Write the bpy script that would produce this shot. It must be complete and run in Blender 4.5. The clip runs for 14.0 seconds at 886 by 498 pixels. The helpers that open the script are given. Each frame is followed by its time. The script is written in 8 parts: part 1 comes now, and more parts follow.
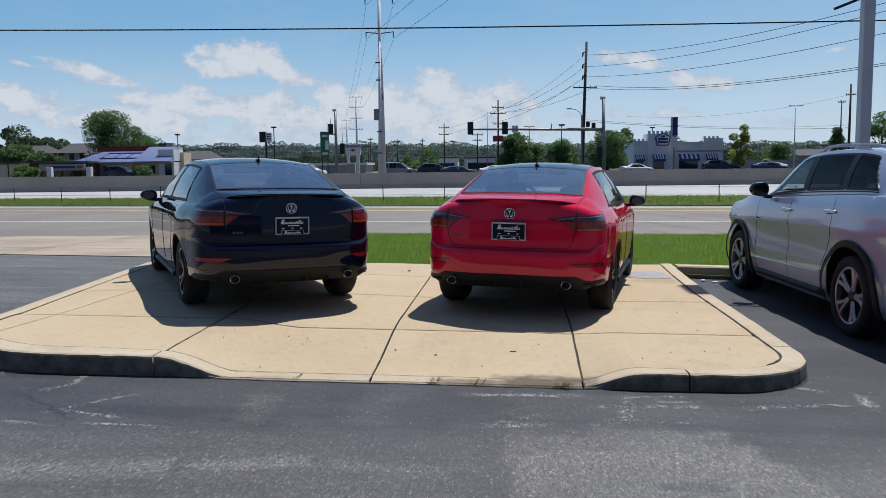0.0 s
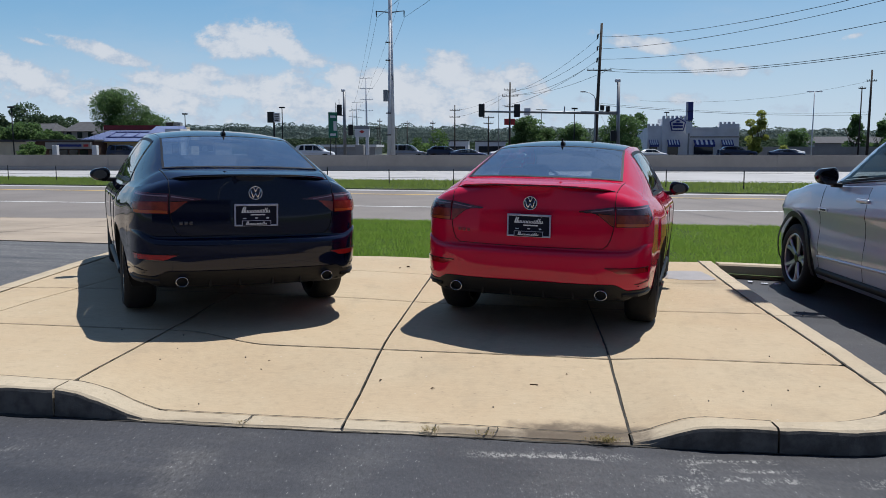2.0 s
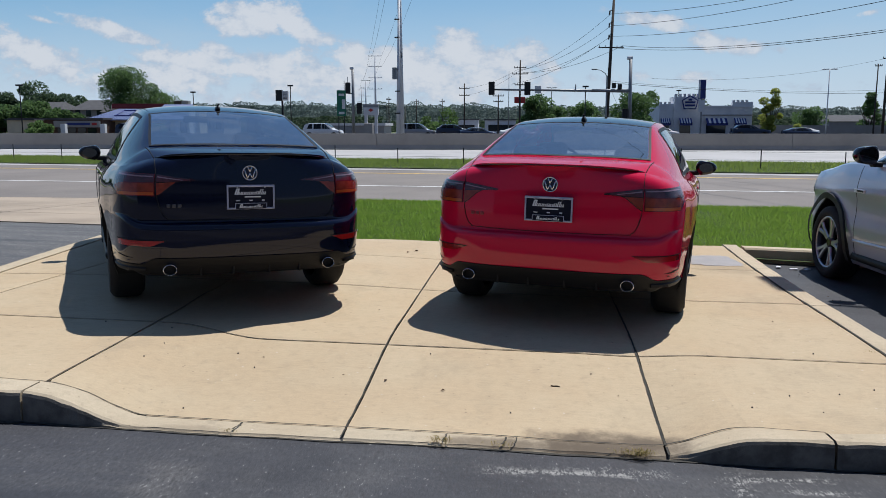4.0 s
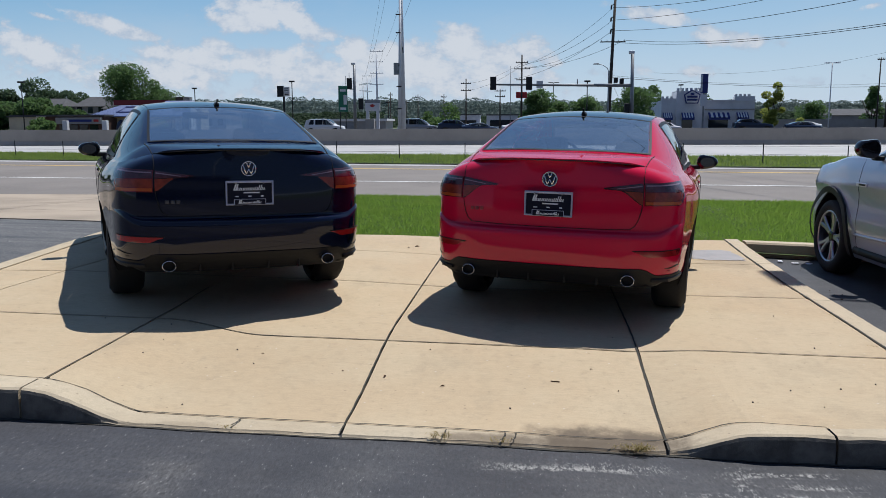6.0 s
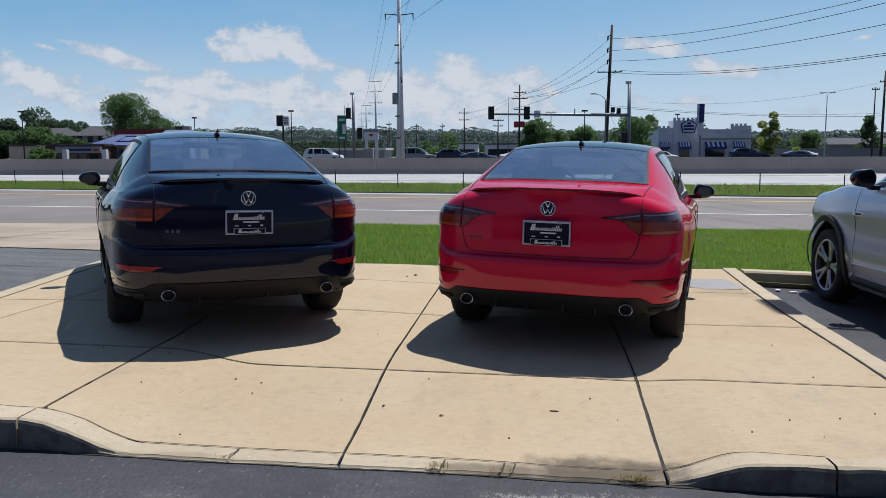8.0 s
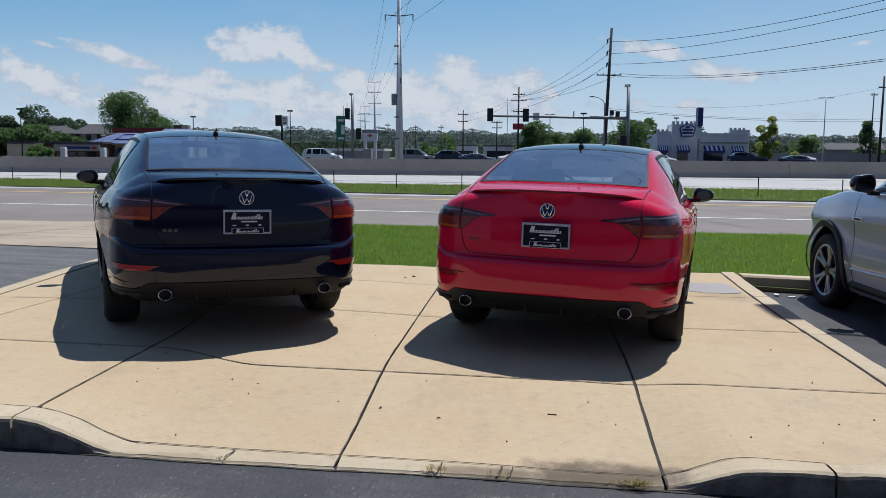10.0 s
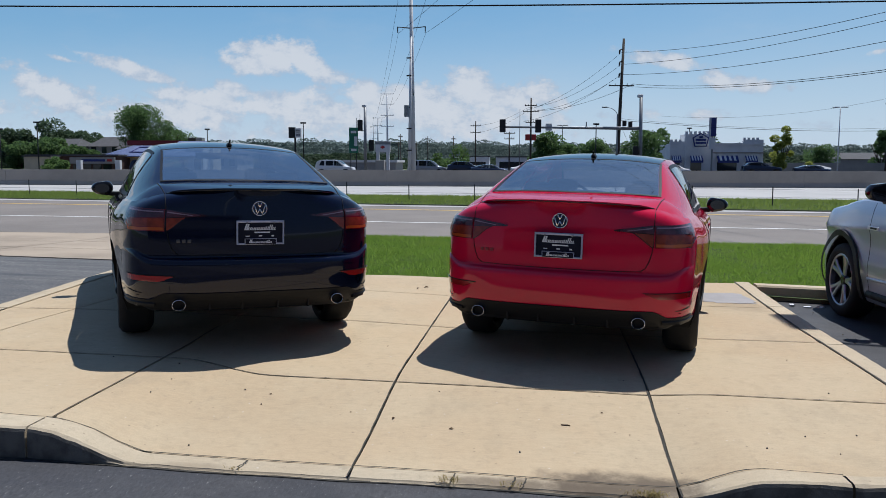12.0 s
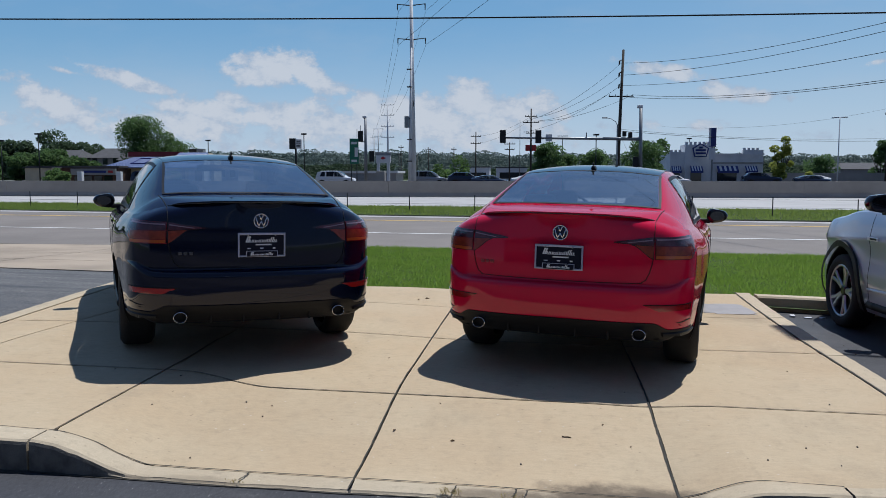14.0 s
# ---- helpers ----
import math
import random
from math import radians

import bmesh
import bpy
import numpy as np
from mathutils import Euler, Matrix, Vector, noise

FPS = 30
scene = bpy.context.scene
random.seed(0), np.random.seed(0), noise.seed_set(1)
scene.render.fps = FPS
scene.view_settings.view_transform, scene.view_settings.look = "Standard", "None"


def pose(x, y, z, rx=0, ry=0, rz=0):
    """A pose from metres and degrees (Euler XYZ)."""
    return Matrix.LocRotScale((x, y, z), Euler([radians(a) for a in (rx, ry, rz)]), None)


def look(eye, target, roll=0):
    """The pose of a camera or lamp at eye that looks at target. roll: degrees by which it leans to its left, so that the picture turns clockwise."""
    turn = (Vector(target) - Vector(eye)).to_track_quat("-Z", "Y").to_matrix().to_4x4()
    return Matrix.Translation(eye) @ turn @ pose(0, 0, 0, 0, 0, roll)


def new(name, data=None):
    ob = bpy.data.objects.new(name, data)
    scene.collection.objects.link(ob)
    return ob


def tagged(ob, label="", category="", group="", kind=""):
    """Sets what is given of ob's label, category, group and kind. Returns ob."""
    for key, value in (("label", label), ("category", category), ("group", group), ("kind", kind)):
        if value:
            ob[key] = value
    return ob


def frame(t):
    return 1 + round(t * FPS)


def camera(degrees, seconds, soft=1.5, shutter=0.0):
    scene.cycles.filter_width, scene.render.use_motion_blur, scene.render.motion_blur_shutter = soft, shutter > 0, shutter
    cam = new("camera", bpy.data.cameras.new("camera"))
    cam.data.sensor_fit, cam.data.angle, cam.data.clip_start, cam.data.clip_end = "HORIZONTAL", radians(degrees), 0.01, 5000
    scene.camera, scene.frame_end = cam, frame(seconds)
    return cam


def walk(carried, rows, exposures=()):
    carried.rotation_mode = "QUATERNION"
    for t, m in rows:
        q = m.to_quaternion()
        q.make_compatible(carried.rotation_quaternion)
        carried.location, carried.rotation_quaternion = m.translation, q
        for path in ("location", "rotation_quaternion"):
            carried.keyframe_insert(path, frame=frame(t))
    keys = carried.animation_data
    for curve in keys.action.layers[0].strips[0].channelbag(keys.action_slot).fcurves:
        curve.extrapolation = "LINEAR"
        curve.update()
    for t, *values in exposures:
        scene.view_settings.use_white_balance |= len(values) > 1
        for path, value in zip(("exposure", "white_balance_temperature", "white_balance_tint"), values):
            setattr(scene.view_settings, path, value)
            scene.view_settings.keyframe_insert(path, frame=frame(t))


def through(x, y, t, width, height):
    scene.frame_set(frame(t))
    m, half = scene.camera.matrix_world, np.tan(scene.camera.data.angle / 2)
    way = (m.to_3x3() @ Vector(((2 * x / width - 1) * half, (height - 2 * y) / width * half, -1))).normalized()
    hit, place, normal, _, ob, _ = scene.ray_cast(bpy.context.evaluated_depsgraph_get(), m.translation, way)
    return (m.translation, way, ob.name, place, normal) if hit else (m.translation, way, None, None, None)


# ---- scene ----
cam = camera(57.6, 14.0, soft=0.8)
PATH = [
    (0, (0.4708, 4.363, 1.5628), (0.3354, 6.348, 1.3556), -0.704),
    (0.5, (0.4372, 4.882, 1.5375), (0.2907, 6.866, 1.3245), -0.304),
    (1, (0.3727, 5.32, 1.5128), (0.223, 7.302, 1.2909), 0.196),
    (1.5, (0.3665, 5.614, 1.5049), (0.2115, 7.594, 1.2671), -0.005),
    (2, (0.4166, 5.892, 1.5069), (0.2584, 7.871, 1.2591), -0.006),
    (2.5, (0.3742, 6.123, 1.4868), (0.2007, 8.099, 1.2273), 0.394),
    (3, (0.3162, 6.292, 1.492), (0.1426, 8.266, 1.2246), 0.493),
    (3.5, (0.3482, 6.364, 1.4903), (0.1731, 8.335, 1.2019), 0.192),
    (6, (0.3791, 6.401, 1.4847), (0.1936, 8.368, 1.1745), -0.210),
    (6.5, (0.3802, 6.401, 1.4886), (0.1962, 8.372, 1.2064), -0.307),
    (7, (0.3832, 6.394, 1.4886), (0.2012, 8.366, 1.2063), -0.407),
    (7.5, (0.3803, 6.383, 1.4916), (0.1986, 8.356, 1.2224), -0.306),
    (8, (0.3783, 6.382, 1.4917), (0.1962, 8.36, 1.2514), -0.204),
    (10.5, (0.3622, 6.408, 1.489), (0.1863, 8.387, 1.2547), 0.396),
    (11, (0.3552, 6.409, 1.4872), (0.1707, 8.389, 1.274), 0.098),
    (11.5, (0.3671, 6.403, 1.4849), (0.1597, 8.381, 1.2742), 0.100),
    (12, (0.3721, 6.406, 1.4838), (0.1637, 8.384, 1.2741), 0.100),
    (12.5, (0.3751, 6.406, 1.4858), (0.1697, 8.384, 1.278), -0.000),
    (13, (0.3731, 6.398, 1.4858), (0.1701, 8.379, 1.293), 0.000),
    (13.5, (0.3722, 6.398, 1.4878), (0.1652, 8.378, 1.3001), 0.001),
    (14, (0.3723, 6.39, 1.4948), (0.1624, 8.37, 1.3112), 0.001),
]
walk(cam, [(t, look(eye, target, roll)) for t, eye, target, roll in PATH],
     [(0.0, 0.0, 6330, 10), (3.5, -0.02, 6330, 10), (8.0, -0.03, 6300, 10), (12.0, -0.05, 6230, 10), (12.5, -0.10, 6170, 10), (13.0, -0.17, 6110, 10), (14.0, -0.19, 6080, 10)])

# ---- light ----
SUN_EL, SUN_AZ = radians(67.0), radians(32.5)          # azimuth from +y towards +x
sun = new("sun", bpy.data.lights.new("sun", "SUN"))
sun.data.energy, sun.data.angle, sun.data.color = 4.7, radians(0.53), (1.0, 0.97, 0.93)
SUN_DIR = Vector((math.sin(SUN_AZ) * math.cos(SUN_EL), math.cos(SUN_AZ) * math.cos(SUN_EL), math.sin(SUN_EL)))
sun.matrix_world = Matrix.Translation((0, 0, 60)) @ SUN_DIR.to_track_quat("Z", "Y").to_matrix().to_4x4()
scene.view_settings.exposure = 0.0


def link(nt, a, b):
    nt.links.new(a, b)


def mathn(nt, op, a, b=None, clamp=False):
    n = nt.nodes.new("ShaderNodeMath")
    n.operation, n.use_clamp = op, clamp
    for i, v in enumerate((a, b)):
        if v is None:
            continue
        if isinstance(v, (int, float)):
            n.inputs[i].default_value = v
        else:
            link(nt, v, n.inputs[i])
    return n.outputs[0]


def ramp(nt, fac, lo, hi):
    n = nt.nodes.new("ShaderNodeMapRange")
    n.interpolation_type = "SMOOTHSTEP"
    n.inputs[1].default_value, n.inputs[2].default_value = lo, hi
    link(nt, fac, n.inputs[0])
    return n.outputs[0]


def mixc(nt, fac, a, b):
    n = nt.nodes.new("ShaderNodeMix")
    n.data_type = "RGBA"
    for i, v in ((0, fac), (6, a), (7, b)):
        if isinstance(v, (int, float)):
            n.inputs[i].default_value = v
        elif isinstance(v, tuple):
            n.inputs[i].default_value = (*v, 1)
        else:
            link(nt, v, n.inputs[i])
    return n.outputs[2]


# Cumulus: (sideways, up, half width, half height, weight, slope), as slopes from due +y
WEST_HEADS = [
    (-0.604, 0.089, 0.067, 0.0182, 1.3, -0.42), (-0.644, 0.106, 0.028, 0.0126, 1.2, -0.3), (-0.508, 0.12, 0.053, 0.0091, 1.25, -0.28), (-0.544, 0.132, 0.028, 0.0063, 1.0, -0.2),
    (-0.321, 0.135, 0.042, 0.0182, 1.3, -0.15), (-0.343, 0.125, 0.039, 0.0154, 1.2, -0.1), (-0.36, 0.144, 0.025, 0.0098, 1.1, 0), (-0.454, 0.089, 0.032, 0.0098, 1.1, -0.1),
    (-0.4, 0.081, 0.063, 0.014, 1.15, -0.25), (-0.37, 0.093, 0.028, 0.0098, 1.1, -0.2), (-0.335, 0.07, 0.049, 0.0098, 1.0, -0.3), (-0.773, 0.133, 0.063, 0.0154, 1.0, -0.2),
    (-0.755, 0.075, 0.084, 0.0182, 1.0, -0.1),
]
MID_HEADS = [
    (-0.275, 0.122, 0.049, 0.0126, 1.2, -0.35), (-0.24, 0.108, 0.035, 0.0084, 1.05, -0.2), (-0.205, 0.087, 0.032, 0.0154, 1.15, 0), (-0.156, 0.078, 0.056, 0.0175, 1.15, 0),
    (-0.125, 0.088, 0.028, 0.014, 1.1, 0), (-0.071, 0.088, 0.032, 0.021, 1.3, -0.1), (-0.032, 0.081, 0.042, 0.0168, 1.15, -0.2), (0.013, 0.087, 0.028, 0.0154, 1.15, -0.2),
    (0.03, 0.075, 0.035, 0.0112, 1.0, -0.3),
]
EAST_HEADS = [
    (0.162, 0.124, 0.039, 0.0098, 1.15, -0.15), (0.254, 0.096, 0.046, 0.0098, 1.15, -0.05), (0.225, 0.107, 0.017, 0.007, 1.0, -0.2),
]
PALE_BANKS = [
    (-0.597, 0.134, 0.022, 0.0035, 0.85, -0.25), (-0.437, 0.062, 0.10, 0.022, 1.0, -0.05), (-0.255, 0.064, 0.10, 0.026, 1.12, -0.1), (-0.10, 0.062, 0.14, 0.027, 1.15, -0.05),
    (-0.55, 0.055, 0.105, 0.0126, 0.75, -0.1), (0.139, 0.129, 0.018, 0.0056, 0.9, 0), (0.283, 0.093, 0.021, 0.0063, 0.95, 0), (0.399, 0.13, 0.021, 0.0042, 0.8, 0.3),
    (0.097, 0.058, 0.084, 0.0098, 0.72, -0.1), (0.21, 0.058, 0.077, 0.0084, 0.78, -0.05), (0.334, 0.048, 0.098, 0.0084, 0.62, 0), (0.538, 0.09, 0.063, 0.014, 0.8, 0),
    (-0.307, 0.038, 0.295, 0.0112, 0.72, 0),
]
CLOUDS = WEST_HEADS + MID_HEADS + EAST_HEADS + PALE_BANKS


def build_world():
    world = bpy.data.worlds.new("sky")
    world.use_nodes = True
    scene.world = world
    nt = world.node_tree
    nt.nodes.clear()
    out = nt.nodes.new("ShaderNodeOutputWorld")
    bg = nt.nodes.new("ShaderNodeBackground")
    bg.inputs[1].default_value = 0.075
    sky = nt.nodes.new("ShaderNodeTexSky")
    sky.sky_type, sky.sun_disc = "NISHITA", False
    sky.sun_elevation, sky.sun_rotation = SUN_EL, SUN_AZ
    sky.altitude, sky.air_density, sky.dust_density, sky.ozone_density = 150, 1.0, 0.15, 2.5
    co = nt.nodes.new("ShaderNodeTexCoord")
    sep = nt.nodes.new("ShaderNodeSeparateXYZ")
    link(nt, co.outputs["Generated"], sep.inputs[0])
    ahead = mathn(nt, "MAXIMUM", sep.outputs[1], 0.05)
    u, v = mathn(nt, "DIVIDE", sep.outputs[0], ahead), mathn(nt, "DIVIDE", sep.outputs[2], ahead)
    plane = nt.nodes.new("ShaderNodeCombineXYZ")
    link(nt, u, plane.inputs[0]), link(nt, v, plane.inputs[1])
    total = None
    for cu, cv, ru, rv, wt, lean in CLOUDS:
        a = mathn(nt, "DIVIDE", mathn(nt, "SUBTRACT", u, cu), ru)
        b = mathn(nt, "DIVIDE", mathn(nt, "SUBTRACT", mathn(nt, "SUBTRACT", v, cv), mathn(nt, "MULTIPLY", mathn(nt, "SUBTRACT", u, cu), lean)), rv)
        r2 = mathn(nt, "ADD", mathn(nt, "MULTIPLY", a, a), mathn(nt, "MULTIPLY", b, b))
        g = mathn(nt, "MULTIPLY", mathn(nt, "EXPONENT", mathn(nt, "MULTIPLY", r2, -0.40)), wt)
        total = g if total is None else mathn(nt, "MAXIMUM", total, g)
    front = ramp(nt, sep.outputs[1], 0.15, 0.4)
    total = mathn(nt, "MULTIPLY", total, front)

    def fbm(scale, detail, rough, sy=1.7):
        mp = nt.nodes.new("ShaderNodeMapping")
        mp.inputs["Scale"].default_value = (1, sy, 1)
        link(nt, plane.outputs[0], mp.inputs[0])
        n = nt.nodes.new("ShaderNodeTexNoise")
        n.inputs["Scale"].default_value, n.inputs["Detail"].default_value, n.inputs["Roughness"].default_value = scale, detail, rough
        link(nt, mp.outputs[0], n.inputs["Vector"])
        return n.outputs[0]

    n1 = mathn(nt, "ADD", mathn(nt, "MULTIPLY", fbm(16, 10, 0.62, 1.4), 0.6), mathn(nt, "MULTIPLY", fbm(42, 8, 0.66, 1.3), 0.4))
    dens = mathn(nt, "ADD", total, mathn(nt, "MULTIPLY", mathn(nt, "SUBTRACT", n1, 0.5), 2.8))
    mask = ramp(nt, dens, 0.54, 0.96)
    # flat grey undersides, bright heads
    light = ramp(nt, mathn(nt, "ADD", dens, mathn(nt, "MULTIPLY", mathn(nt, "SUBTRACT", fbm(30, 8, 0.66), 0.5), 1.6)), 0.55, 1.2)
    cloud = mixc(nt, light, (5.8, 6.9, 8.4), (8.7, 9.1, 9.7))
    haze = ramp(nt, v, 0.20, -0.02)
    deep = nt.nodes.new("ShaderNodeHueSaturation")
    deep.inputs["Hue"].default_value, deep.inputs["Saturation"].default_value, deep.inputs["Value"].default_value = 0.502, 1.28, 1.25
    link(nt, sky.outputs[0], deep.inputs["Color"])
    lowsky = mixc(nt, 0.55, deep.outputs[0], (3.2, 6.25, 9.2))
    # high sky and the sky behind are set to darker blue, trimming fill light
    high = mixc(nt, mathn(nt, "MULTIPLY", ramp(nt, sep.outputs[2], 0.25, 0.46), 0.88), lowsky, (1.40, 2.60, 5.4))
    back = ramp(nt, sep.outputs[1], 0.1, -0.3)
    high = mixc(nt, mathn(nt, "MULTIPLY", back, 0.85), high, (0.95, 1.45, 2.9))
    base = mixc(nt, mathn(nt, "MULTIPLY", haze, 0.78), high, (7.8, 9.0, 10.7))
    # paler towards the sun's side
    base = mixc(nt, mathn(nt, "MULTIPLY", mathn(nt, "MULTIPLY", ramp(nt, u, -0.15, 0.65), 0.26), front), base, (7.2, 8.6, 9.8))
    # thin high veil
    veil = mathn(nt, "MULTIPLY", mathn(nt, "MULTIPLY", ramp(nt, fbm(5, 6, 0.6, 3.0), 0.45, 0.8), 0.16), front)
    base = mixc(nt, veil, base, (7.4, 7.9, 8.6))
    link(nt, mixc(nt, mathn(nt, "MULTIPLY", mask, 0.93), base, cloud), bg.inputs[0])
    link(nt, bg.outputs[0], out.inputs[0])


build_world()

# ---- materials ----
def mat(name, col, rough=0.6, metal=0.0, var=0.0, scale=4.0, col2=None, bump=0.0, bscale=60.0, coat=0.0, spec=0.5, detail=6, stain=0.0, stain_scale=0.7, stain_col=None, rand=0.0, dist=0.02):
    m = bpy.data.materials.new(name)
    m.use_nodes = True
    nt = m.node_tree
    b = nt.nodes["Principled BSDF"]
    b.inputs["Roughness"].default_value, b.inputs["Metallic"].default_value = rough, metal
    b.inputs["Specular IOR Level"].default_value = spec
    if coat:
        b.inputs["Coat Weight"].default_value, b.inputs["Coat Roughness"].default_value = coat, 0.05
    co = nt.nodes.new("ShaderNodeTexCoord")
    c = tuple(col)

    def noise_tex(s, d=detail, r=0.6):
        n = nt.nodes.new("ShaderNodeTexNoise")
        n.inputs["Scale"].default_value, n.inputs["Detail"].default_value, n.inputs["Roughness"].default_value = s, d, r
        link(nt, co.outputs["Object"], n.inputs["Vector"])
        return n.outputs[0]

    if var or col2:
        second = col2 or tuple(max(0.0, k * (1 - var)) for k in col)
        c = mixc(nt, ramp(nt, noise_tex(scale), 0.35, 0.68), c, second)
    if stain:
        c = mixc(nt, mathn(nt, "MULTIPLY", ramp(nt, noise_tex(stain_scale, 8, 0.66), 0.48, 0.72), stain), c, stain_col or tuple(k * 0.55 for k in col))
    if rand:
        oi = nt.nodes.new("ShaderNodeObjectInfo")
        hsv = nt.nodes.new("ShaderNodeHueSaturation")
        link(nt, mathn(nt, "ADD", mathn(nt, "MULTIPLY", oi.outputs["Random"], 2 * rand), 1 - rand), hsv.inputs["Value"])
        if isinstance(c, tuple):
            hsv.inputs["Color"].default_value = (*c, 1)
        else:
            link(nt, c, hsv.inputs["Color"])
        c = hsv.outputs[0]
    if isinstance(c, tuple):
        b.inputs["Base Color"].default_value = (*c, 1)
    else:
        link(nt, c, b.inputs["Base Color"])
    if bump:
        bp = nt.nodes.new("ShaderNodeBump")
        bp.inputs["Strength"].default_value, bp.inputs["Distance"].default_value = bump, dist
        link(nt, noise_tex(bscale, 5, 0.65), bp.inputs["Height"])
        link(nt, bp.outputs[0], b.inputs["Normal"])
    return m


def emit(name, col, strength):
    m = mat(name, col, 0.3)
    b = m.node_tree.nodes["Principled BSDF"]
    b.inputs["Emission Color"].default_value, b.inputs["Emission Strength"].default_value = (*col, 1), strength
    return m


def glass(name, col, rough=0.0, ior=1.5, grazing=1.0):
    m = bpy.data.materials.new(name)
    m.use_nodes = True
    nt = m.node_tree
    nt.nodes.clear()
    out = nt.nodes.new("ShaderNodeOutputMaterial")
    tr = nt.nodes.new("ShaderNodeBsdfTransparent")
    tr.inputs[0].default_value = (*col, 1)
    gl = nt.nodes.new("ShaderNodeBsdfGlossy")
    gl.inputs["Roughness"].default_value = rough
    gl.inputs["Color"].default_value = (1, 1, 1, 1)
    lw = nt.nodes.new("ShaderNodeLayerWeight")
    lw.inputs["Blend"].default_value = 0.5
    r0 = ((ior - 1) / (ior + 1)) ** 2 * 1.7
    gloss_fac = mathn(nt, "ADD", mathn(nt, "MULTIPLY", mathn(nt, "POWER", lw.outputs["Facing"], 5.0), grazing * (1 - r0)), r0)
    mx = nt.nodes.new("ShaderNodeMixShader")
    link(nt, gloss_fac, mx.inputs[0]), link(nt, tr.outputs[0], mx.inputs[1]), link(nt, gl.outputs[0], mx.inputs[2])
    link(nt, mx.outputs[0], out.inputs[0])
    return m


def paint(name, col, metal=0.0, coat_ior=1.5):
    m = mat(name, col, 0.36, metal, coat=1.0, spec=0.0 if metal == 0 else 0.3)
    m.node_tree.nodes["Principled BSDF"].inputs["Coat IOR"].default_value = coat_ior
    return m


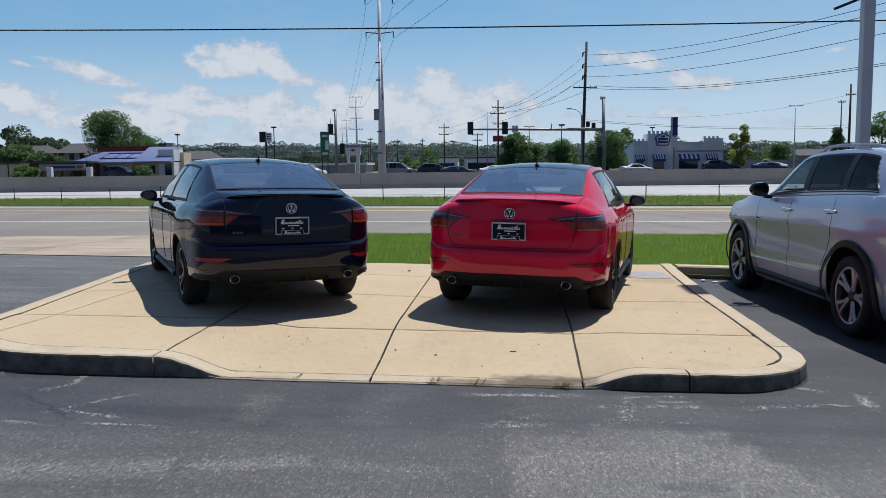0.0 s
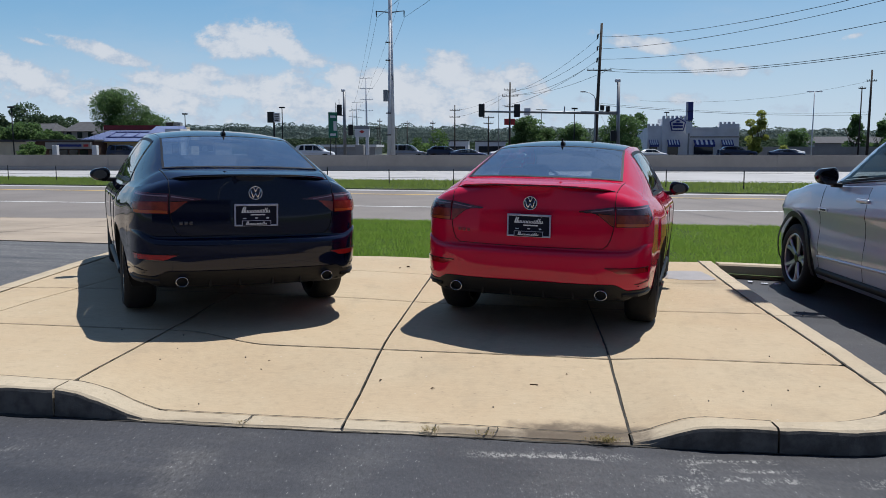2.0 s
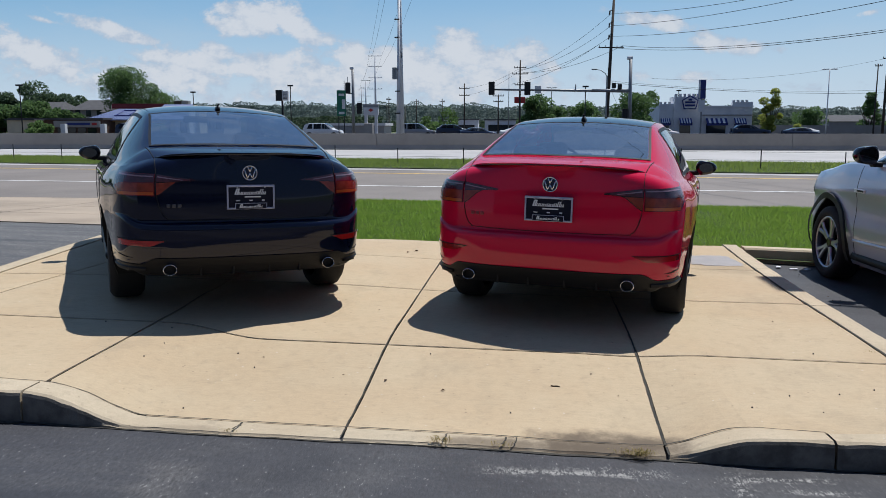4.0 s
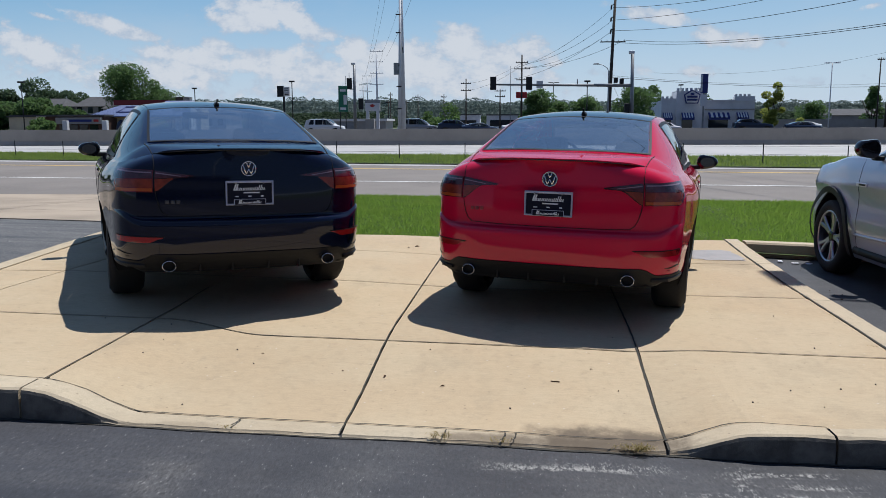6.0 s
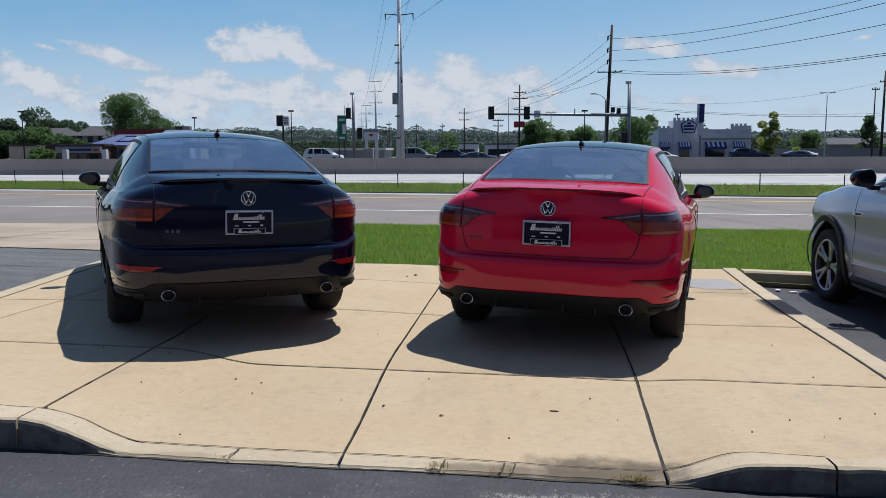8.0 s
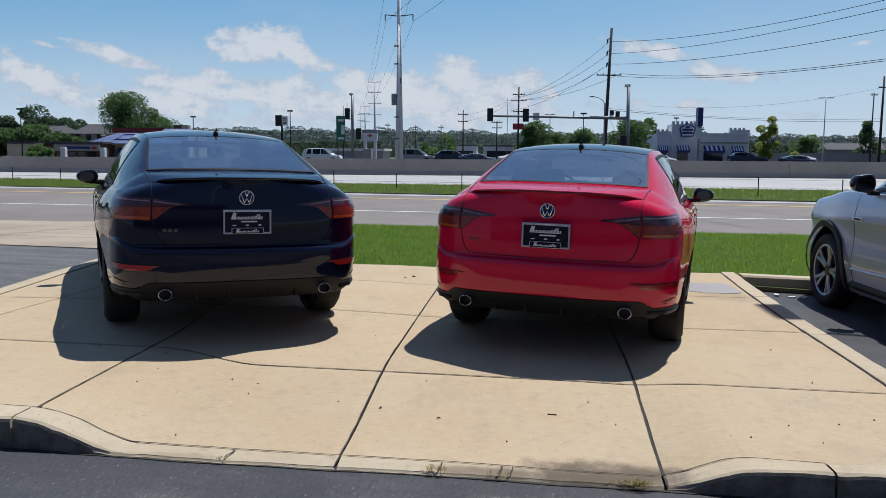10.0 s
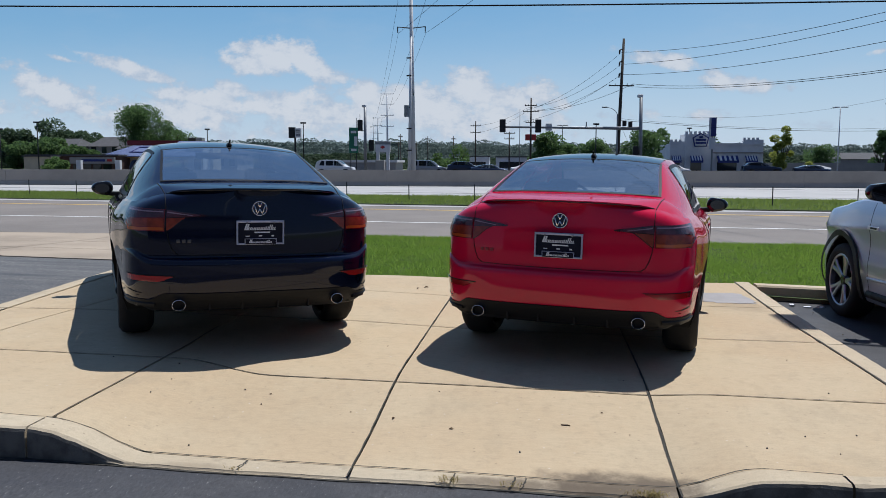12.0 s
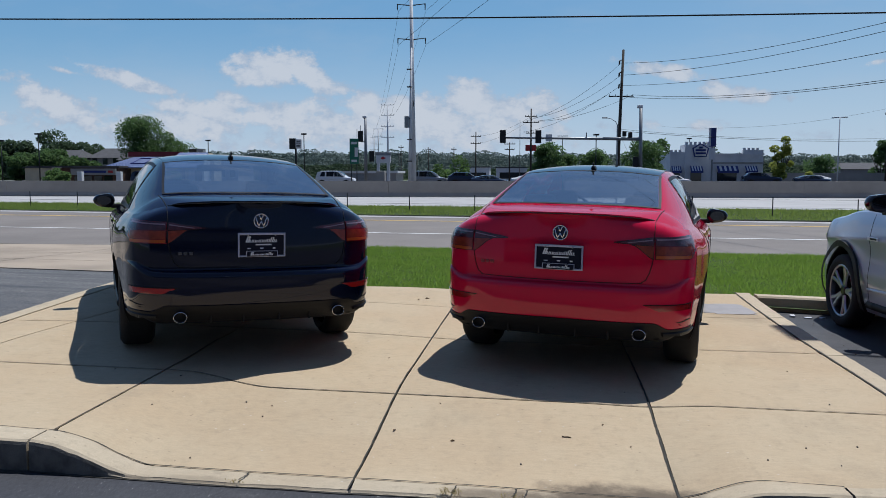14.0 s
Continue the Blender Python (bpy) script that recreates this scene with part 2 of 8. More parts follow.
M = dict(
    asphalt=mat("asphalt", (0.060, 0.060, 0.062), 0.85, var=0.35, scale=1.3, bump=0.35, bscale=160, stain=0.45, stain_scale=0.5, stain_col=(0.13, 0.128, 0.12), dist=0.01),
    road=mat("road_concrete", (0.21, 0.185, 0.165), 0.85, var=0.18, scale=0.35, bump=0.2, bscale=60, stain=0.25, stain_scale=0.15),
    highway=mat("highway_concrete", (0.42, 0.41, 0.40), 0.85, var=0.15, scale=0.3, bump=0.2, bscale=60),
    apron=mat("apron_concrete", (0.37, 0.30, 0.225), 0.85, var=0.2, scale=0.7, bump=0.2, bscale=80, stain=0.3, rand=0.06),
    slab=mat("pad_concrete", (0.485, 0.396, 0.258), 0.8, var=0.14, scale=2.2, bump=0.16, bscale=180, stain=0.22, stain_scale=0.9, stain_col=(0.34, 0.285, 0.185), rand=0.04, dist=0.006),
    kerb=mat("kerb_concrete", (0.40, 0.345, 0.235), 0.85, var=0.3, scale=5.0, bump=0.45, bscale=90, stain=0.6, stain_scale=2.0, stain_col=(0.22, 0.19, 0.15), rand=0.05, dist=0.01),
    joint=mat("joint_dark", (0.06, 0.055, 0.045), 0.95, var=0.4, scale=20, bump=0.4, bscale=150),
    barrier=mat("barrier_concrete", (0.33, 0.31, 0.285), 0.85, var=0.15, scale=0.5, bump=0.15, bscale=30, stain=0.3, stain_scale=0.3),
    soil=mat("turf_soil", (0.045, 0.075, 0.016), 0.95, var=0.4, scale=3, bump=0.5, bscale=50),
    field=mat("field", (0.10, 0.13, 0.05), 0.95, var=0.4, scale=0.05, bump=0.3, bscale=2),
    white_line=mat("white_line", (0.72, 0.72, 0.70), 0.7, var=0.15, scale=5),
    yellow_line=mat("yellow_line", (0.62, 0.42, 0.10), 0.7, var=0.15, scale=5),
    black_paint=paint("black_paint", (0.002, 0.004, 0.019), coat_ior=1.47),
    red_paint=paint("red_paint", (0.57, 0.006, 0.042), coat_ior=1.47),
    silver_paint=paint("silver_paint", (0.385, 0.43, 0.54), metal=0.4),
    white_paint=paint("white_paint", (0.75, 0.75, 0.75)),
    grey_paint=paint("grey_paint", (0.28, 0.29, 0.31), metal=0.3),
    navy_paint=paint("navy_paint", (0.02, 0.03, 0.06)),
    trim=mat("black_trim", (0.008, 0.008, 0.009), 0.5, spec=0.25, bump=0.05, bscale=300),
    gloss=mat("gloss_black", (0.006, 0.006, 0.007), 0.08, coat=0.6),
    rubber=mat("tyre_rubber", (0.010, 0.010, 0.011), 0.8, var=0.3, scale=30, bump=0.2, bscale=120),
    chrome=mat("chrome", (0.75, 0.75, 0.76), 0.08, 1.0),
    alloy=mat("alloy", (0.42, 0.42, 0.47), 0.35, 1.0, var=0.2, scale=8),
    dark_alloy=mat("dark_alloy", (0.05, 0.05, 0.055), 0.25, 0.9),
    red_lens=mat("red_lens", (0.13, 0.005, 0.009), 0.12, coat=0.7),
    smoke_lens=mat("smoked_lens", (0.045, 0.006, 0.010), 0.06, coat=1.0),
    amber_lens=mat("amber_lens", (0.25, 0.030, 0.010), 0.25, coat=0.5, var=0.35, scale=22),
    reflector=mat("red_reflector", (0.30, 0.012, 0.010), 0.15, coat=1.0),
    rear_glass=glass("tinted_glass", (0.58, 0.64, 0.70), ior=3.3),
    side_glass=glass("side_glass", (0.34, 0.38, 0.40), ior=1.5),
    privacy_glass=glass("privacy_glass", (0.03, 0.035, 0.05), ior=1.3, grazing=0.2),
    suv_glass=glass("suv_front_glass", (0.40, 0.46, 0.47), ior=1.42, grazing=0.5),
    clear_glass=glass("clear_glass", (0.75, 0.80, 0.80)),
    interior=mat("cabin_cloth", (0.020, 0.020, 0.022), 0.9, bump=0.2, bscale=200),
    headliner=mat("headliner", (0.30, 0.30, 0.29), 0.9),
    plate=mat("plate_black", (0.005, 0.007, 0.020), 0.5, spec=0.2),
    plate_white=mat("plate_white", (0.72, 0.74, 0.78), 0.4),
    steel=mat("galvanised_steel", (0.30, 0.31, 0.32), 0.5, 0.6, var=0.2, scale=1.5),
    wood=mat("weathered_pole_wood", (0.075, 0.062, 0.052), 0.9, var=0.35, scale=3, bump=0.4, bscale=40),
    dark_metal=mat("dark_metal", (0.020, 0.021, 0.022), 0.5, 0.3),
    wire=mat("wire", (0.006, 0.006, 0.007), 0.9, spec=0.05),
    grey_pole=mat("painted_pole", (0.76, 0.78, 0.80), 0.5, var=0.1, scale=1),
    white_pole=mat("white_pole_paint", (0.55, 0.57, 0.60), 0.45, var=0.08, scale=2),
    sign_green=mat("sign_green", (0.015, 0.17, 0.10), 0.45, var=0.1, scale=2),
    sign_white=mat("sign_white", (0.75, 0.75, 0.74), 0.5, var=0.05, scale=2),
    sign_red=mat("sign_red", (0.45, 0.03, 0.03), 0.5),
    sign_blue=mat("sign_blue", (0.02, 0.035, 0.20), 0.5, var=0.1, scale=2),
    roof_blue=mat("blue_metal_roof", (0.17, 0.22, 0.40), 0.55, var=0.15, scale=0.5),
    stucco=mat("cream_stucco", (0.66, 0.57, 0.40), 0.9, var=0.12, scale=1, bump=0.2, bscale=30),
    yellow_wall=mat("yellow_wall", (0.62, 0.42, 0.12), 0.8, var=0.1, scale=1),
    red_trim=mat("red_fascia", (0.22, 0.015, 0.02), 0.5, var=0.2, scale=1),
    castle=mat("castle_block", (0.78, 0.78, 0.79), 0.85, var=0.12, scale=0.6, bump=0.15, bscale=10),
    brick=mat("brown_brick", (0.12, 0.065, 0.045), 0.9, var=0.3, scale=3, bump=0.3, bscale=20),
    roof_grey=mat("shingle_grey", (0.085, 0.085, 0.09), 0.9, var=0.25, scale=1.2, bump=0.3, bscale=8),
    siding=mat("siding", (0.38, 0.36, 0.33), 0.85, var=0.1, scale=1),
    dark_glass=mat("window_dark", (0.02, 0.025, 0.03), 0.08, coat=0.5),
    bark=mat("bark", (0.07, 0.05, 0.035), 0.95, var=0.4, scale=6, bump=0.5, bscale=25),
)


# chalky scrapes on the lot: two ends and half width
SCRAPES = [
    (0.29, 9.75, 1.01, 9.80, 0.022), (1.31, 9.78, 1.71, 9.82, 0.018), (1.12, 9.54, 1.77, 9.59, 0.026), (1.52, 9.69, 1.84, 9.71, 0.014),
    (0.43, 9.10, 0.74, 9.14, 0.025), (0.51, 9.16, 0.71, 9.31, 0.020), (1.16, 9.26, 1.37, 9.27, 0.020), (1.08, 9.17, 1.64, 9.26, 0.020),
    (1.37, 9.82, 1.26, 9.26, 0.030), (2.08, 9.60, 2.78, 9.74, 0.024), (2.53, 10.18, 2.72, 10.05, 0.024), (2.98, 10.02, 2.92, 9.69, 0.040),
    (-2.65, 9.57, -2.52, 9.73, 0.020), (-2.52, 9.73, -2.60, 10.08, 0.014), (-2.30, 9.15, -2.04, 9.49, 0.016), (-2.30, 9.15, -1.88, 9.08, 0.010),
    (-1.98, 8.93, -1.51, 8.88, 0.014), (-3.16, 9.89, -3.20, 10.05, 0.030), (-2.53, 8.91, -2.31, 8.89, 0.014),
]


def asphalt_mat():
    """Sealed asphalt worn through to gritty pale stone where cars drive, with scraped streaks."""
    m = bpy.data.materials.new("worn_asphalt")
    m.use_nodes = True
    nt = m.node_tree
    p = nt.nodes["Principled BSDF"]
    co = nt.nodes.new("ShaderNodeTexCoord")

    def nz(scale, detail, rough, stretch=(1, 1, 1), turn=0.0):
        mp = nt.nodes.new("ShaderNodeMapping")
        mp.inputs["Scale"].default_value, mp.inputs["Rotation"].default_value = stretch, (0, 0, turn)
        link(nt, co.outputs["Object"], mp.inputs[0])
        n = nt.nodes.new("ShaderNodeTexNoise")
        n.inputs["Scale"].default_value, n.inputs["Detail"].default_value, n.inputs["Roughness"].default_value = scale, detail, rough
        link(nt, mp.outputs[0], n.inputs["Vector"])
        return n.outputs[0]

    sp = nt.nodes.new("ShaderNodeSeparateXYZ")
    link(nt, co.outputs["Object"], sp.inputs[0])
    X, Y = sp.outputs[0], sp.outputs[1]

    def patch(cx, cy, rx, ry):
        a = mathn(nt, "DIVIDE", mathn(nt, "SUBTRACT", X, cx), rx)
        b = mathn(nt, "DIVIDE", mathn(nt, "SUBTRACT", Y, cy), ry)
        return ramp(nt, mathn(nt, "ADD", mathn(nt, "MULTIPLY", a, a), mathn(nt, "MULTIPLY", b, b)), 1.0, 0.35)

    def scrape(x0, y0, x1, y1, w):
        """1 along a straight scrape of half width w, ragged and fading at its sides and ends."""
        dx, dy = x1 - x0, y1 - y0
        ll = math.hypot(dx, dy)
        px, py = mathn(nt, "SUBTRACT", Xr, x0), mathn(nt, "SUBTRACT", Yr, y0)
        u = mathn(nt, "ADD", mathn(nt, "MULTIPLY", px, dx / ll), mathn(nt, "MULTIPLY", py, dy / ll))
        v = mathn(nt, "SUBTRACT", mathn(nt, "MULTIPLY", py, dx / ll), mathn(nt, "MULTIPLY", px, dy / ll))
        over = mathn(nt, "SUBTRACT", mathn(nt, "ABSOLUTE", mathn(nt, "SUBTRACT", u, ll / 2)), ll / 2)
        d = mathn(nt, "MAXIMUM", mathn(nt, "DIVIDE", mathn(nt, "ABSOLUTE", v), w * 1.5), mathn(nt, "ADD", mathn(nt, "DIVIDE", over, 0.14), 0.8))
        return ramp(nt, d, 1.5, 0.0)

    broad = mathn(nt, "SUBTRACT", nz(0.9, 7, 0.62, (0.45, 1.2, 1), 0.1), 0.5)
    streak = mathn(nt, "SUBTRACT", nz(2.6, 9, 0.72, (0.16, 1.6, 1), 0.05), 0.5)
    mottle = mathn(nt, "SUBTRACT", nz(1.6, 7, 0.66), 0.5)
    ragged = mathn(nt, "SUBTRACT", nz(5.0, 6, 0.7), 0.5)
    tear = mathn(nt, "SUBTRACT", nz(16.0, 6, 0.75), 0.5)
    Xr = mathn(nt, "ADD", X, mathn(nt, "MULTIPLY", ragged, 0.30))
    Yr = mathn(nt, "ADD", Y, mathn(nt, "MULTIPLY", mathn(nt, "ADD", streak, mathn(nt, "ADD", mathn(nt, "MULTIPLY", ragged, 0.5), mathn(nt, "MULTIPLY", tear, 0.35))), 0.20))
    # grit of two sizes
    fine = nz(120, 2, 0.7, (1, 0.34, 1))
    coarse = nz(52, 3, 0.7, (1, 0.42, 1))
    grit = mathn(nt, "ADD", mathn(nt, "MULTIPLY", fine, 0.55), mathn(nt, "MULTIPLY", coarse, 0.45))
    # where the sealer has gone: a driven band, a large patch, and everything nearer the building
    edge_y = mathn(nt, "ADD", mathn(nt, "ADD", Y, mathn(nt, "MULTIPLY", broad, 1.2)), mathn(nt, "MULTIPLY", ragged, 0.5))
    gone = mathn(nt, "MULTIPLY", ramp(nt, edge_y, 9.35, 8.25), 0.46)
    band = mathn(nt, "MAXIMUM", scrape(-2.6, 8.06, -1.2, 8.27, 0.17), scrape(-1.2, 8.27, -0.5, 8.42, 0.10))
    band = mathn(nt, "MAXIMUM", band, mathn(nt, "MULTIPLY", scrape(-0.45, 8.37, 0.3, 8.30, 0.13), 0.8))
    box_x = mathn(nt, "MULTIPLY", ramp(nt, Xr, 0.42, 0.58), ramp(nt, mathn(nt, "ADD", Xr, mathn(nt, "MULTIPLY", Yr, 0.35)), 5.08, 4.92))
    block = mathn(nt, "MULTIPLY", mathn(nt, "MULTIPLY", box_x, ramp(nt, edge_y, 9.15, 8.75)), mathn(nt, "SUBTRACT", 1.0, mathn(nt, "MULTIPLY", patch(1.43, 8.24, 0.2, 0.07), 0.9)))
    smear = mathn(nt, "MAXIMUM", scrape(-1.03, 8.99, -1.10, 9.59, 0.09), mathn(nt, "MULTIPLY", patch(1.3, 9.35, 1.0, 0.55), 0.55))
    smear = mathn(nt, "MAXIMUM", smear, mathn(nt, "MULTIPLY", scrape(-0.35, 9.0, -0.28, 9.7, 0.12), 0.55))
    wear = mathn(nt, "MAXIMUM", mathn(nt, "MAXIMUM", gone, mathn(nt, "MULTIPLY", band, 0.85)), mathn(nt, "MAXIMUM", mathn(nt, "MULTIPLY", block, 0.80), mathn(nt, "MULTIPLY", smear, 0.30)))
    aside = mathn(nt, "MULTIPLY", ramp(nt, mathn(nt, "ADD", X, mathn(nt, "MULTIPLY", broad, 0.8)), -3.9, -4.6), ramp(nt, mathn(nt, "ADD", Y, mathn(nt, "MULTIPLY", broad, 3.0)), 11.5, 13.5))
    wear = mathn(nt, "MAXIMUM", wear, mathn(nt, "MULTIPLY", aside, mathn(nt, "ADD", 0.62, mathn(nt, "MULTIPLY", streak, 2.0))))
    wear = mathn(nt, "ADD", wear, mathn(nt, "MULTIPLY", mathn(nt, "ADD", broad, mathn(nt, "ADD", mottle, mathn(nt, "MULTIPLY", streak, 1.6))), 0.45), True)
    # sealed surface, worn stone tone, and the grain of both
    c = mixc(nt, ramp(nt, nz(0.7, 8, 0.66, (0.5, 1, 1)), 0.38, 0.62), (0.027, 0.028, 0.033), (0.046, 0.047, 0.053))
    c = mixc(nt, mathn(nt, "MULTIPLY", wear, 0.85), c, (0.158, 0.150, 0.137))
    hsv = nt.nodes.new("ShaderNodeHueSaturation")
    gain = mathn(nt, "MULTIPLY", mathn(nt, "SUBTRACT", grit, 0.5), mathn(nt, "ADD", 2.0, mathn(nt, "MULTIPLY", wear, 3.2)))
    link(nt, mathn(nt, "MAXIMUM", mathn(nt, "ADD", gain, 1.0), 0.12), hsv.inputs["Value"]), link(nt, c, hsv.inputs["Color"])
    c = hsv.outputs[0]
    stones = ramp(nt, mathn(nt, "ADD", grit, mathn(nt, "MULTIPLY", wear, 0.07)), 0.62, 0.70)
    c = mixc(nt, mathn(nt, "MULTIPLY", stones, 0.7), c, (0.36, 0.345, 0.32))
    # chalky scrapes beside the lip and along the lot
    chalk = None
    for x0, y0, x1, y1, w in SCRAPES:
        f = scrape(x0, y0, x1, y1, w)
        chalk = f if chalk is None else mathn(nt, "MAXIMUM", chalk, f)
    powder = ramp(nt, mathn(nt, "ADD", grit, mathn(nt, "ADD", mathn(nt, "MULTIPLY", streak, 0.5), mathn(nt, "MULTIPLY", tear, 0.55))), 0.46, 0.62)
    c = mixc(nt, mathn(nt, "MULTIPLY", mathn(nt, "MULTIPLY", chalk, powder), 0.80), c, (0.36, 0.35, 0.325))
    # a dark crack and old oil drips
    c = mixc(nt, mathn(nt, "MULTIPLY", scrape(-2.75, 9.46, -2.14, 9.0, 0.012), 0.8), c, (0.015, 0.015, 0.016))
    c = mixc(nt, mathn(nt, "MULTIPLY", ramp(nt, nz(0.8, 8, 0.7, turn=1.0), 0.63, 0.72), 0.4), c, (0.022, 0.022, 0.024))
    link(nt, c, p.inputs["Base Color"])
    p.inputs["Roughness"].default_value = 0.62
    p.inputs["Specular IOR Level"].default_value = 0.4
    bp = nt.nodes.new("ShaderNodeBump")
    bp.inputs["Strength"].default_value, bp.inputs["Distance"].default_value = 0.4, 0.005
    link(nt, grit, bp.inputs["Height"])
    link(nt, bp.outputs[0], p.inputs["Normal"])
    return m


def concrete_mat(name, col, rosy, stain_col, rand, worn):
    """Broomed concrete: sandy grain, pits, white grains, broad rosy and grey clouding."""
    m = bpy.data.materials.new(name)
    m.use_nodes = True
    nt = m.node_tree
    p = nt.nodes["Principled BSDF"]
    co = nt.nodes.new("ShaderNodeTexCoord")

    def nz(scale, detail, rough, stretch=(1, 1, 1)):
        mp = nt.nodes.new("ShaderNodeMapping")
        mp.inputs["Scale"].default_value = stretch
        link(nt, co.outputs["Object"], mp.inputs[0])
        n = nt.nodes.new("ShaderNodeTexNoise")
        n.inputs["Scale"].default_value, n.inputs["Detail"].default_value, n.inputs["Roughness"].default_value = scale, detail, rough
        link(nt, mp.outputs[0], n.inputs["Vector"])
        return n.outputs[0]

    c = mixc(nt, ramp(nt, nz(0.9, 8, 0.62), 0.36, 0.64), col, rosy)
    c = mixc(nt, mathn(nt, "MULTIPLY", ramp(nt, nz(2.4, 9, 0.70, (1, 0.6, 1)), 0.50, 0.72), worn), c, stain_col)
    c = mixc(nt, mathn(nt, "MULTIPLY", ramp(nt, nz(14, 6, 0.75), 0.50, 0.72), 0.42), c, stain_col)
    broom = nz(60, 4, 0.7, (0.25, 1, 1))
    fine = nz(170, 3, 0.85)
    hsv = nt.nodes.new("ShaderNodeHueSaturation")
    oi = nt.nodes.new("ShaderNodeObjectInfo")
    shade = mathn(nt, "ADD", mathn(nt, "MULTIPLY", mathn(nt, "SUBTRACT", fine, 0.5), 0.55), mathn(nt, "MULTIPLY", mathn(nt, "SUBTRACT", broom, 0.5), 0.30))
    shade = mathn(nt, "ADD", shade, mathn(nt, "ADD", mathn(nt, "MULTIPLY", oi.outputs["Random"], 2 * rand), 1 - rand))
    link(nt, shade, hsv.inputs["Value"]), link(nt, c, hsv.inputs["Color"])
    c = hsv.outputs[0]
    vor = nt.nodes.new("ShaderNodeTexVoronoi")
    vor.inputs["Scale"].default_value = 26.0
    link(nt, co.outputs["Object"], vor.inputs["Vector"])
    sep = nt.nodes.new("ShaderNodeSeparateColor")
    link(nt, vor.outputs["Color"], sep.inputs[0])
    speck = mathn(nt, "LESS_THAN", vor.outputs["Distance"], 0.14)
    c = mixc(nt, mathn(nt, "MULTIPLY", mathn(nt, "MULTIPLY", speck, mathn(nt, "LESS_THAN", sep.outputs[0], 0.10)), 0.55), c, tuple(k * 0.35 for k in col))
    c = mixc(nt, mathn(nt, "MULTIPLY", mathn(nt, "MULTIPLY", speck, mathn(nt, "GREATER_THAN", sep.outputs[1], 0.93)), 0.6), c, (0.62, 0.57, 0.48))
    link(nt, c, p.inputs["Base Color"])
    p.inputs["Roughness"].default_value = 0.85
    p.inputs["Specular IOR Level"].default_value = 0.3
    bp = nt.nodes.new("ShaderNodeBump")
    bp.inputs["Strength"].default_value, bp.inputs["Distance"].default_value = 0.35, 0.004
    link(nt, fine, bp.inputs["Height"])
    link(nt, bp.outputs[0], p.inputs["Normal"])
    return m


M["asphalt"] = asphalt_mat()
M["slab"] = concrete_mat("pad_concrete", (0.480, 0.383, 0.254), (0.462, 0.355, 0.228), (0.33, 0.265, 0.18), 0.035, 0.42)
M["kerb_face"] = mat("dark_kerb_front", (0.185, 0.165, 0.135), 0.85, var=0.5, scale=9, bump=0.4, bscale=90, stain=0.35, stain_scale=4, stain_col=(0.19, 0.17, 0.14), dist=0.008)
M["kerb"] = concrete_mat("kerb_concrete", (0.50, 0.42, 0.30), (0.46, 0.375, 0.26), (0.27, 0.23, 0.17), 0.04, 0.45)


def add_stains(m, spots, col):
    """Brown stains and darker spots with ragged edges at places of the slabs."""
    nt = m.node_tree
    b = nt.nodes["Principled BSDF"]
    old = b.inputs["Base Color"].links[0].from_socket
    co = nt.nodes.new("ShaderNodeTexCoord")
    sp = nt.nodes.new("ShaderNodeSeparateXYZ")
    link(nt, co.outputs["Object"], sp.inputs[0])
    n = nt.nodes.new("ShaderNodeTexNoise")
    n.inputs["Scale"].default_value, n.inputs["Detail"].default_value, n.inputs["Roughness"].default_value = 5.0, 8, 0.7
    link(nt, co.outputs["Object"], n.inputs["Vector"])
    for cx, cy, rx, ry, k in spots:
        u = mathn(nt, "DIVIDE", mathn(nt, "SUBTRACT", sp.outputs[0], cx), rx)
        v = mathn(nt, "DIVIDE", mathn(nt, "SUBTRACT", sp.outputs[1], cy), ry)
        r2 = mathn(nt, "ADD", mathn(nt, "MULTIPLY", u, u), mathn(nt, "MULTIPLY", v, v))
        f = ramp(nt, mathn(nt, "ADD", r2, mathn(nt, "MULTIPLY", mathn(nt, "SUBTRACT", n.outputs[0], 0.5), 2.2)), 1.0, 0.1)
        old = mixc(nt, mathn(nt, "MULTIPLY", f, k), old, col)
    link(nt, old, b.inputs["Base Color"])


# the last two spots darken the slabs below the sedans' rear axles
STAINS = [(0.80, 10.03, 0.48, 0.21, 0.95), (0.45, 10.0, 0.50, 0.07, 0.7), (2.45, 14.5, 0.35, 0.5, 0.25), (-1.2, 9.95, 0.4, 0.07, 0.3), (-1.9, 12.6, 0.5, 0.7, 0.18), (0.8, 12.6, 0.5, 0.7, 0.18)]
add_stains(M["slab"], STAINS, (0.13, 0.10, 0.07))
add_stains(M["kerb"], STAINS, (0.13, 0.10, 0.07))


def leaf_mat(name, a, b, through=0.45):
    m = bpy.data.materials.new(name)
    m.use_nodes = True
    nt = m.node_tree
    p = nt.nodes["Principled BSDF"]
    g = nt.nodes.new("ShaderNodeNewGeometry")
    link(nt, mixc(nt, g.outputs["Random Per Island"], a, b), p.inputs["Base Color"])
    p.inputs["Roughness"].default_value = 0.6
    p.inputs["Specular IOR Level"].default_value = 0.15
    tl = nt.nodes.new("ShaderNodeBsdfTranslucent")
    tl.inputs[0].default_value = (*[min(1.0, k * 1.6) for k in b], 1)
    mx = nt.nodes.new("ShaderNodeMixShader")
    mx.inputs[0].default_value = through
    link(nt, p.outputs[0], mx.inputs[1]), link(nt, tl.outputs[0], mx.inputs[2])
    link(nt, mx.outputs[0], nt.nodes["Material Output"].inputs[0])
    return m


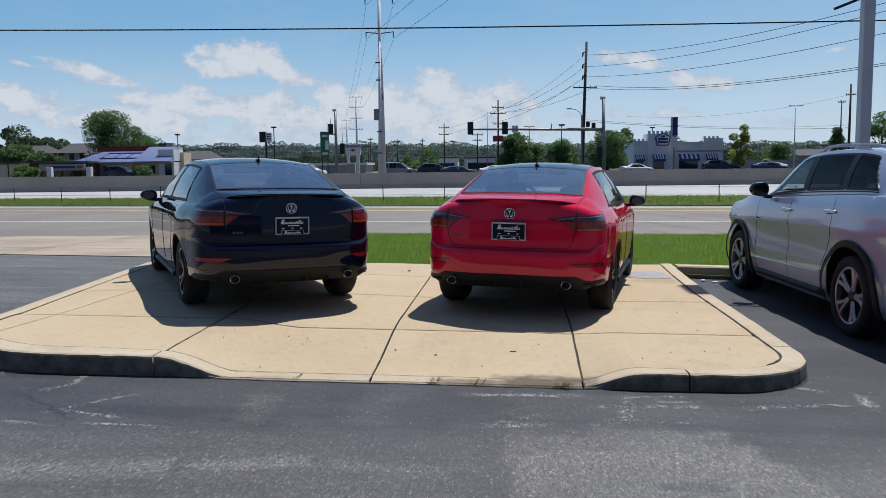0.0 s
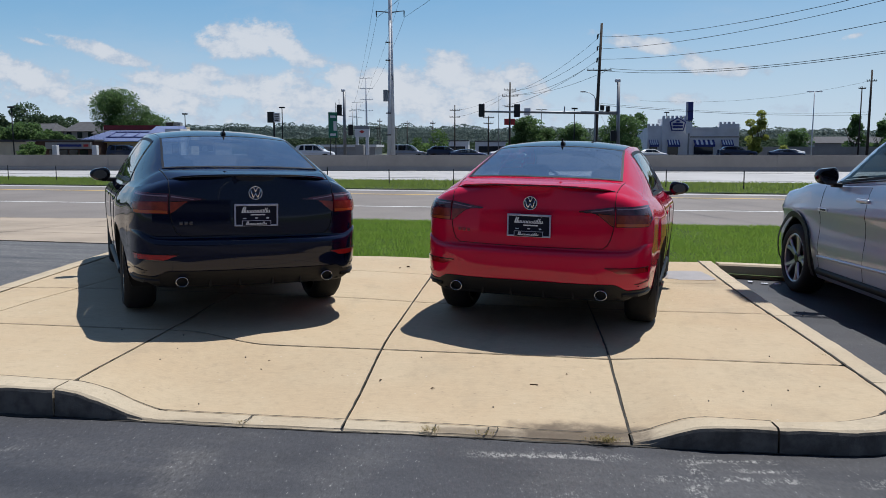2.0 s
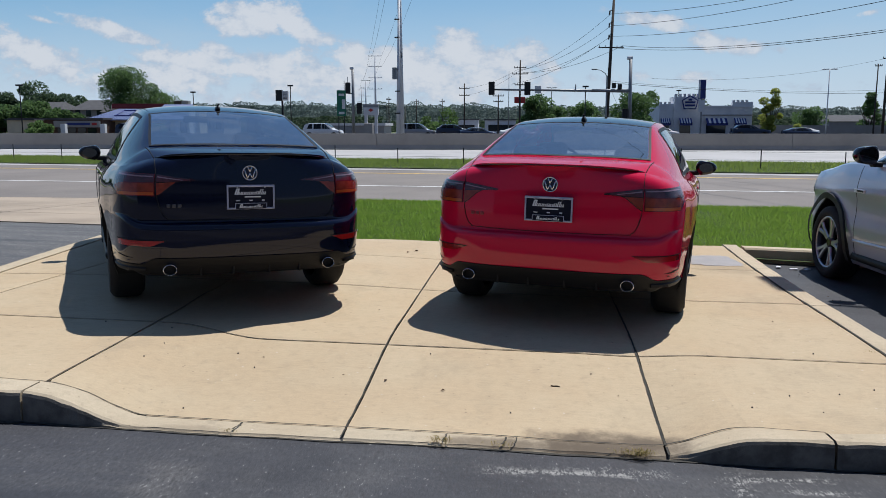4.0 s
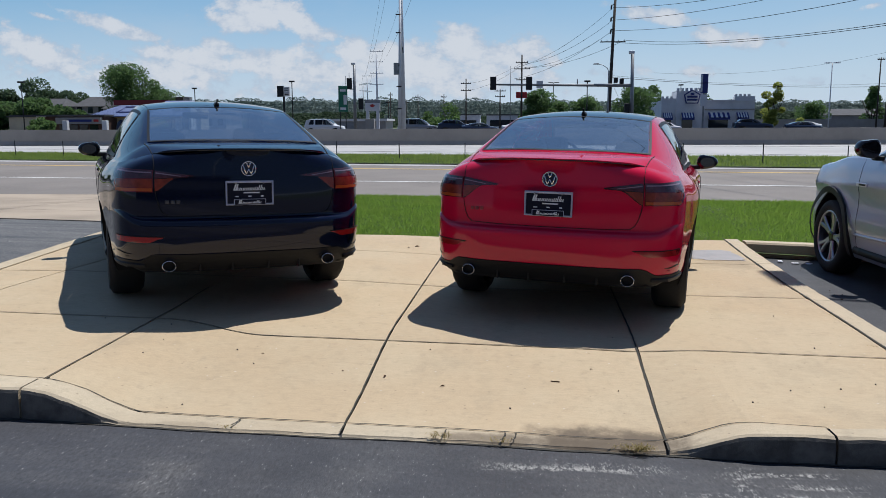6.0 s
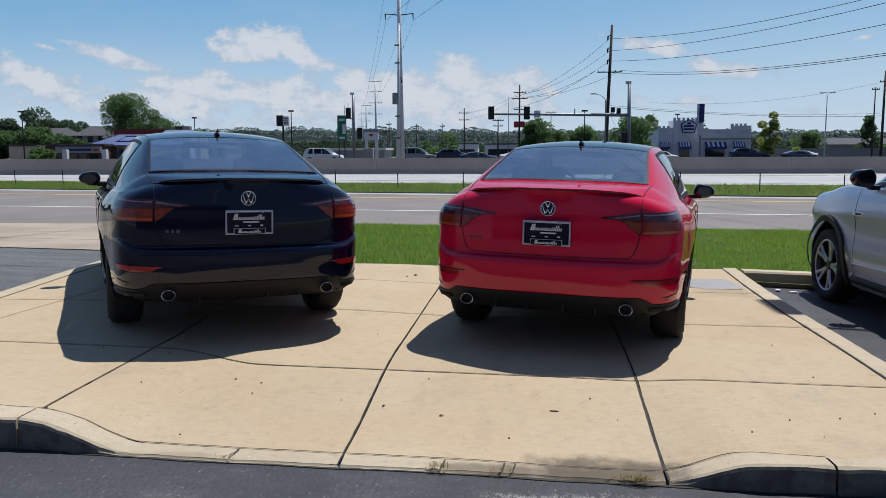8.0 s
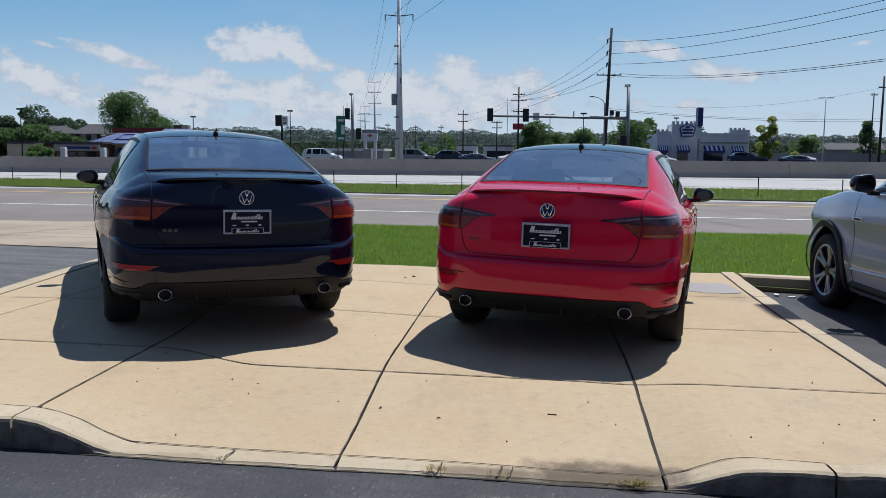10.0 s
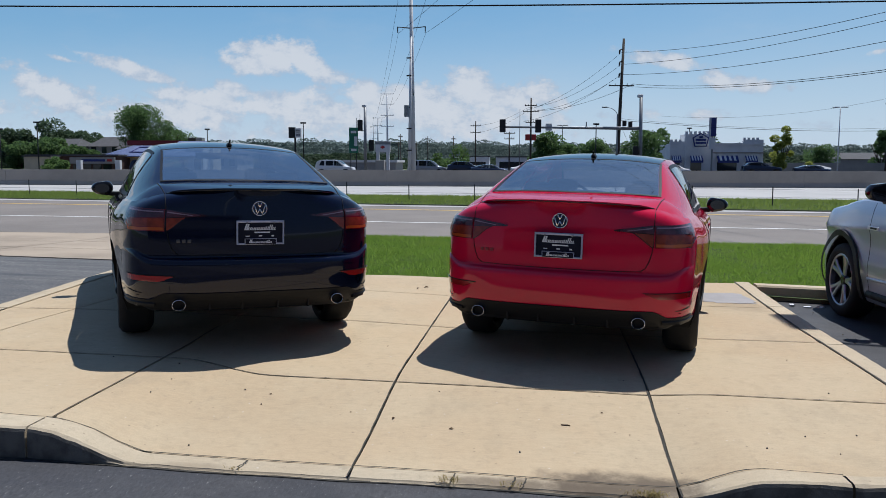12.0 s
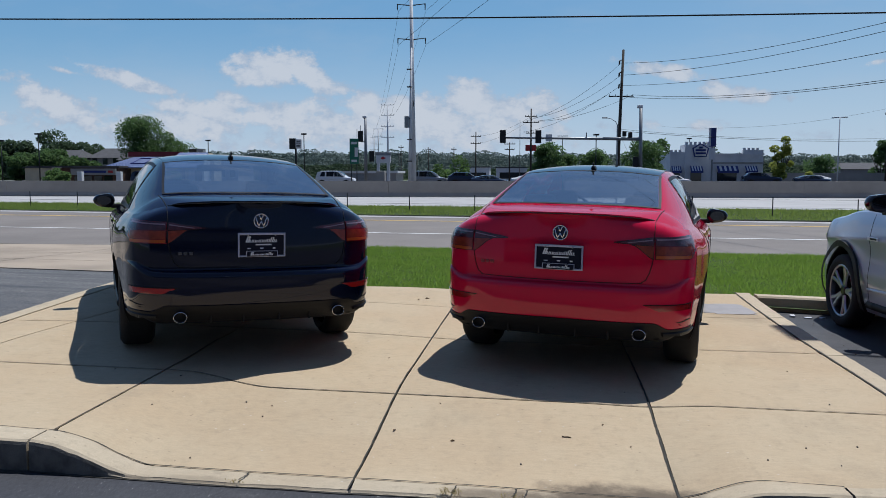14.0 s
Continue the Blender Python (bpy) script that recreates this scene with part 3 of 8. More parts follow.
M["leaf"] = leaf_mat("leaf_green", (0.060, 0.112, 0.036), (0.110, 0.180, 0.060))
M["leaf_dark"] = leaf_mat("leaf_dark", (0.052, 0.098, 0.038), (0.092, 0.155, 0.056))
M["leaf_yellow"] = leaf_mat("leaf_yellow", (0.15, 0.19, 0.035), (0.26, 0.29, 0.07))
M["leaf_far"] = leaf_mat("leaf_far", (0.050, 0.082, 0.048), (0.070, 0.108, 0.060))
# distance haze is put into this colour: paler and bluer than near leaves
M["leaf_hill_hazed"] = leaf_mat("leaf_hill_hazed", (0.120, 0.165, 0.152), (0.138, 0.185, 0.168), through=0.3)


def grass_mat(name, a, b, dry):
    """Blades of mixed greens, with yellower and darker drifts across the lawn."""
    m = leaf_mat(name, a, b)
    nt = m.node_tree
    p = nt.nodes["Principled BSDF"]
    old = p.inputs["Base Color"].links[0].from_socket
    co = nt.nodes.new("ShaderNodeTexCoord")
    for scale, lo, hi, k, col in ((0.9, 0.48, 0.70, 0.55, dry), (2.3, 0.50, 0.72, 0.55, tuple(0.55 * q for q in a))):
        n = nt.nodes.new("ShaderNodeTexNoise")
        n.inputs["Scale"].default_value, n.inputs["Detail"].default_value, n.inputs["Roughness"].default_value = scale, 5, 0.6
        link(nt, co.outputs["Object"], n.inputs["Vector"])
        old = mixc(nt, mathn(nt, "MULTIPLY", ramp(nt, n.outputs[0], lo, hi), k), old, col)
    link(nt, old, p.inputs["Base Color"])
    return m


M["grass"] = grass_mat("grass_blade", (0.075, 0.165, 0.018), (0.205, 0.31, 0.050), (0.26, 0.29, 0.085))
M["grass_rough"] = grass_mat("grass_rough", (0.085, 0.155, 0.025), (0.20, 0.26, 0.06), (0.27, 0.27, 0.10))

# ---- mesh helpers ----
def obj(name, verts, faces, material, parent=None, label="", smooth=False, mats=None, mids=None):
    me = bpy.data.meshes.new(name)
    me.from_pydata([tuple(v) for v in verts], [], faces)
    for m in (mats or [material]):
        me.materials.append(m)
    if mids:
        me.polygons.foreach_set("material_index", mids)
    if smooth:
        me.polygons.foreach_set("use_smooth", [True] * len(me.polygons))
    me.update()
    ob = new(name, me)
    if parent:
        ob.parent = parent
    if label:
        ob["label"] = label
    return ob


def part(name, bm, material, parent, label="", smooth=False):
    me = bpy.data.meshes.new(name)
    bm.to_mesh(me)
    bm.free()
    me.materials.append(material)
    if smooth:
        me.polygons.foreach_set("use_smooth", [True] * len(me.polygons))
    ob = new(name, me)
    if parent:
        ob.parent = parent
    if label:
        ob["label"] = label
    return ob


def thing(name, label, category, group="", kind=""):
    return tagged(new(name), label, category, group, kind)


def fix_normals(ob):
    bm = bmesh.new()
    bm.from_mesh(ob.data)
    bmesh.ops.recalc_face_normals(bm, faces=bm.faces)
    bm.to_mesh(ob.data)
    bm.free()
    return ob


def box_bm(x0, y0, z0, x1, y1, z1, bevel=0.0, seg=2):
    bm = bmesh.new()
    bmesh.ops.create_cube(bm, size=1, matrix=Matrix.Translation(((x0 + x1) / 2, (y0 + y1) / 2, (z0 + z1) / 2)) @ Matrix.Diagonal((x1 - x0, y1 - y0, z1 - z0, 1)))
    if bevel:
        bmesh.ops.bevel(bm, geom=list(bm.edges), offset=bevel, segments=seg, profile=0.5, affect="EDGES")
    return bm


def cyl_bm(p, q, r0, r1=None, seg=12):
    p, q = Vector(p), Vector(q)
    bm = bmesh.new()
    m = Matrix.Translation((p + q) / 2) @ (q - p).to_track_quat("Z", "Y").to_matrix().to_4x4()
    bmesh.ops.create_cone(bm, cap_ends=True, segments=seg, radius1=r0, radius2=r0 if r1 is None else r1, depth=(q - p).length, matrix=m)
    return bm


def tube_data(pts, r, seg=6, closed=False):
    """Vertices and faces of a round tube along points; r is one radius or one a point."""
    pts = [Vector(p) for p in pts]
    n = len(pts)
    verts, faces = [], []
    side = None
    for i, p in enumerate(pts):
        a, b = pts[(i - 1) % n if closed else max(i - 1, 0)], pts[(i + 1) % n if closed else min(i + 1, n - 1)]
        d = (b - a).normalized()
        if side is None:
            side = d.cross(Vector((0, 0, 1)))
            if side.length < 1e-3:
                side = d.cross(Vector((1, 0, 0)))
        side = (side - d * side.dot(d)).normalized()
        up = d.cross(side)
        rr = r[i] if isinstance(r, (list, tuple)) else r
        for k in range(seg):
            w = 2 * math.pi * k / seg
            verts.append(p + (side * math.cos(w) + up * math.sin(w)) * rr)
    for i in range(n if closed else n - 1):
        for k in range(seg):
            j = (i + 1) % n
            faces.append((i * seg + k, i * seg + (k + 1) % seg, j * seg + (k + 1) % seg, j * seg + k))
    if not closed:
        faces += [tuple(range(seg))[::-1], tuple((n - 1) * seg + k for k in range(seg))]
    return verts, faces


def tube(name, pts, r, material, parent=None, label="", seg=6, closed=False):
    v, f = tube_data(pts, r, seg, closed)
    return obj(name, v, f, material, parent, label, smooth=True)


def lathe_data(profile, seg, axis="y"):
    """Turn (radius, along) pairs round an axis."""
    verts, faces = [], []
    n = len(profile)
    for k in range(seg):
        w = 2 * math.pi * k / seg
        for r, a in profile:
            verts.append((r * math.cos(w), a, r * math.sin(w)) if axis == "y" else (a, r * math.cos(w), r * math.sin(w)) if axis == "x" else (r * math.cos(w), r * math.sin(w), a))
    for k in range(seg):
        for i in range(n - 1):
            faces.append((k * n + i, k * n + i + 1, ((k + 1) % seg) * n + i + 1, ((k + 1) % seg) * n + i))
    return verts, faces


def curve1(xs, ys):
    """A smooth curve through (xs, ys): cubic Hermite with limited slopes."""
    xs, ys = np.array(xs, float), np.array(ys, float)
    d = np.diff(ys) / np.diff(xs)
    m = np.concatenate([[d[0]], (d[:-1] + d[1:]) / 2, [d[-1]]])
    for i in range(len(d)):
        if i and d[i - 1] * d[i] <= 0:
            m[i] = 0

    def f(x):
        x = min(max(x, xs[0]), xs[-1])
        i = min(max(int(np.searchsorted(xs, x)) - 1, 0), len(d) - 1)
        h = xs[i + 1] - xs[i]
        t = (x - xs[i]) / h
        return float((2 * t**3 - 3 * t * t + 1) * ys[i] + (t**3 - 2 * t * t + t) * h * m[i] + (3 * t * t - 2 * t**3) * ys[i + 1] + (t**3 - t * t) * h * m[i + 1])

    return f


def smooth01(a, b, x):
    t = min(max((x - a) / (b - a), 0.0), 1.0)
    return t * t * (3 - 2 * t)


FALL = 0.02095


def gz(x, y):
    """Height of the lot, which falls to the right and levels out towards the road."""
    return (-FALL * (min(max(x, -9.0), 9.0) - 0.3) - 0.035 * smooth01(3.05, 3.8, x)) * (1 - smooth01(16.5, 23.0, y))


def padz(x, y):
    dip = smooth01(-2.05, -1.45, x) * (1 - smooth01(1.02, 1.52, x)) * (1 - smooth01(9.95, 11.6, y))
    sink = smooth01(0.6, 1.6, x) * (1 - smooth01(10.4, 12.2, y))
    crown = (0.017 - 0.025 * smooth01(-1.2, 0.0, x)) * smooth01(11.7, 12.4, y) * smooth01(-4.2, -3.2, x) * (1 - smooth01(1.7, 2.6, x))
    return gz(x, y) + 0.15 - 0.128 * dip - 0.026 * sink * (1 - dip) + crown

# ---- ground, lot, roads ----
def strip(name, fx0, fx1, y0, y1, nx, ny, z, material, label, category, thick=0.0):
    """A sheet between two lines y0(x) and y1(x), with z(x, y)."""
    verts, faces = [], []
    for j in range(ny + 1):
        for i in range(nx + 1):
            x = fx0 + (fx1 - fx0) * i / nx
            y = y0(x) + (y1(x) - y0(x)) * j / ny
            verts.append((x, y, z(x, y)))
    for j in range(ny):
        for i in range(nx):
            a = j * (nx + 1) + i
            faces.append((a, a + 1, a + nx + 2, a + nx + 1))
    return tagged(obj(name, verts, faces, material, smooth=True), label, category, kind="structure")


R_NEAR = lambda x: 22.2 - 0.075 * x
R_WHITE = lambda x: 26.7 - 0.107 * x
R_YELLOW = lambda x: 32.2 - 0.14 * x
R_FAR = lambda x: 34.9 - 0.165 * x if x > -60 else 44.8
H_NEAR = lambda x: 43.4 - 0.12 * max(min(x, 60), -60)
H_FAR = lambda x: 60.0 + 0.02 * x

# the land, one sheet to the horizon
xs = [-4000, -1500, -600, -250, -120, -60, -30, -20, -14, -9, -6, -3, 0, 3, 6, 9, 14, 20, 30, 60, 120, 250, 600, 1500, 4000]
ys = [-1500, -300, -60, -20, 0, 6, 10, 13, 16, 18, 20, 22, 24, 30, 40, 60, 90, 150, 300, 700, 1500, 4500]
verts = [(x, y, gz(x, y) - 0.12 if y < 62 else -0.12) for y in ys for x in xs]
faces = [(j * len(xs) + i, j * len(xs) + i + 1, (j + 1) * len(xs) + i + 1, (j + 1) * len(xs) + i) for j in range(len(ys) - 1) for i in range(len(xs) - 1)]
tagged(obj("ground", verts, faces, M["field"], smooth=True), "flat dry green land reaching the horizon", "ground", kind="structure")

strip("pavement_lot", -40, 40, lambda x: -60.0, lambda x: 17.3 if x < -4.3 else 16.0, 60, 44, lambda x, y: gz(x, y), M["asphalt"], "worn dark asphalt of the car lot with pale scuffs", "asphalt lot")
strip("pavement_far_lot", -150, 150, lambda x: 61.5, lambda x: 210.0, 4, 4, lambda x, y: -0.02, M["asphalt"], "asphalt forecourts behind the highway wall", "asphalt lot")
strip("road", -300, 300, R_NEAR, R_FAR, 40, 4, lambda x, y: gz(x, y) - 0.02, M["road"], "greyish pink concrete frontage road", "road")
strip("road_highway", -400, 400, H_NEAR, H_FAR, 40, 4, lambda x, y: 0.0, M["highway"], "pale concrete highway carriageway", "road")


def line_strip(name, f, w, material, label, x0=-150, x1=150):
    strip(name, x0, x1, lambda x: f(x) - w / 2, lambda x: f(x) + w / 2, 60, 1, lambda x, y: gz(x, y) - 0.014, material, label, "road marking")


line_strip("road_line_white", R_WHITE, 0.16, M["white_line"], "solid white lane line on the concrete road")
line_strip("road_line_yellow", lambda x: R_YELLOW(x), 0.24, M["yellow_line"], "yellow edge line on the concrete road")
strip("road_shoulder", -150, 150, lambda x: R_FAR(x) - 0.9, lambda x: R_FAR(x), 60, 1, lambda x, y: gz(x, y) - 0.012, M["highway"], "paler concrete shoulder along the median grass", "road")

# concrete driveway apron towards the road
APRON_Y = (17.2, 18.6, 20.2, 22.6)
apron = thing("pavement_apron", "tan concrete driveway apron between lot and road", "pavement", kind="structure")
for j in range(3):
    for i in range(8):
        x0, x1, y0, y1 = -4.6 - 3.2 * (i + 1) + 0.012, -4.6 - 3.2 * i - 0.012, APRON_Y[j] + 0.012, APRON_Y[j + 1] - 0.012
        v = [(x0, y0, gz(x0, y0) + 0.012), (x1, y0, gz(x1, y0) + 0.012), (x1, y1, gz(x1, y1) + 0.012), (x0, y1, gz(x0, y1) + 0.012)]
        v += [(x, y, z - 0.1) for x, y, z in v]
        obj("slab", v, [(0, 1, 2, 3), (0, 4, 5, 1), (1, 5, 6, 2), (2, 6, 7, 3), (3, 7, 4, 0)], M["apron"], apron)
strip("pavement_apron_bed", -32, -4.4, lambda x: 17.1, lambda x: 22.8, 20, 4, lambda x, y: gz(x, y) - 0.004, M["joint"], "dark joints between apron slabs", "pavement")

# grass strip and median
strip("ground_verge", -4.55, 60, lambda x: 15.5 + 0.12 * max(min(x, 3), -4), R_NEAR, 60, 12, lambda x, y: gz(x, y) + 0.05 - 0.06 * smooth01(R_NEAR(x) - 0.5, R_NEAR(x), y), M["soil"], "turf under the mown verge", "lawn")
strip("ground_median", -150, 150, R_FAR, H_NEAR, 60, 4, lambda x, y: 0.02, M["soil"], "rough grass median between the roads", "lawn")

# highway barrier, in cast lengths
barrier = thing("wall_barrier", "long stained concrete highway barrier wall", "barrier", kind="structure")
prof = [(0.0, 0.0), (0.0, 0.08), (0.16, 0.30), (0.22, 1.07), (0.46, 1.07), (0.52, 0.30), (0.68, 0.08), (0.68, 0.0)]
for k in range(-14, 15):
    x0, x1 = k * 9.0 + 0.008, (k + 1) * 9.0 - 0.008
    v = [(x, H_FAR(x) + a, z) for x in (x0, x1) for a, z in prof]
    n = len(prof)
    f = [(i, i + 1, n + i + 1, n + i) for i in range(n - 1)] + [tuple(range(n)), tuple(range(n, 2 * n))[::-1]]
    fix_normals(obj("barrier_section", v, f, M["barrier"], barrier))

# ---- the concrete pad ----
def arc(cx, cy, r, a0, a1, n):
    return [(cx + r * math.cos(radians(a0 + (a1 - a0) * k / n)), cy + r * math.sin(radians(a0 + (a1 - a0) * k / n))) for k in range(n + 1)]


OUT = [(-4.46, 15.35), (-4.37, 14.2), (-4.25, 12.8)] + arc(-2.82, 11.305, 1.32, 172, 270, 16)
OUT += [(-2.6, 9.985), (-2.05, 9.985), (-1.8, 9.975), (-1.5, 9.962), (-0.9, 9.957), (-0.4, 9.964), (0.1, 9.970), (0.6, 9.955), (1.02, 9.955), (1.25, 9.95), (1.5, 9.942), (1.8, 9.95)]
OUT += arc(2.07, 10.715, 0.755, 272, 360, 12) + [(2.83, 12.0), (2.85, 13.5), (2.92, 15.0), (3.0, 16.2)]


def resample(pts, step):
    out = [Vector((*pts[0], 0))]
    for a, b in zip(pts, pts[1:]):
        a, b = Vector((*a, 0)), Vector((*b, 0))
        k = max(1, round((b - a).length / step))
        out += [a.lerp(b, i / k) for i in range(1, k + 1)]
    return out


KERB_W = 0.18


def kerb_w(p):
    """Width of the kerb's top: narrow along the dropped front."""
    if p.y > 10.6:
        return KERB_W
    return float(np.interp(p.x, (-2.6, -2.1, -1.8, -1.5, 1.0, 1.35, 1.85, 2.4), (0.21, 0.17, 0.175, 0.125, 0.095, 0.16, 0.115, 0.18)))


edge = resample(OUT, 0.045)
inner = []
for i, p in enumerate(edge):
    d = (edge[min(i + 1, len(edge) - 1)] - edge[max(i - 1, 0)]).normalized()
    inner.append(p + Vector((-d.y, d.x, 0)) * kerb_w(p))
pad = thing("pavement_pad", "raised tan concrete display pad with jointed slabs", "concrete pad", kind="structure")


def kerb_run(i0, i1):
    """One cast length of the pad's kerb, with a rounded top edge."""
    verts, faces = [], []
    for i in range(i0, i1 + 1):
        o, n = edge[i], inner[i]
        wide = (n - o).length
        t = (n - o) / wide
        if i == i0:
            shift = (edge[i + 1] - o).normalized() * 0.006
        elif i == i1:
            shift = (edge[i - 1] - o).normalized() * 0.006
        else:
            shift = Vector((0, 0, 0))
        top = padz(o.x, o.y) + 0.004
        base = gz(o.x, o.y)
        wob = 0.010 * noise.noise((o.x * 6.3, o.y * 6.3, 4)) + 0.006 * noise.noise((o.x * 23, o.y * 23, 9))
        chip = 0.008 * max(0.0, noise.noise((o.x * 9, o.y * 9, 2)))
        low = 0.012 * (1 - smooth01(0.02, 0.10, top - base))
        h = top - low - base
        r = min(0.022, h * 0.6)
        for a, z in ((-0.006 + wob, base - 0.06), (-0.004 + wob, base + 0.3 * h), (0.0 + wob, top - low - r - chip), (0.006 + wob, top - low - 0.35 * r - chip), (r * 0.9 + wob + chip, top - low), (wide * 0.6, top - 0.3 * low), (wide - 0.005, top), (wide - 0.004, top - 0.05)):
            q = o + t * a + shift
            verts.append((q.x, q.y, z))
    n = 8
    for i in range(i1 - i0):
        for k in range(n - 1):
            faces.append((i * n + k, i * n + k + 1, (i + 1) * n + k + 1, (i + 1) * n + k))
    faces += [tuple(range(n)), tuple((i1 - i0) * n + k for k in range(n))[::-1]]
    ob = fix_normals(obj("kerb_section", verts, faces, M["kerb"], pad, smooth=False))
    ob.data.materials.append(M["kerb_face"])       # upright front, in a darker colour than the kerb's top
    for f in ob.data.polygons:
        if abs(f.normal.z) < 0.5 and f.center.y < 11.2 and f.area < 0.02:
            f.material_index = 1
    return ob


cuts = [0]
for cx, cy in ((-4.27, 12.8), (-2.03, 9.985), (-0.45, 9.964), (1.085, 9.955), (1.80, 9.95), (2.82, 10.9), (2.84, 12.8), (2.9, 14.5)):
    cuts.append(min(range(len(edge)), key=lambda i: (edge[i] - Vector((cx, cy, 0))).length))
cuts.append(len(edge) - 1)
for a, b in zip(cuts, cuts[1:]):
    kerb_run(a, b)

SLAB_X = (-4.7, -3.75, -2.03, -0.452, 1.075, 3.2)
SLANT = (0, 0.09, 0.0, 0.016, 0.025, 0)
SLAB_Y = (9.4, 11.46, 12.87, 14.42, 16.4)
inner_np = np.array([(p.x, p.y) for p in inner])
nrm = np.array([((inner[i] - edge[i]).normalized().x, (inner[i] - edge[i]).normalized().y) for i in range(len(edge))])


def sag_of(x):
    """How far the first cross joint bows towards the dropped front."""
    return -0.245 * smooth01(-1.95, -1.2, x) * (1 - 0.22 * smooth01(1.0, 1.6, x))


def clamp_in(x, y):
    """Pulls a point of the slabs inside the kerb and the far edge."""
    i = int(np.argmin(((inner_np - (x, y)) ** 2).sum(1)))
    off = (x - inner_np[i, 0]) * nrm[i, 0] + (y - inner_np[i, 1]) * nrm[i, 1]
    if off < 0.004:
        x, y = inner_np[i, 0] + nrm[i, 0] * 0.004, inner_np[i, 1] + nrm[i, 1] * 0.004
    return x, min(y, 15.72 + 0.13 * x if x > -4 else 15.2)


for a in range(5):
    for b in range(4):
        x0, x1, y0, y1 = SLAB_X[a], SLAB_X[a + 1], SLAB_Y[b], SLAB_Y[b + 1]
        n = 28
        verts, faces = [], []
        for j in range(n + 1):
            for i in range(n + 1):
                gx, gy = 0.006 if i == 0 else -0.006 if i == n else 0, 0.006 if j == 0 else -0.006 if j == n else 0
                x, y = x0 + (x1 - x0) * i / n + gx, y0 + (y1 - y0) * j / n + gy
                x += (SLANT[a] + (SLANT[a + 1] - SLANT[a]) * i / n) * (y - 10) + 0.003 * noise.noise((y * 3, x, 5))
                y += 0.004 * noise.noise((x * 2, y, 8)) + sag_of(x) * (j / n if b == 0 else 1 - j / n if b == 1 else 0)
                x, y = clamp_in(x, y)
                verts.append((x, y, padz(x, y) - (0.004 if i in (0, n) or j in (0, n) else 0)))
        for j in range(n):
            for i in range(n):
                q = (j * (n + 1) + i, j * (n + 1) + i + 1, (j + 1) * (n + 1) + i + 1, (j + 1) * (n + 1) + i)
                a_, b_, c_, d_ = (Vector(verts[k]) for k in q)
                if ((c_ - a_).cross(d_ - b_)).length > 6e-4:
                    faces.append(q)
        rim = [i for i in range(n + 1)] + [j * (n + 1) + n for j in range(1, n + 1)] + [n * (n + 1) + i for i in range(n - 1, -1, -1)] + [j * (n + 1) for j in range(n - 1, 0, -1)]
        base = len(verts)
        verts += [(verts[k][0], verts[k][1], verts[k][2] - 0.06) for k in rim]
        for k in range(len(rim)):
            faces.append((rim[k], base + k, base + (k + 1) % len(rim), rim[(k + 1) % len(rim)]))
        obj("slab", verts, faces, M["slab"], pad)
verts, faces = [], []
for j in range(33):
    for i in range(41):
        x, y = clamp_in(-4.7 + 7.9 * i / 40, 9.4 + 7.0 * j / 32)
        verts.append((x, y, padz(x, y) - 0.022))
for j in range(32):
    for i in range(40):
        faces.append((j * 41 + i, j * 41 + i + 1, (j + 1) * 41 + i + 1, (j + 1) * 41 + i))
obj("joint_filler", verts, faces, M["joint"], pad, "dark dirt-filled joints")

# kerb along the parking bays
bay = thing("kerb_bay", "low concrete kerb at the head of the parking bays", "kerb", kind="structure")
for k in range(7):
    x0, x1 = 3.02 + 3.0 * k, 3.02 + 3.0 * (k + 1) - 0.012
    v = []
    for x in (x0, x1):
        y, z = 15.95, gz(x, 16)
        v += [(x, y - 0.01, z - 0.05), (x, y, z + 0.135), (x, y + 0.02, z + 0.155), (x, y + 0.18, z + 0.155), (x, y + 0.18, z - 0.05)]
    f = [(i, i + 1, 5 + i + 1, 5 + i) for i in range(4)] + [(0, 1, 2, 3, 4), (9, 8, 7, 6, 5)]
    fix_normals(obj("kerb_section", v, f, M["kerb"], bay))


# ---- grass ----
def blades(name, n, x0, x1, y0, y1, ground, h0, h1, w, material, label, seed, keep=None):
    rng = np.random.default_rng(seed)
    x = rng.uniform(x0, x1, n)
    lo, hi = np.array([y0(q) for q in x]), np.array([y1(q) for q in x])
    y = lo + (hi - lo) * rng.random(n)
    z = np.array([ground(a, b) for a, b in zip(x, y)])
    tuft = np.array([noise.noise((a * 1.3, b * 1.3, 7)) for a, b in zip(x, y)])
    h = (h0 + (h1 - h0) * rng.random(n)) * (1 + 0.45 * tuft)
    a = rng.uniform(0, 2 * np.pi, n)
    ca, sa = np.cos(a) * w * (0.6 + 0.8 * rng.random(n)), np.sin(a) * w
    lx, ly = rng.normal(0, 0.45, n) * h, rng.normal(0, 0.45, n) * h
    v = np.empty((n, 3, 3))
    v[:, 0] = np.stack([x - ca, y - sa, z], 1)
    v[:, 1] = np.stack([x + ca, y + sa, z], 1)
    v[:, 2] = np.stack([x + lx, y + ly, z + h], 1)
    me = bpy.data.meshes.new(name)
    me.vertices.add(3 * n), me.loops.add(3 * n), me.polygons.add(n)
    me.vertices.foreach_set("co", v.ravel())
    me.loops.foreach_set("vertex_index", np.arange(3 * n))
    me.polygons.foreach_set("loop_start", np.arange(0, 3 * n, 3))
    me.materials.append(material)
    me.update(calc_edges=True)
    return tagged(new(name, me), label, "grass", kind="stuff")


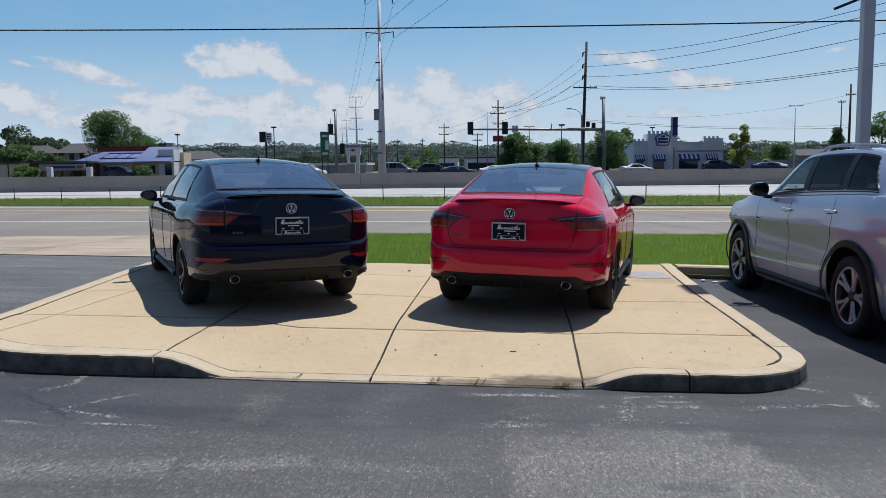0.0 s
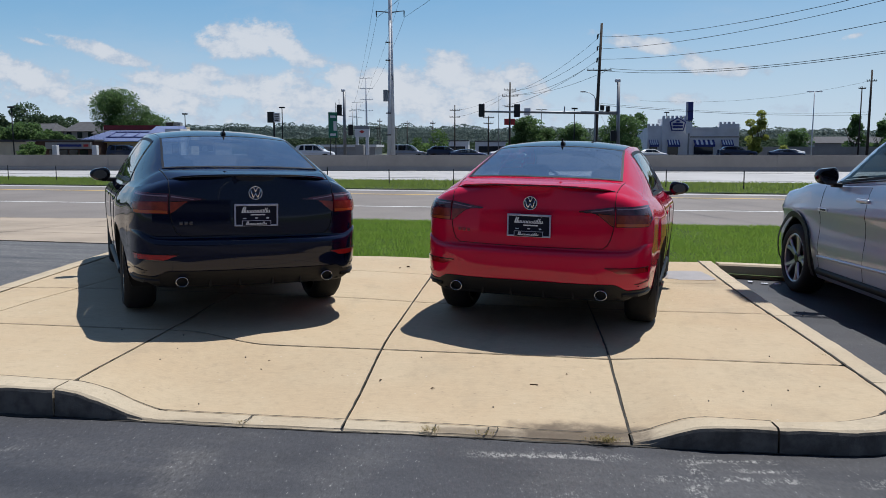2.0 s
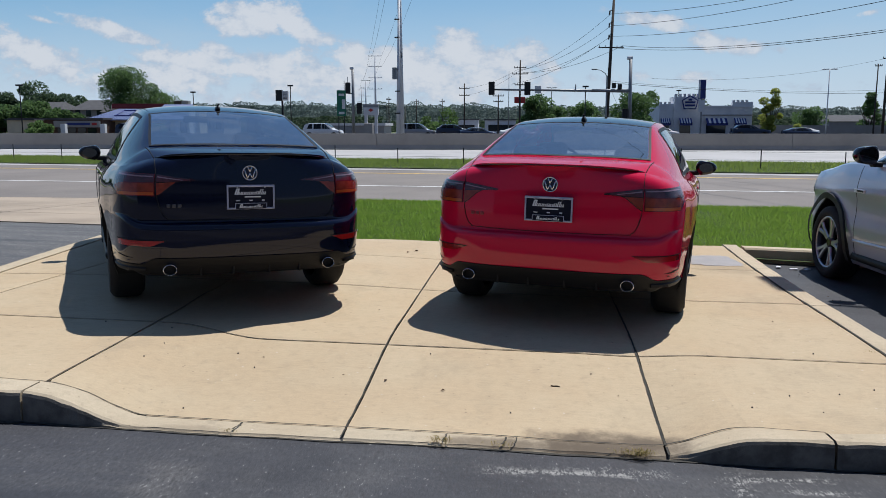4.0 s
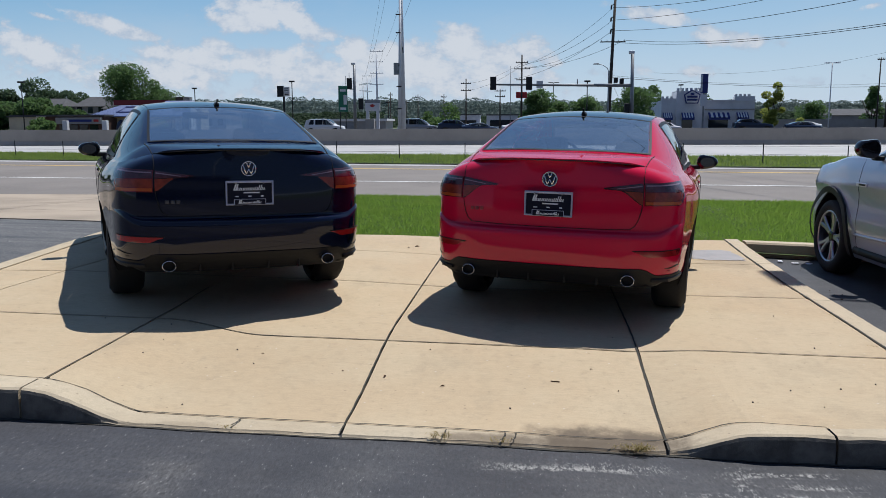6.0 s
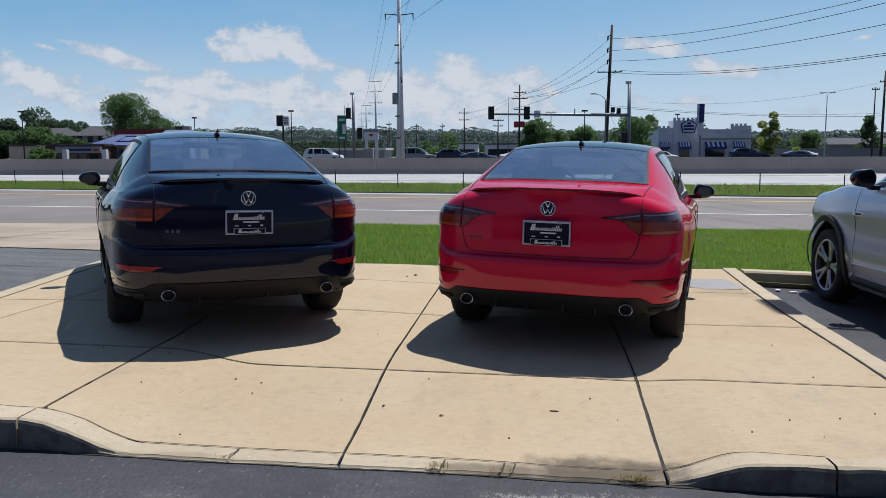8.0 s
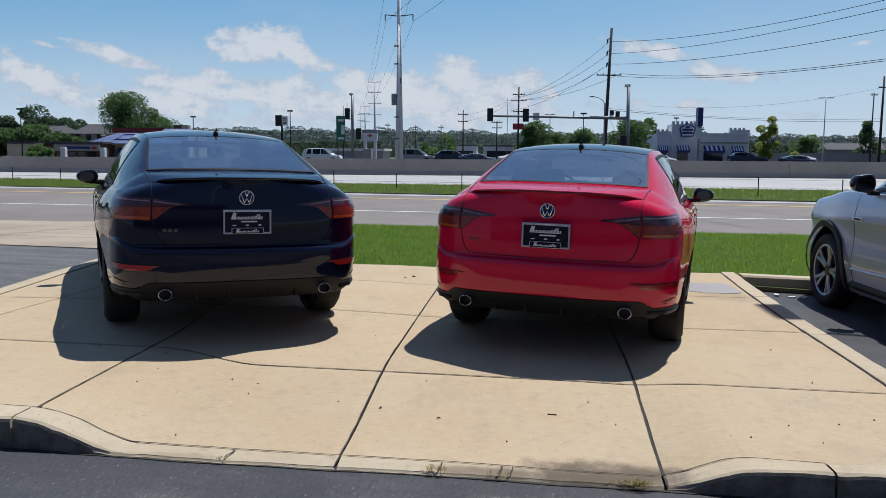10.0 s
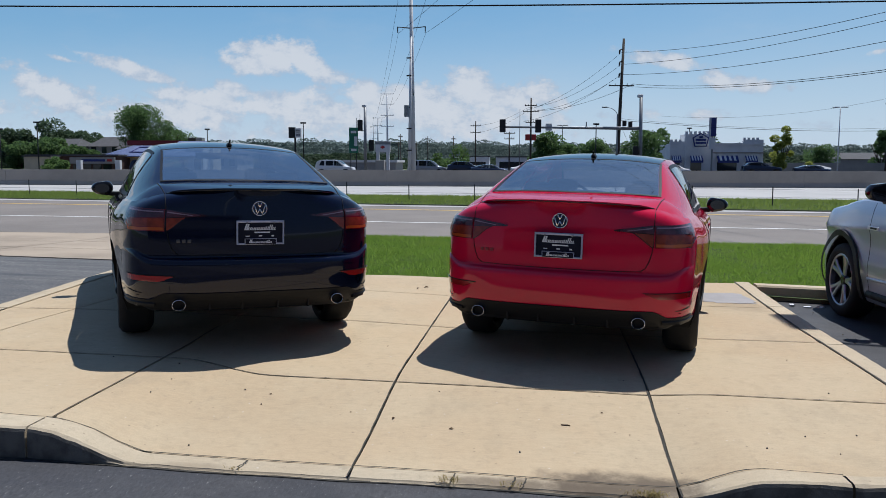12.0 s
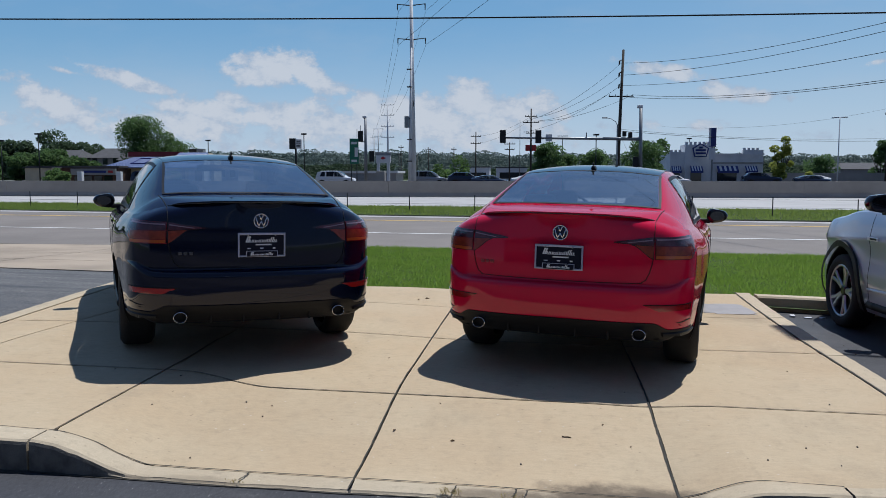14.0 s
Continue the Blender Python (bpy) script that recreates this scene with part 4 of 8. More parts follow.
VERGE_Z = lambda x, y: gz(x, y) + 0.04 - 0.06 * smooth01(R_NEAR(x) - 0.5, R_NEAR(x), y)
VERGE_0 = lambda x: 15.74 + 0.13 * max(min(x, 3), -4) if x < 3 else 16.18
blades("verge_grass", 260000, -4.45, 10.0, VERGE_0, lambda x: R_NEAR(x) - 0.05, VERGE_Z, 0.035, 0.085, 0.0042, M["grass"], "bright green mown grass verge", 11)
blades("verge_grass", 30000, 10.0, 40.0, VERGE_0, lambda x: R_NEAR(x) - 0.05, VERGE_Z, 0.06, 0.12, 0.012, M["grass"], "bright green mown grass verge", 12)
blades("median_grass", 150000, -62, 46, lambda x: R_FAR(x) + 0.1, lambda x: H_NEAR(x) - 0.6, lambda x, y: 0.02, 0.04, 0.13, 0.012, M["grass_rough"], "rough yellowish green grass in the median", 13)

# ---- cars ----
from mathutils.bvhtree import BVHTree


def build_car(name, P, paint_m, label, group, m, res=1.0, detail=True):
    """A car in its own frame: x right, y forward from the rear bumper, z up from the ground."""
    car = thing(name, label, "car", group)
    L, D, DF = P["length"], P["D"], P["DF"]
    wz, y0f, y1f, wy = curve1(*P["wz"]), curve1(*P["rear"]), curve1(*P["front"]), curve1(*P["plan"])
    zt_side, zt_tail, zt_front = curve1(*P["belt"]), curve1(*P["tail_top"]), curve1(*P["front_top"])
    corner = curve1(*P["corner"])                  # how square the tail's corners are at each level
    n_hi = P["corner"][1][-1]
    zk = P["zk"]                                   # below it the levels are level, above they follow the belt
    ZL = P["levels"]
    zmax = ZL[-1]

    def z_at(lev, top):
        return lev if lev < zk else zk + (lev - zk) / (zmax - zk) * (top - zk)

    low_tail = curve1(*P["tail_bottom"])

    def n_exp_at(lev):
        return corner(lev)

    def tail(th, lev):
        """Rear end: th from -90 (left flank) to 90 (right flank)."""
        n_exp = n_exp_at(lev)
        s, c = math.sin(radians(abs(th))), math.cos(radians(th))
        z = z_at(lev, zt_tail(abs(th)))
        w = wz(lev) * wy(D)
        y0 = y0f(lev)
        z = max(z, low_tail(abs(th)) + 0.02 * (lev - ZL[0]))
        z += P.get("ledge_rise", 0.0) * smooth01(44, 72, abs(th)) * smooth01(0.56, 0.645, lev) * (1 - smooth01(0.67, 0.80, lev))
        x = w * s ** (2 / n_exp)
        y = y0 + (D - y0) * (1 - max(c, 0) ** (2 / n_exp))
        x *= 1 - P.get("taper", 0.0) * max(c, 0) ** (2 / n_exp)
        return Vector((math.copysign(x, th), y, z))

    def nose(th, lev):
        s, c = math.sin(radians(abs(th))), math.cos(radians(th))
        z = z_at(lev, zt_front(abs(th)))
        y1 = y1f(lev)
        x = wz(lev) * wy(L - DF) * s ** (2 / 2.6)
        y = y1 - (y1 - (L - DF)) * (1 - max(c, 0) ** (2 / 2.6))
        return Vector((math.copysign(x, th), y, z))

    def flank(y, lev, side):
        swell = P.get("flare", 0.0) * max(math.exp(-((y - a) / 0.50) ** 2) for a in P["axles"]) * smooth01(0.42, 0.62, lev) * (1 - smooth01(0.80, 1.02, lev))
        return Vector((side * (wz(lev) * wy(y) + swell * smooth01(D, D + 0.3, y) * (1 - smooth01(L - DF - 0.3, L - DF, y))), y, z_at(lev, zt_side(y))))

    def half_at(y, z):
        """Half width of the shell at a height, round the nose too."""
        lev = max(min(z, zmax), ZL[0])
        if y <= L - DF:
            return wz(lev) * wy(max(y, D))
        t = min((y - (L - DF)) / (y1f(lev) - (L - DF)), 0.999)
        return wz(lev) * wy(L - DF) * (1 - t ** 2.6) ** (1 / 2.6)

    R, AX = P["wheel_r"], P["axles"]
    arch = R + P.get("arch_gap", 0.045)
    hub_z = R
    body_v, body_f = [], []

    def grid(rows, skip=None):
        """Adds a grid of points; skip(centre) leaves a face out."""
        base, n = len(body_v), len(rows[0])
        for r in rows:
            body_v.extend(r)
        for j in range(len(rows) - 1):
            for i in range(n - 1):
                q = (base + j * n + i, base + j * n + i + 1, base + (j + 1) * n + i + 1, base + (j + 1) * n + i)
                c = sum((body_v[k] for k in q), Vector()) / 4
                if skip and skip(c):
                    continue
                body_f.append(q)

    nth = int((76 if detail else 44) * res)
    ths = [-90 + 180 * i / nth for i in range(nth + 1)]
    grid([[tail(t, z) for t in ths] for z in ZL])
    def in_arch(c):
        return any(math.hypot(c.y - a, c.z - hub_z) < arch for a in AX) and abs(c.x) > 0.55

    grid([[nose(t, z) for t in ths[::-1]] for z in (ZL if not P.get("clad") else sorted(ZL + [(p + q) / 2 for p, q in zip(ZL, ZL[1:])]))], in_arch)

    for side in (-1, 1):
        ny = int((L - D - DF) / 0.035 * res)
        fine = []
        for z0, z1 in zip(ZL, ZL[1:]):
            k = max(1, round((z1 - z0) / 0.035 * res))
            fine += [z0 + (z1 - z0) * i / k for i in range(k)]
        fine.append(ZL[-1])
        rows = []
        for z in fine:
            row = []
            for i in range(ny + 1):
                p = flank(D + (L - D - DF) * i / ny, z, side)
                for a in AX:                           # pull the points near an arch onto it
                    r = math.hypot(p.y - a, p.z - hub_z)
                    if abs(r - arch) < 0.026 / res and r > 0.01:
                        k = arch / r
                        p = Vector((p.x, a + (p.y - a) * k, hub_z + (p.z - hub_z) * k))
                row.append(p)
            rows.append(row)
        grid(rows, lambda c: in_arch(c) or (c.y < AX[0] and c.z < low_tail(90)))

    # upper body: rings from belt over cant rail to the centre line
    px, pz, pc = curve1(*P["rail_x"]), curve1(*P["rail_z"]), curve1(*P["centre_z"])

    def ring(y, q):
        """q: 0 belt edge, 0.08 belt top, to 0.5 cant rail, to 1 centre line (right side)."""
        zs = zt_side(y) if D <= y <= L - DF else zt_tail(90) if y < D else zt_front(90)
        w = wz(zmax) * wy(min(max(y, D), L - DF))
        b0, b1 = Vector((w, y, zs)), Vector((w - 0.025, y, zs + 0.018))
        rail, mid = Vector((px(y), y, pz(y))), pc(y)
        if q <= 0.08:
            return b0.lerp(b1, q / 0.08)
        if q <= 0.5:
            t = (q - 0.08) / 0.42
            p = b1.lerp(rail, t)
            k = P.get("tumble", 0.03) * 4 * t * (1 - t) * min(1.0, ((rail - b1).length / 0.40) ** 1.5)
            n = Vector((rail.z - b1.z, 0, b1.x - rail.x))
            return p + (n.normalized() * k if n.length > 1e-6 else Vector())
        t = min((q - 0.5) / 0.5, 1.0)
        r = P.get("crown", 2.3)
        return Vector((rail.x * (1 - t), y, rail.z + (mid - rail.z) * (1 - (1 - t) ** r)))

    QS = [0, 0.04, 0.08] + [0.08 + 0.42 * i / 8 for i in range(1, 8)] + [0.5, 0.53, 0.56, 0.6] + [0.6 + 0.4 * i / 7 for i in range(1, 8)]

    def upper(y, q, side):
        p = ring(y, q)
        return Vector((p.x * side, p.y, p.z))

    # window openings: (q range, y at q low, y at q high) -> domain tests
    W = P["windows"]

    def in_dom(d, y, q, grow=0.0):
        t = (q - d["q"][0]) / (d["q"][1] - d["q"][0])
        if t < 0 - grow or t > 1 + grow:
            return False
        t = min(max(t, 0), 1)
        a = d["r"][0] + (d["r"][1] - d["r"][0]) * t
        b = d["f"][0] + (d["f"][1] - d["f"][0]) * t
        return a < y < b

    ny = int((L - D - DF) / 0.04 * res)
    for side in (-1, 1):
        base = len(body_v)
        yrow = [D + (L - D - DF) * i / ny for i in range(ny + 1)]
        for y in yrow:
            body_v.extend(upper(y, q, side) for q in QS)
        n = len(QS)
        for j in range(ny):
            for i in range(n - 1):
                yc, qc = (yrow[j] + yrow[j + 1]) / 2, (QS[i] + QS[i + 1]) / 2
                if any(in_dom(d, yc, qc, -0.02) for d in W):
                    continue
                body_f.append((base + j * n + i, base + j * n + i + 1, base + (j + 1) * n + i + 1, base + (j + 1) * n + i))
        # deck behind and bonnet before: from the ring to the end's top edge
        for y, end in ((D, tail), (L - DF, nose)):
            rows = []
            nr = 10
            for k in range(nr + 1):
                t = k / nr
                row = []
                for q in QS:
                    a = upper(y, q, side)
                    th = 90.0 if q == 0 else math.degrees(math.asin(min(1, (abs(a.x) / (wz(zmax) * wy(y))) ** (n_hi / 2))))
                    e = end(th * side, zmax)
                    p = a.lerp(e, t)
                    p.z = a.z + (e.z - a.z) * t ** P.get("deck_pow", 1.6) if end is tail else a.z + (e.z - a.z) * t ** 1.5
                    row.append(p)
                rows.append(row)
            grid(rows)

    # underside, closing the shell between the wheels
    zf = ZL[0] + 0.03
    wf = wz(ZL[0]) - 0.02
    stations = [(0.14, wf * 0.8), (AX[0] - arch - 0.02, wf), (AX[0] - arch, 0.62), (AX[0] + arch, 0.62), (AX[0] + arch + 0.02, wf), (AX[1] - arch - 0.02, wf), (AX[1] - arch, 0.62), (AX[1] + arch, 0.62), (AX[1] + arch + 0.02, wf * 0.9), (L - 0.25, wf * 0.7)]
    v = [Vector((s_ * w_, y, zf + (0.085 if k < 2 else 0))) for k, (y, w_) in enumerate(stations) for s_ in (-1, 1)]
    obj("underbody", v, [(2 * k, 2 * k + 1, 2 * k + 3, 2 * k + 2) for k in range(len(stations) - 1)], M["trim"], car)
    v = [(x, y, 0.40) for y in (0.16, L - 0.5) for x in (-0.61, 0.61)]
    ya, yb = AX[0] + arch + 0.01, AX[1] - arch - 0.01
    wc = wz(0.4) - 0.02
    v += [(x, y, 0.41) for y in (ya, yb) for x in (-wc, wc)] + [(x, y, 0.41) for y in (0.2, AX[0] - arch - 0.01) for x in (-wc * 0.9, wc * 0.9)]
    obj("cabin_floor", v, [(0, 1, 3, 2), (4, 5, 7, 6), (8, 9, 11, 10)], M["interior"], car)
    for a in AX:                                       # inner walls and roofs of the wheel houses
        for side in (-1, 1):
            v = []
            for k in range(13):
                w = math.pi * k / 12
                y, z = a + math.cos(w) * arch * 1.02, hub_z + math.sin(w) * arch * 1.02
                v += [Vector((0.62 * side, y, zf)), Vector((0.62 * side, y, z)), Vector((side * (wz(0.6) - 0.05), y, z))]
            obj("wheel_house", v, [(3 * k + i, 3 * k + i + 1, 3 * k + i + 4, 3 * k + i + 3) for k in range(12) for i in range(2)], M["trim"], car)
    bo = obj("body", body_v, body_f, paint_m, car, smooth=True)
    bm = bmesh.new()
    bm.from_mesh(bo.data)
    bmesh.ops.remove_doubles(bm, verts=bm.verts, dist=0.0006)
    bmesh.ops.dissolve_degenerate(bm, edges=bm.edges, dist=0.0005)
    bmesh.ops.recalc_face_normals(bm, faces=bm.faces)
    for e in bm.edges:
        if len(e.link_faces) == 2 and e.calc_face_angle(0.0) > 0.62:
            e.smooth = False
    shell = BVHTree.FromBMesh(bm)
    bm.to_mesh(bo.data)
    bm.free()
    bo.data.polygons.foreach_set("use_smooth", [True] * len(bo.data.polygons))

    def drop(x, y, lift=0.0):
        """The point of the shell under (x, y), seen from above."""
        hit, n, _, _ = shell.ray_cast(Vector((x, y, 3.0)), Vector((0, 0, -1)))
        return hit + n.normalized() * (lift if n.z > 0 else -lift) if hit else Vector((x, y, zmax))

    # glass, standing just proud of the shell, with a black border
    def surf(y, q, side, lift):
        e = 0.004
        p = upper(y, q, side)
        n = (upper(y + e, q, side) - p).cross(upper(y, q + e, side) - p)
        n = n.normalized() if n.length > 1e-9 else Vector((0, 0, 1))
        c = Vector((0, y, 0.9))
        if n.dot(p - c) < 0:
            n = -n
        return p + n * lift

    def pane(d, side, lift, inset, nu=14, nv=10):
        verts, faces = [], []
        for j in range(nv + 1):
            t = inset + (1 - 2 * inset) * j / nv
            if d.get("wide"):
                t = inset + (1 - inset) * j / nv
            q = d["q"][0] + (d["q"][1] - d["q"][0]) * t
            a = d["r"][0] + (d["r"][1] - d["r"][0]) * t
            c = d["f"][0] + (d["f"][1] - d["f"][0]) * t
            k = inset * d.get("endk", 1.0)
            for i in range(nu + 1):
                verts.append(surf(a + (c - a) * (k + (1 - 2 * k) * i / nu), q, side, lift))
        for j in range(nv):
            for i in range(nu):
                faces.append((j * (nu + 1) + i, j * (nu + 1) + i + 1, (j + 1) * (nu + 1) + i + 1, (j + 1) * (nu + 1) + i))
        return verts, faces

    def border(d, side):
        """The dark frame between the pane's rim and the clear part."""
        nu, nv, s = 14, 10, d.get("band", 0.09)
        o, _ = pane(d, side, 0.004, -0.01, nu, nv)
        i_, _ = pane(d, side, 0.0045, s, nu, nv)
        loop = [k for k in range(nu + 1)] + [j * (nu + 1) + nu for j in range(1, nv + 1)] + [nv * (nu + 1) + k for k in range(nu - 1, -1, -1)] + [j * (nu + 1) for j in range(nv - 1, 0, -1)]
        if d.get("wide"):                              # open at the centre line
            loop = [nv * (nu + 1) + 0] + [j * (nu + 1) for j in range(nv - 1, -1, -1)] + list(range(1, nu + 1)) + [j * (nu + 1) + nu for j in range(1, nv + 1)]
        m_ = len(loop)
        v = [o[k] for k in loop] + [i_[k] for k in loop]
        f = [(k, k + 1, m_ + k + 1, m_ + k) for k in range(m_ - 1)]
        if not d.get("wide"):
            f.append((m_ - 1, 0, m_, 2 * m_ - 1))
        return v, f

    for d in W:
        if d.get("wide"):
            v, f, bv, bf = [], [], [], []
            for side in (-1, 1):
                a, c = pane(d, side, 0.003, 0.0)
                f += [tuple(k + len(v) for k in q) for q in c]
                v += a
                a, c = border(d, side)
                bf += [tuple(k + len(bv) for k in q) for q in c]
                bv += a
            g = obj(d["name"], v, f, d["mat"], car, smooth=True)
            obj("window_seal", bv, bf, M["trim"], g, smooth=True)
        else:
            for side in (-1, 1):
                v, f = pane(d, side, 0.003, 0.0)
                g = obj(d["name"], v, f, d["mat"], car, smooth=True)
                v, f = border(d, side)
                obj("window_seal", v, f, M["trim"], g, smooth=True)

    # wheels
    tw = P["tyre_w"]
    for ai, a in enumerate(AX):
        for side in (-1, 1):
            wheel_at(car, Vector((side * (P["track"] / 2), a, R)), R, P["rim_r"], tw, side, P["rim_mat"], P.get("spokes", 5), detail)
    # arch liners
    for a in AX:
        for side in (-1, 1):
            v, f = [], []
            n = 18
            for k in range(n + 1):
                w = math.pi * (k / n) * 1.16 - 0.25
                y, z = a + math.cos(w) * (arch + 0.004), hub_z + math.sin(w) * (arch + 0.004)
                xo = half_at(y, z) + 0.006
                for x, rr in ((xo, 1.0), (xo, 0.955), (xo - 0.32, 0.955)):
                    v.append(Vector((side * x, a + (y - a) * rr, hub_z + (z - hub_z) * rr)))
            for k in range(n):
                for i in range(2):
                    f.append((k * 3 + i, k * 3 + i + 1, k * 3 + i + 4, k * 3 + i + 3))
            fix_normals(obj("wheel_arch", v, f, M["trim"], car))
            if P.get("clad"):
                v, f = [], []
                for k in range(n + 1):
                    w = math.pi * (k / n) * 1.16 - 0.25
                    for rr, o in ((0.97, 0.020), (1.095, 0.018), (1.11, 0.0)):
                        y, z = a + math.cos(w) * arch * rr, hub_z + math.sin(w) * arch * rr
                        v.append(Vector((side * (half_at(y, z) + o + P.get("flare", 0.0) * 0.8), y, z)))
                for k in range(n):
                    for i in range(2):
                        f.append((k * 3 + i, k * 3 + i + 1, k * 3 + i + 4, k * 3 + i + 3))
                fix_normals(obj("arch_cladding", v, f, M["trim"], car))

    # cabin
    cab = P.get("cabin")
    if cab:
        for sx in cab["front_x"]:
            seat = part("front_seat", box_bm(sx - 0.25, cab["front_y"] - 0.07, 0.45, sx + 0.25, cab["front_y"] + 0.07, cab["top"] - 0.22, 0.05), M["interior"], car)
            part("headrest", box_bm(sx - 0.13, cab["front_y"] - 0.06, cab["top"] - 0.19, sx + 0.13, cab["front_y"] + 0.05, cab["top"], 0.045), M["interior"], seat)
        bench = part("rear_seat", box_bm(-0.62, cab["rear_y"] - 0.1, 0.4, 0.62, cab["rear_y"] + 0.08, cab["rear_top"] - 0.16, 0.05), M["interior"], car)
        for sx in (-0.40, 0.0, 0.40):
            part("headrest", box_bm(sx - 0.13, cab["rear_y"] - 0.05, cab["rear_top"] - 0.15, sx + 0.13, cab["rear_y"] + 0.05, cab["rear_top"] - (0.05 if sx == 0 else 0), 0.04), M["interior"], bench)
        part("parcel_shelf", box_bm(-0.6, D + 0.12, zt_side(D) + 0.03, 0.6, cab["rear_y"], zt_side(D) + 0.05), M["interior"], car)
        part("dashboard", box_bm(-0.68, L - DF - 0.95, 0.6, 0.68, L - DF - 0.5, zt_side(L - DF - 0.8) - 0.02, 0.05), M["interior"], car)

    car.matrix_world = m
    return car, dict(P=P, zk=zk, zmax=zmax, zt_tail=zt_tail, y0f=y0f, n_at=n_exp_at, tail=tail, flank=flank, upper=upper, surf=surf, nose=nose, drop=drop, wz=wz, wy=wy)


WHEELS = {}


def wheel_at(car, at, R, rim, tw, side, rim_mat, spokes, detail):
    """Tyre, rim with split spokes, hub cap and brake disc; the meshes are shared."""
    key = (R, rim, tw, rim_mat.name, spokes, detail)
    if key not in WHEELS:
        h = tw / 2
        prof = [(rim, -h * 0.86), (rim + 0.012, -h * 0.98), (rim + 0.05, -h * 1.06), (R - 0.035, -h * 0.99), (R - 0.008, -h * 0.84), (R, -h * 0.6), (R, h * 0.6), (R - 0.008, h * 0.84), (R - 0.035, h * 0.99), (rim + 0.05, h * 1.06), (rim + 0.012, h * 0.98), (rim, h * 0.86)]
        tv, tf = lathe_data(prof, 36, "x")
        rv, rf = lathe_data([(rim + 0.006, h * 0.90), (rim - 0.006, h * 0.93), (rim - 0.018, h * 0.88), (rim - 0.024, h * 0.5), (rim - 0.02, -h * 0.8)], 36, "x")

        def add(v, f):
            b = len(rv)
            rv.extend(v)
            rf.extend(tuple(k + b for k in q) for q in f)

        for s in range(spokes):
            w0 = 2 * math.pi * s / spokes
            for dw in (-0.16, 0.16):
                ca = [(0.055, w0 + dw * 0.5), (rim * 0.6, w0 + dw * 0.8), (rim - 0.012, w0 + dw * 1.25)]
                v, f = [], []
                for k, (r, w) in enumerate(ca):
                    wd = (0.026, 0.021, 0.026)[k]
                    dx = (0.62, 0.70, 0.80)[k] * h
                    t = Vector((0, -math.sin(w), math.cos(w)))
                    c = Vector((dx, r * math.cos(w), r * math.sin(w)))
                    v += [c - t * wd, c - t * wd * 0.55 + Vector((0.012, 0, 0)), c + t * wd * 0.55 + Vector((0.012, 0, 0)), c + t * wd, c + t * wd * 0.7 - Vector((0.03, 0, 0)), c - t * wd * 0.7 - Vector((0.03, 0, 0))]
                for k in range(2):
                    for i in range(6):
                        f.append((k * 6 + i, k * 6 + (i + 1) % 6, (k + 1) * 6 + (i + 1) % 6, (k + 1) * 6 + i))
                add(v, f)
        hv, hf = lathe_data([(0.001, h * 0.76), (0.04, h * 0.76), (0.062, h * 0.68), (0.075, h * 0.5), (0.075, 0)], 18, "x")
        dv, df = lathe_data([(0.001, -0.02), (rim * 0.95, -0.02), (rim * 0.95, -0.045), (0.001, -0.045)], 24, "x")
        data = []
        for nm, v, f, mm in (("tyre", tv, tf, M["rubber"]), ("rim", rv, rf, rim_mat), ("hub_cap", hv, hf, M["dark_alloy"]), ("brake_disc", dv, df, M["dark_metal"])):
            o = fix_normals(obj(nm, v, f, mm, smooth=nm == "tyre"))
            data.append((nm, o.data))
            bpy.data.objects.remove(o)
        WHEELS[key] = data
    data = WHEELS[key]
    wheel = new("wheel", data[0][1])
    wheel.name = "wheel"
    wheel.parent = car
    wheel.matrix_local = Matrix.Translation(at) @ (Matrix.Identity(4) if side > 0 else Matrix.Rotation(math.pi, 4, "Z"))
    for nm, me in data[1:]:
        o = new(nm, me)
        o.parent = wheel
    return wheel


def car_pose(x, y, heading, h=0.15):
    """Stands a car, tail centre at (x, y), on the sloping lot; heading in degrees to the left."""
    return Matrix.Translation((x, y, h - FALL * (x - 0.3))) @ Matrix.Rotation(math.atan(FALL), 4, "Y") @ Matrix.Rotation(radians(heading), 4, "Z")


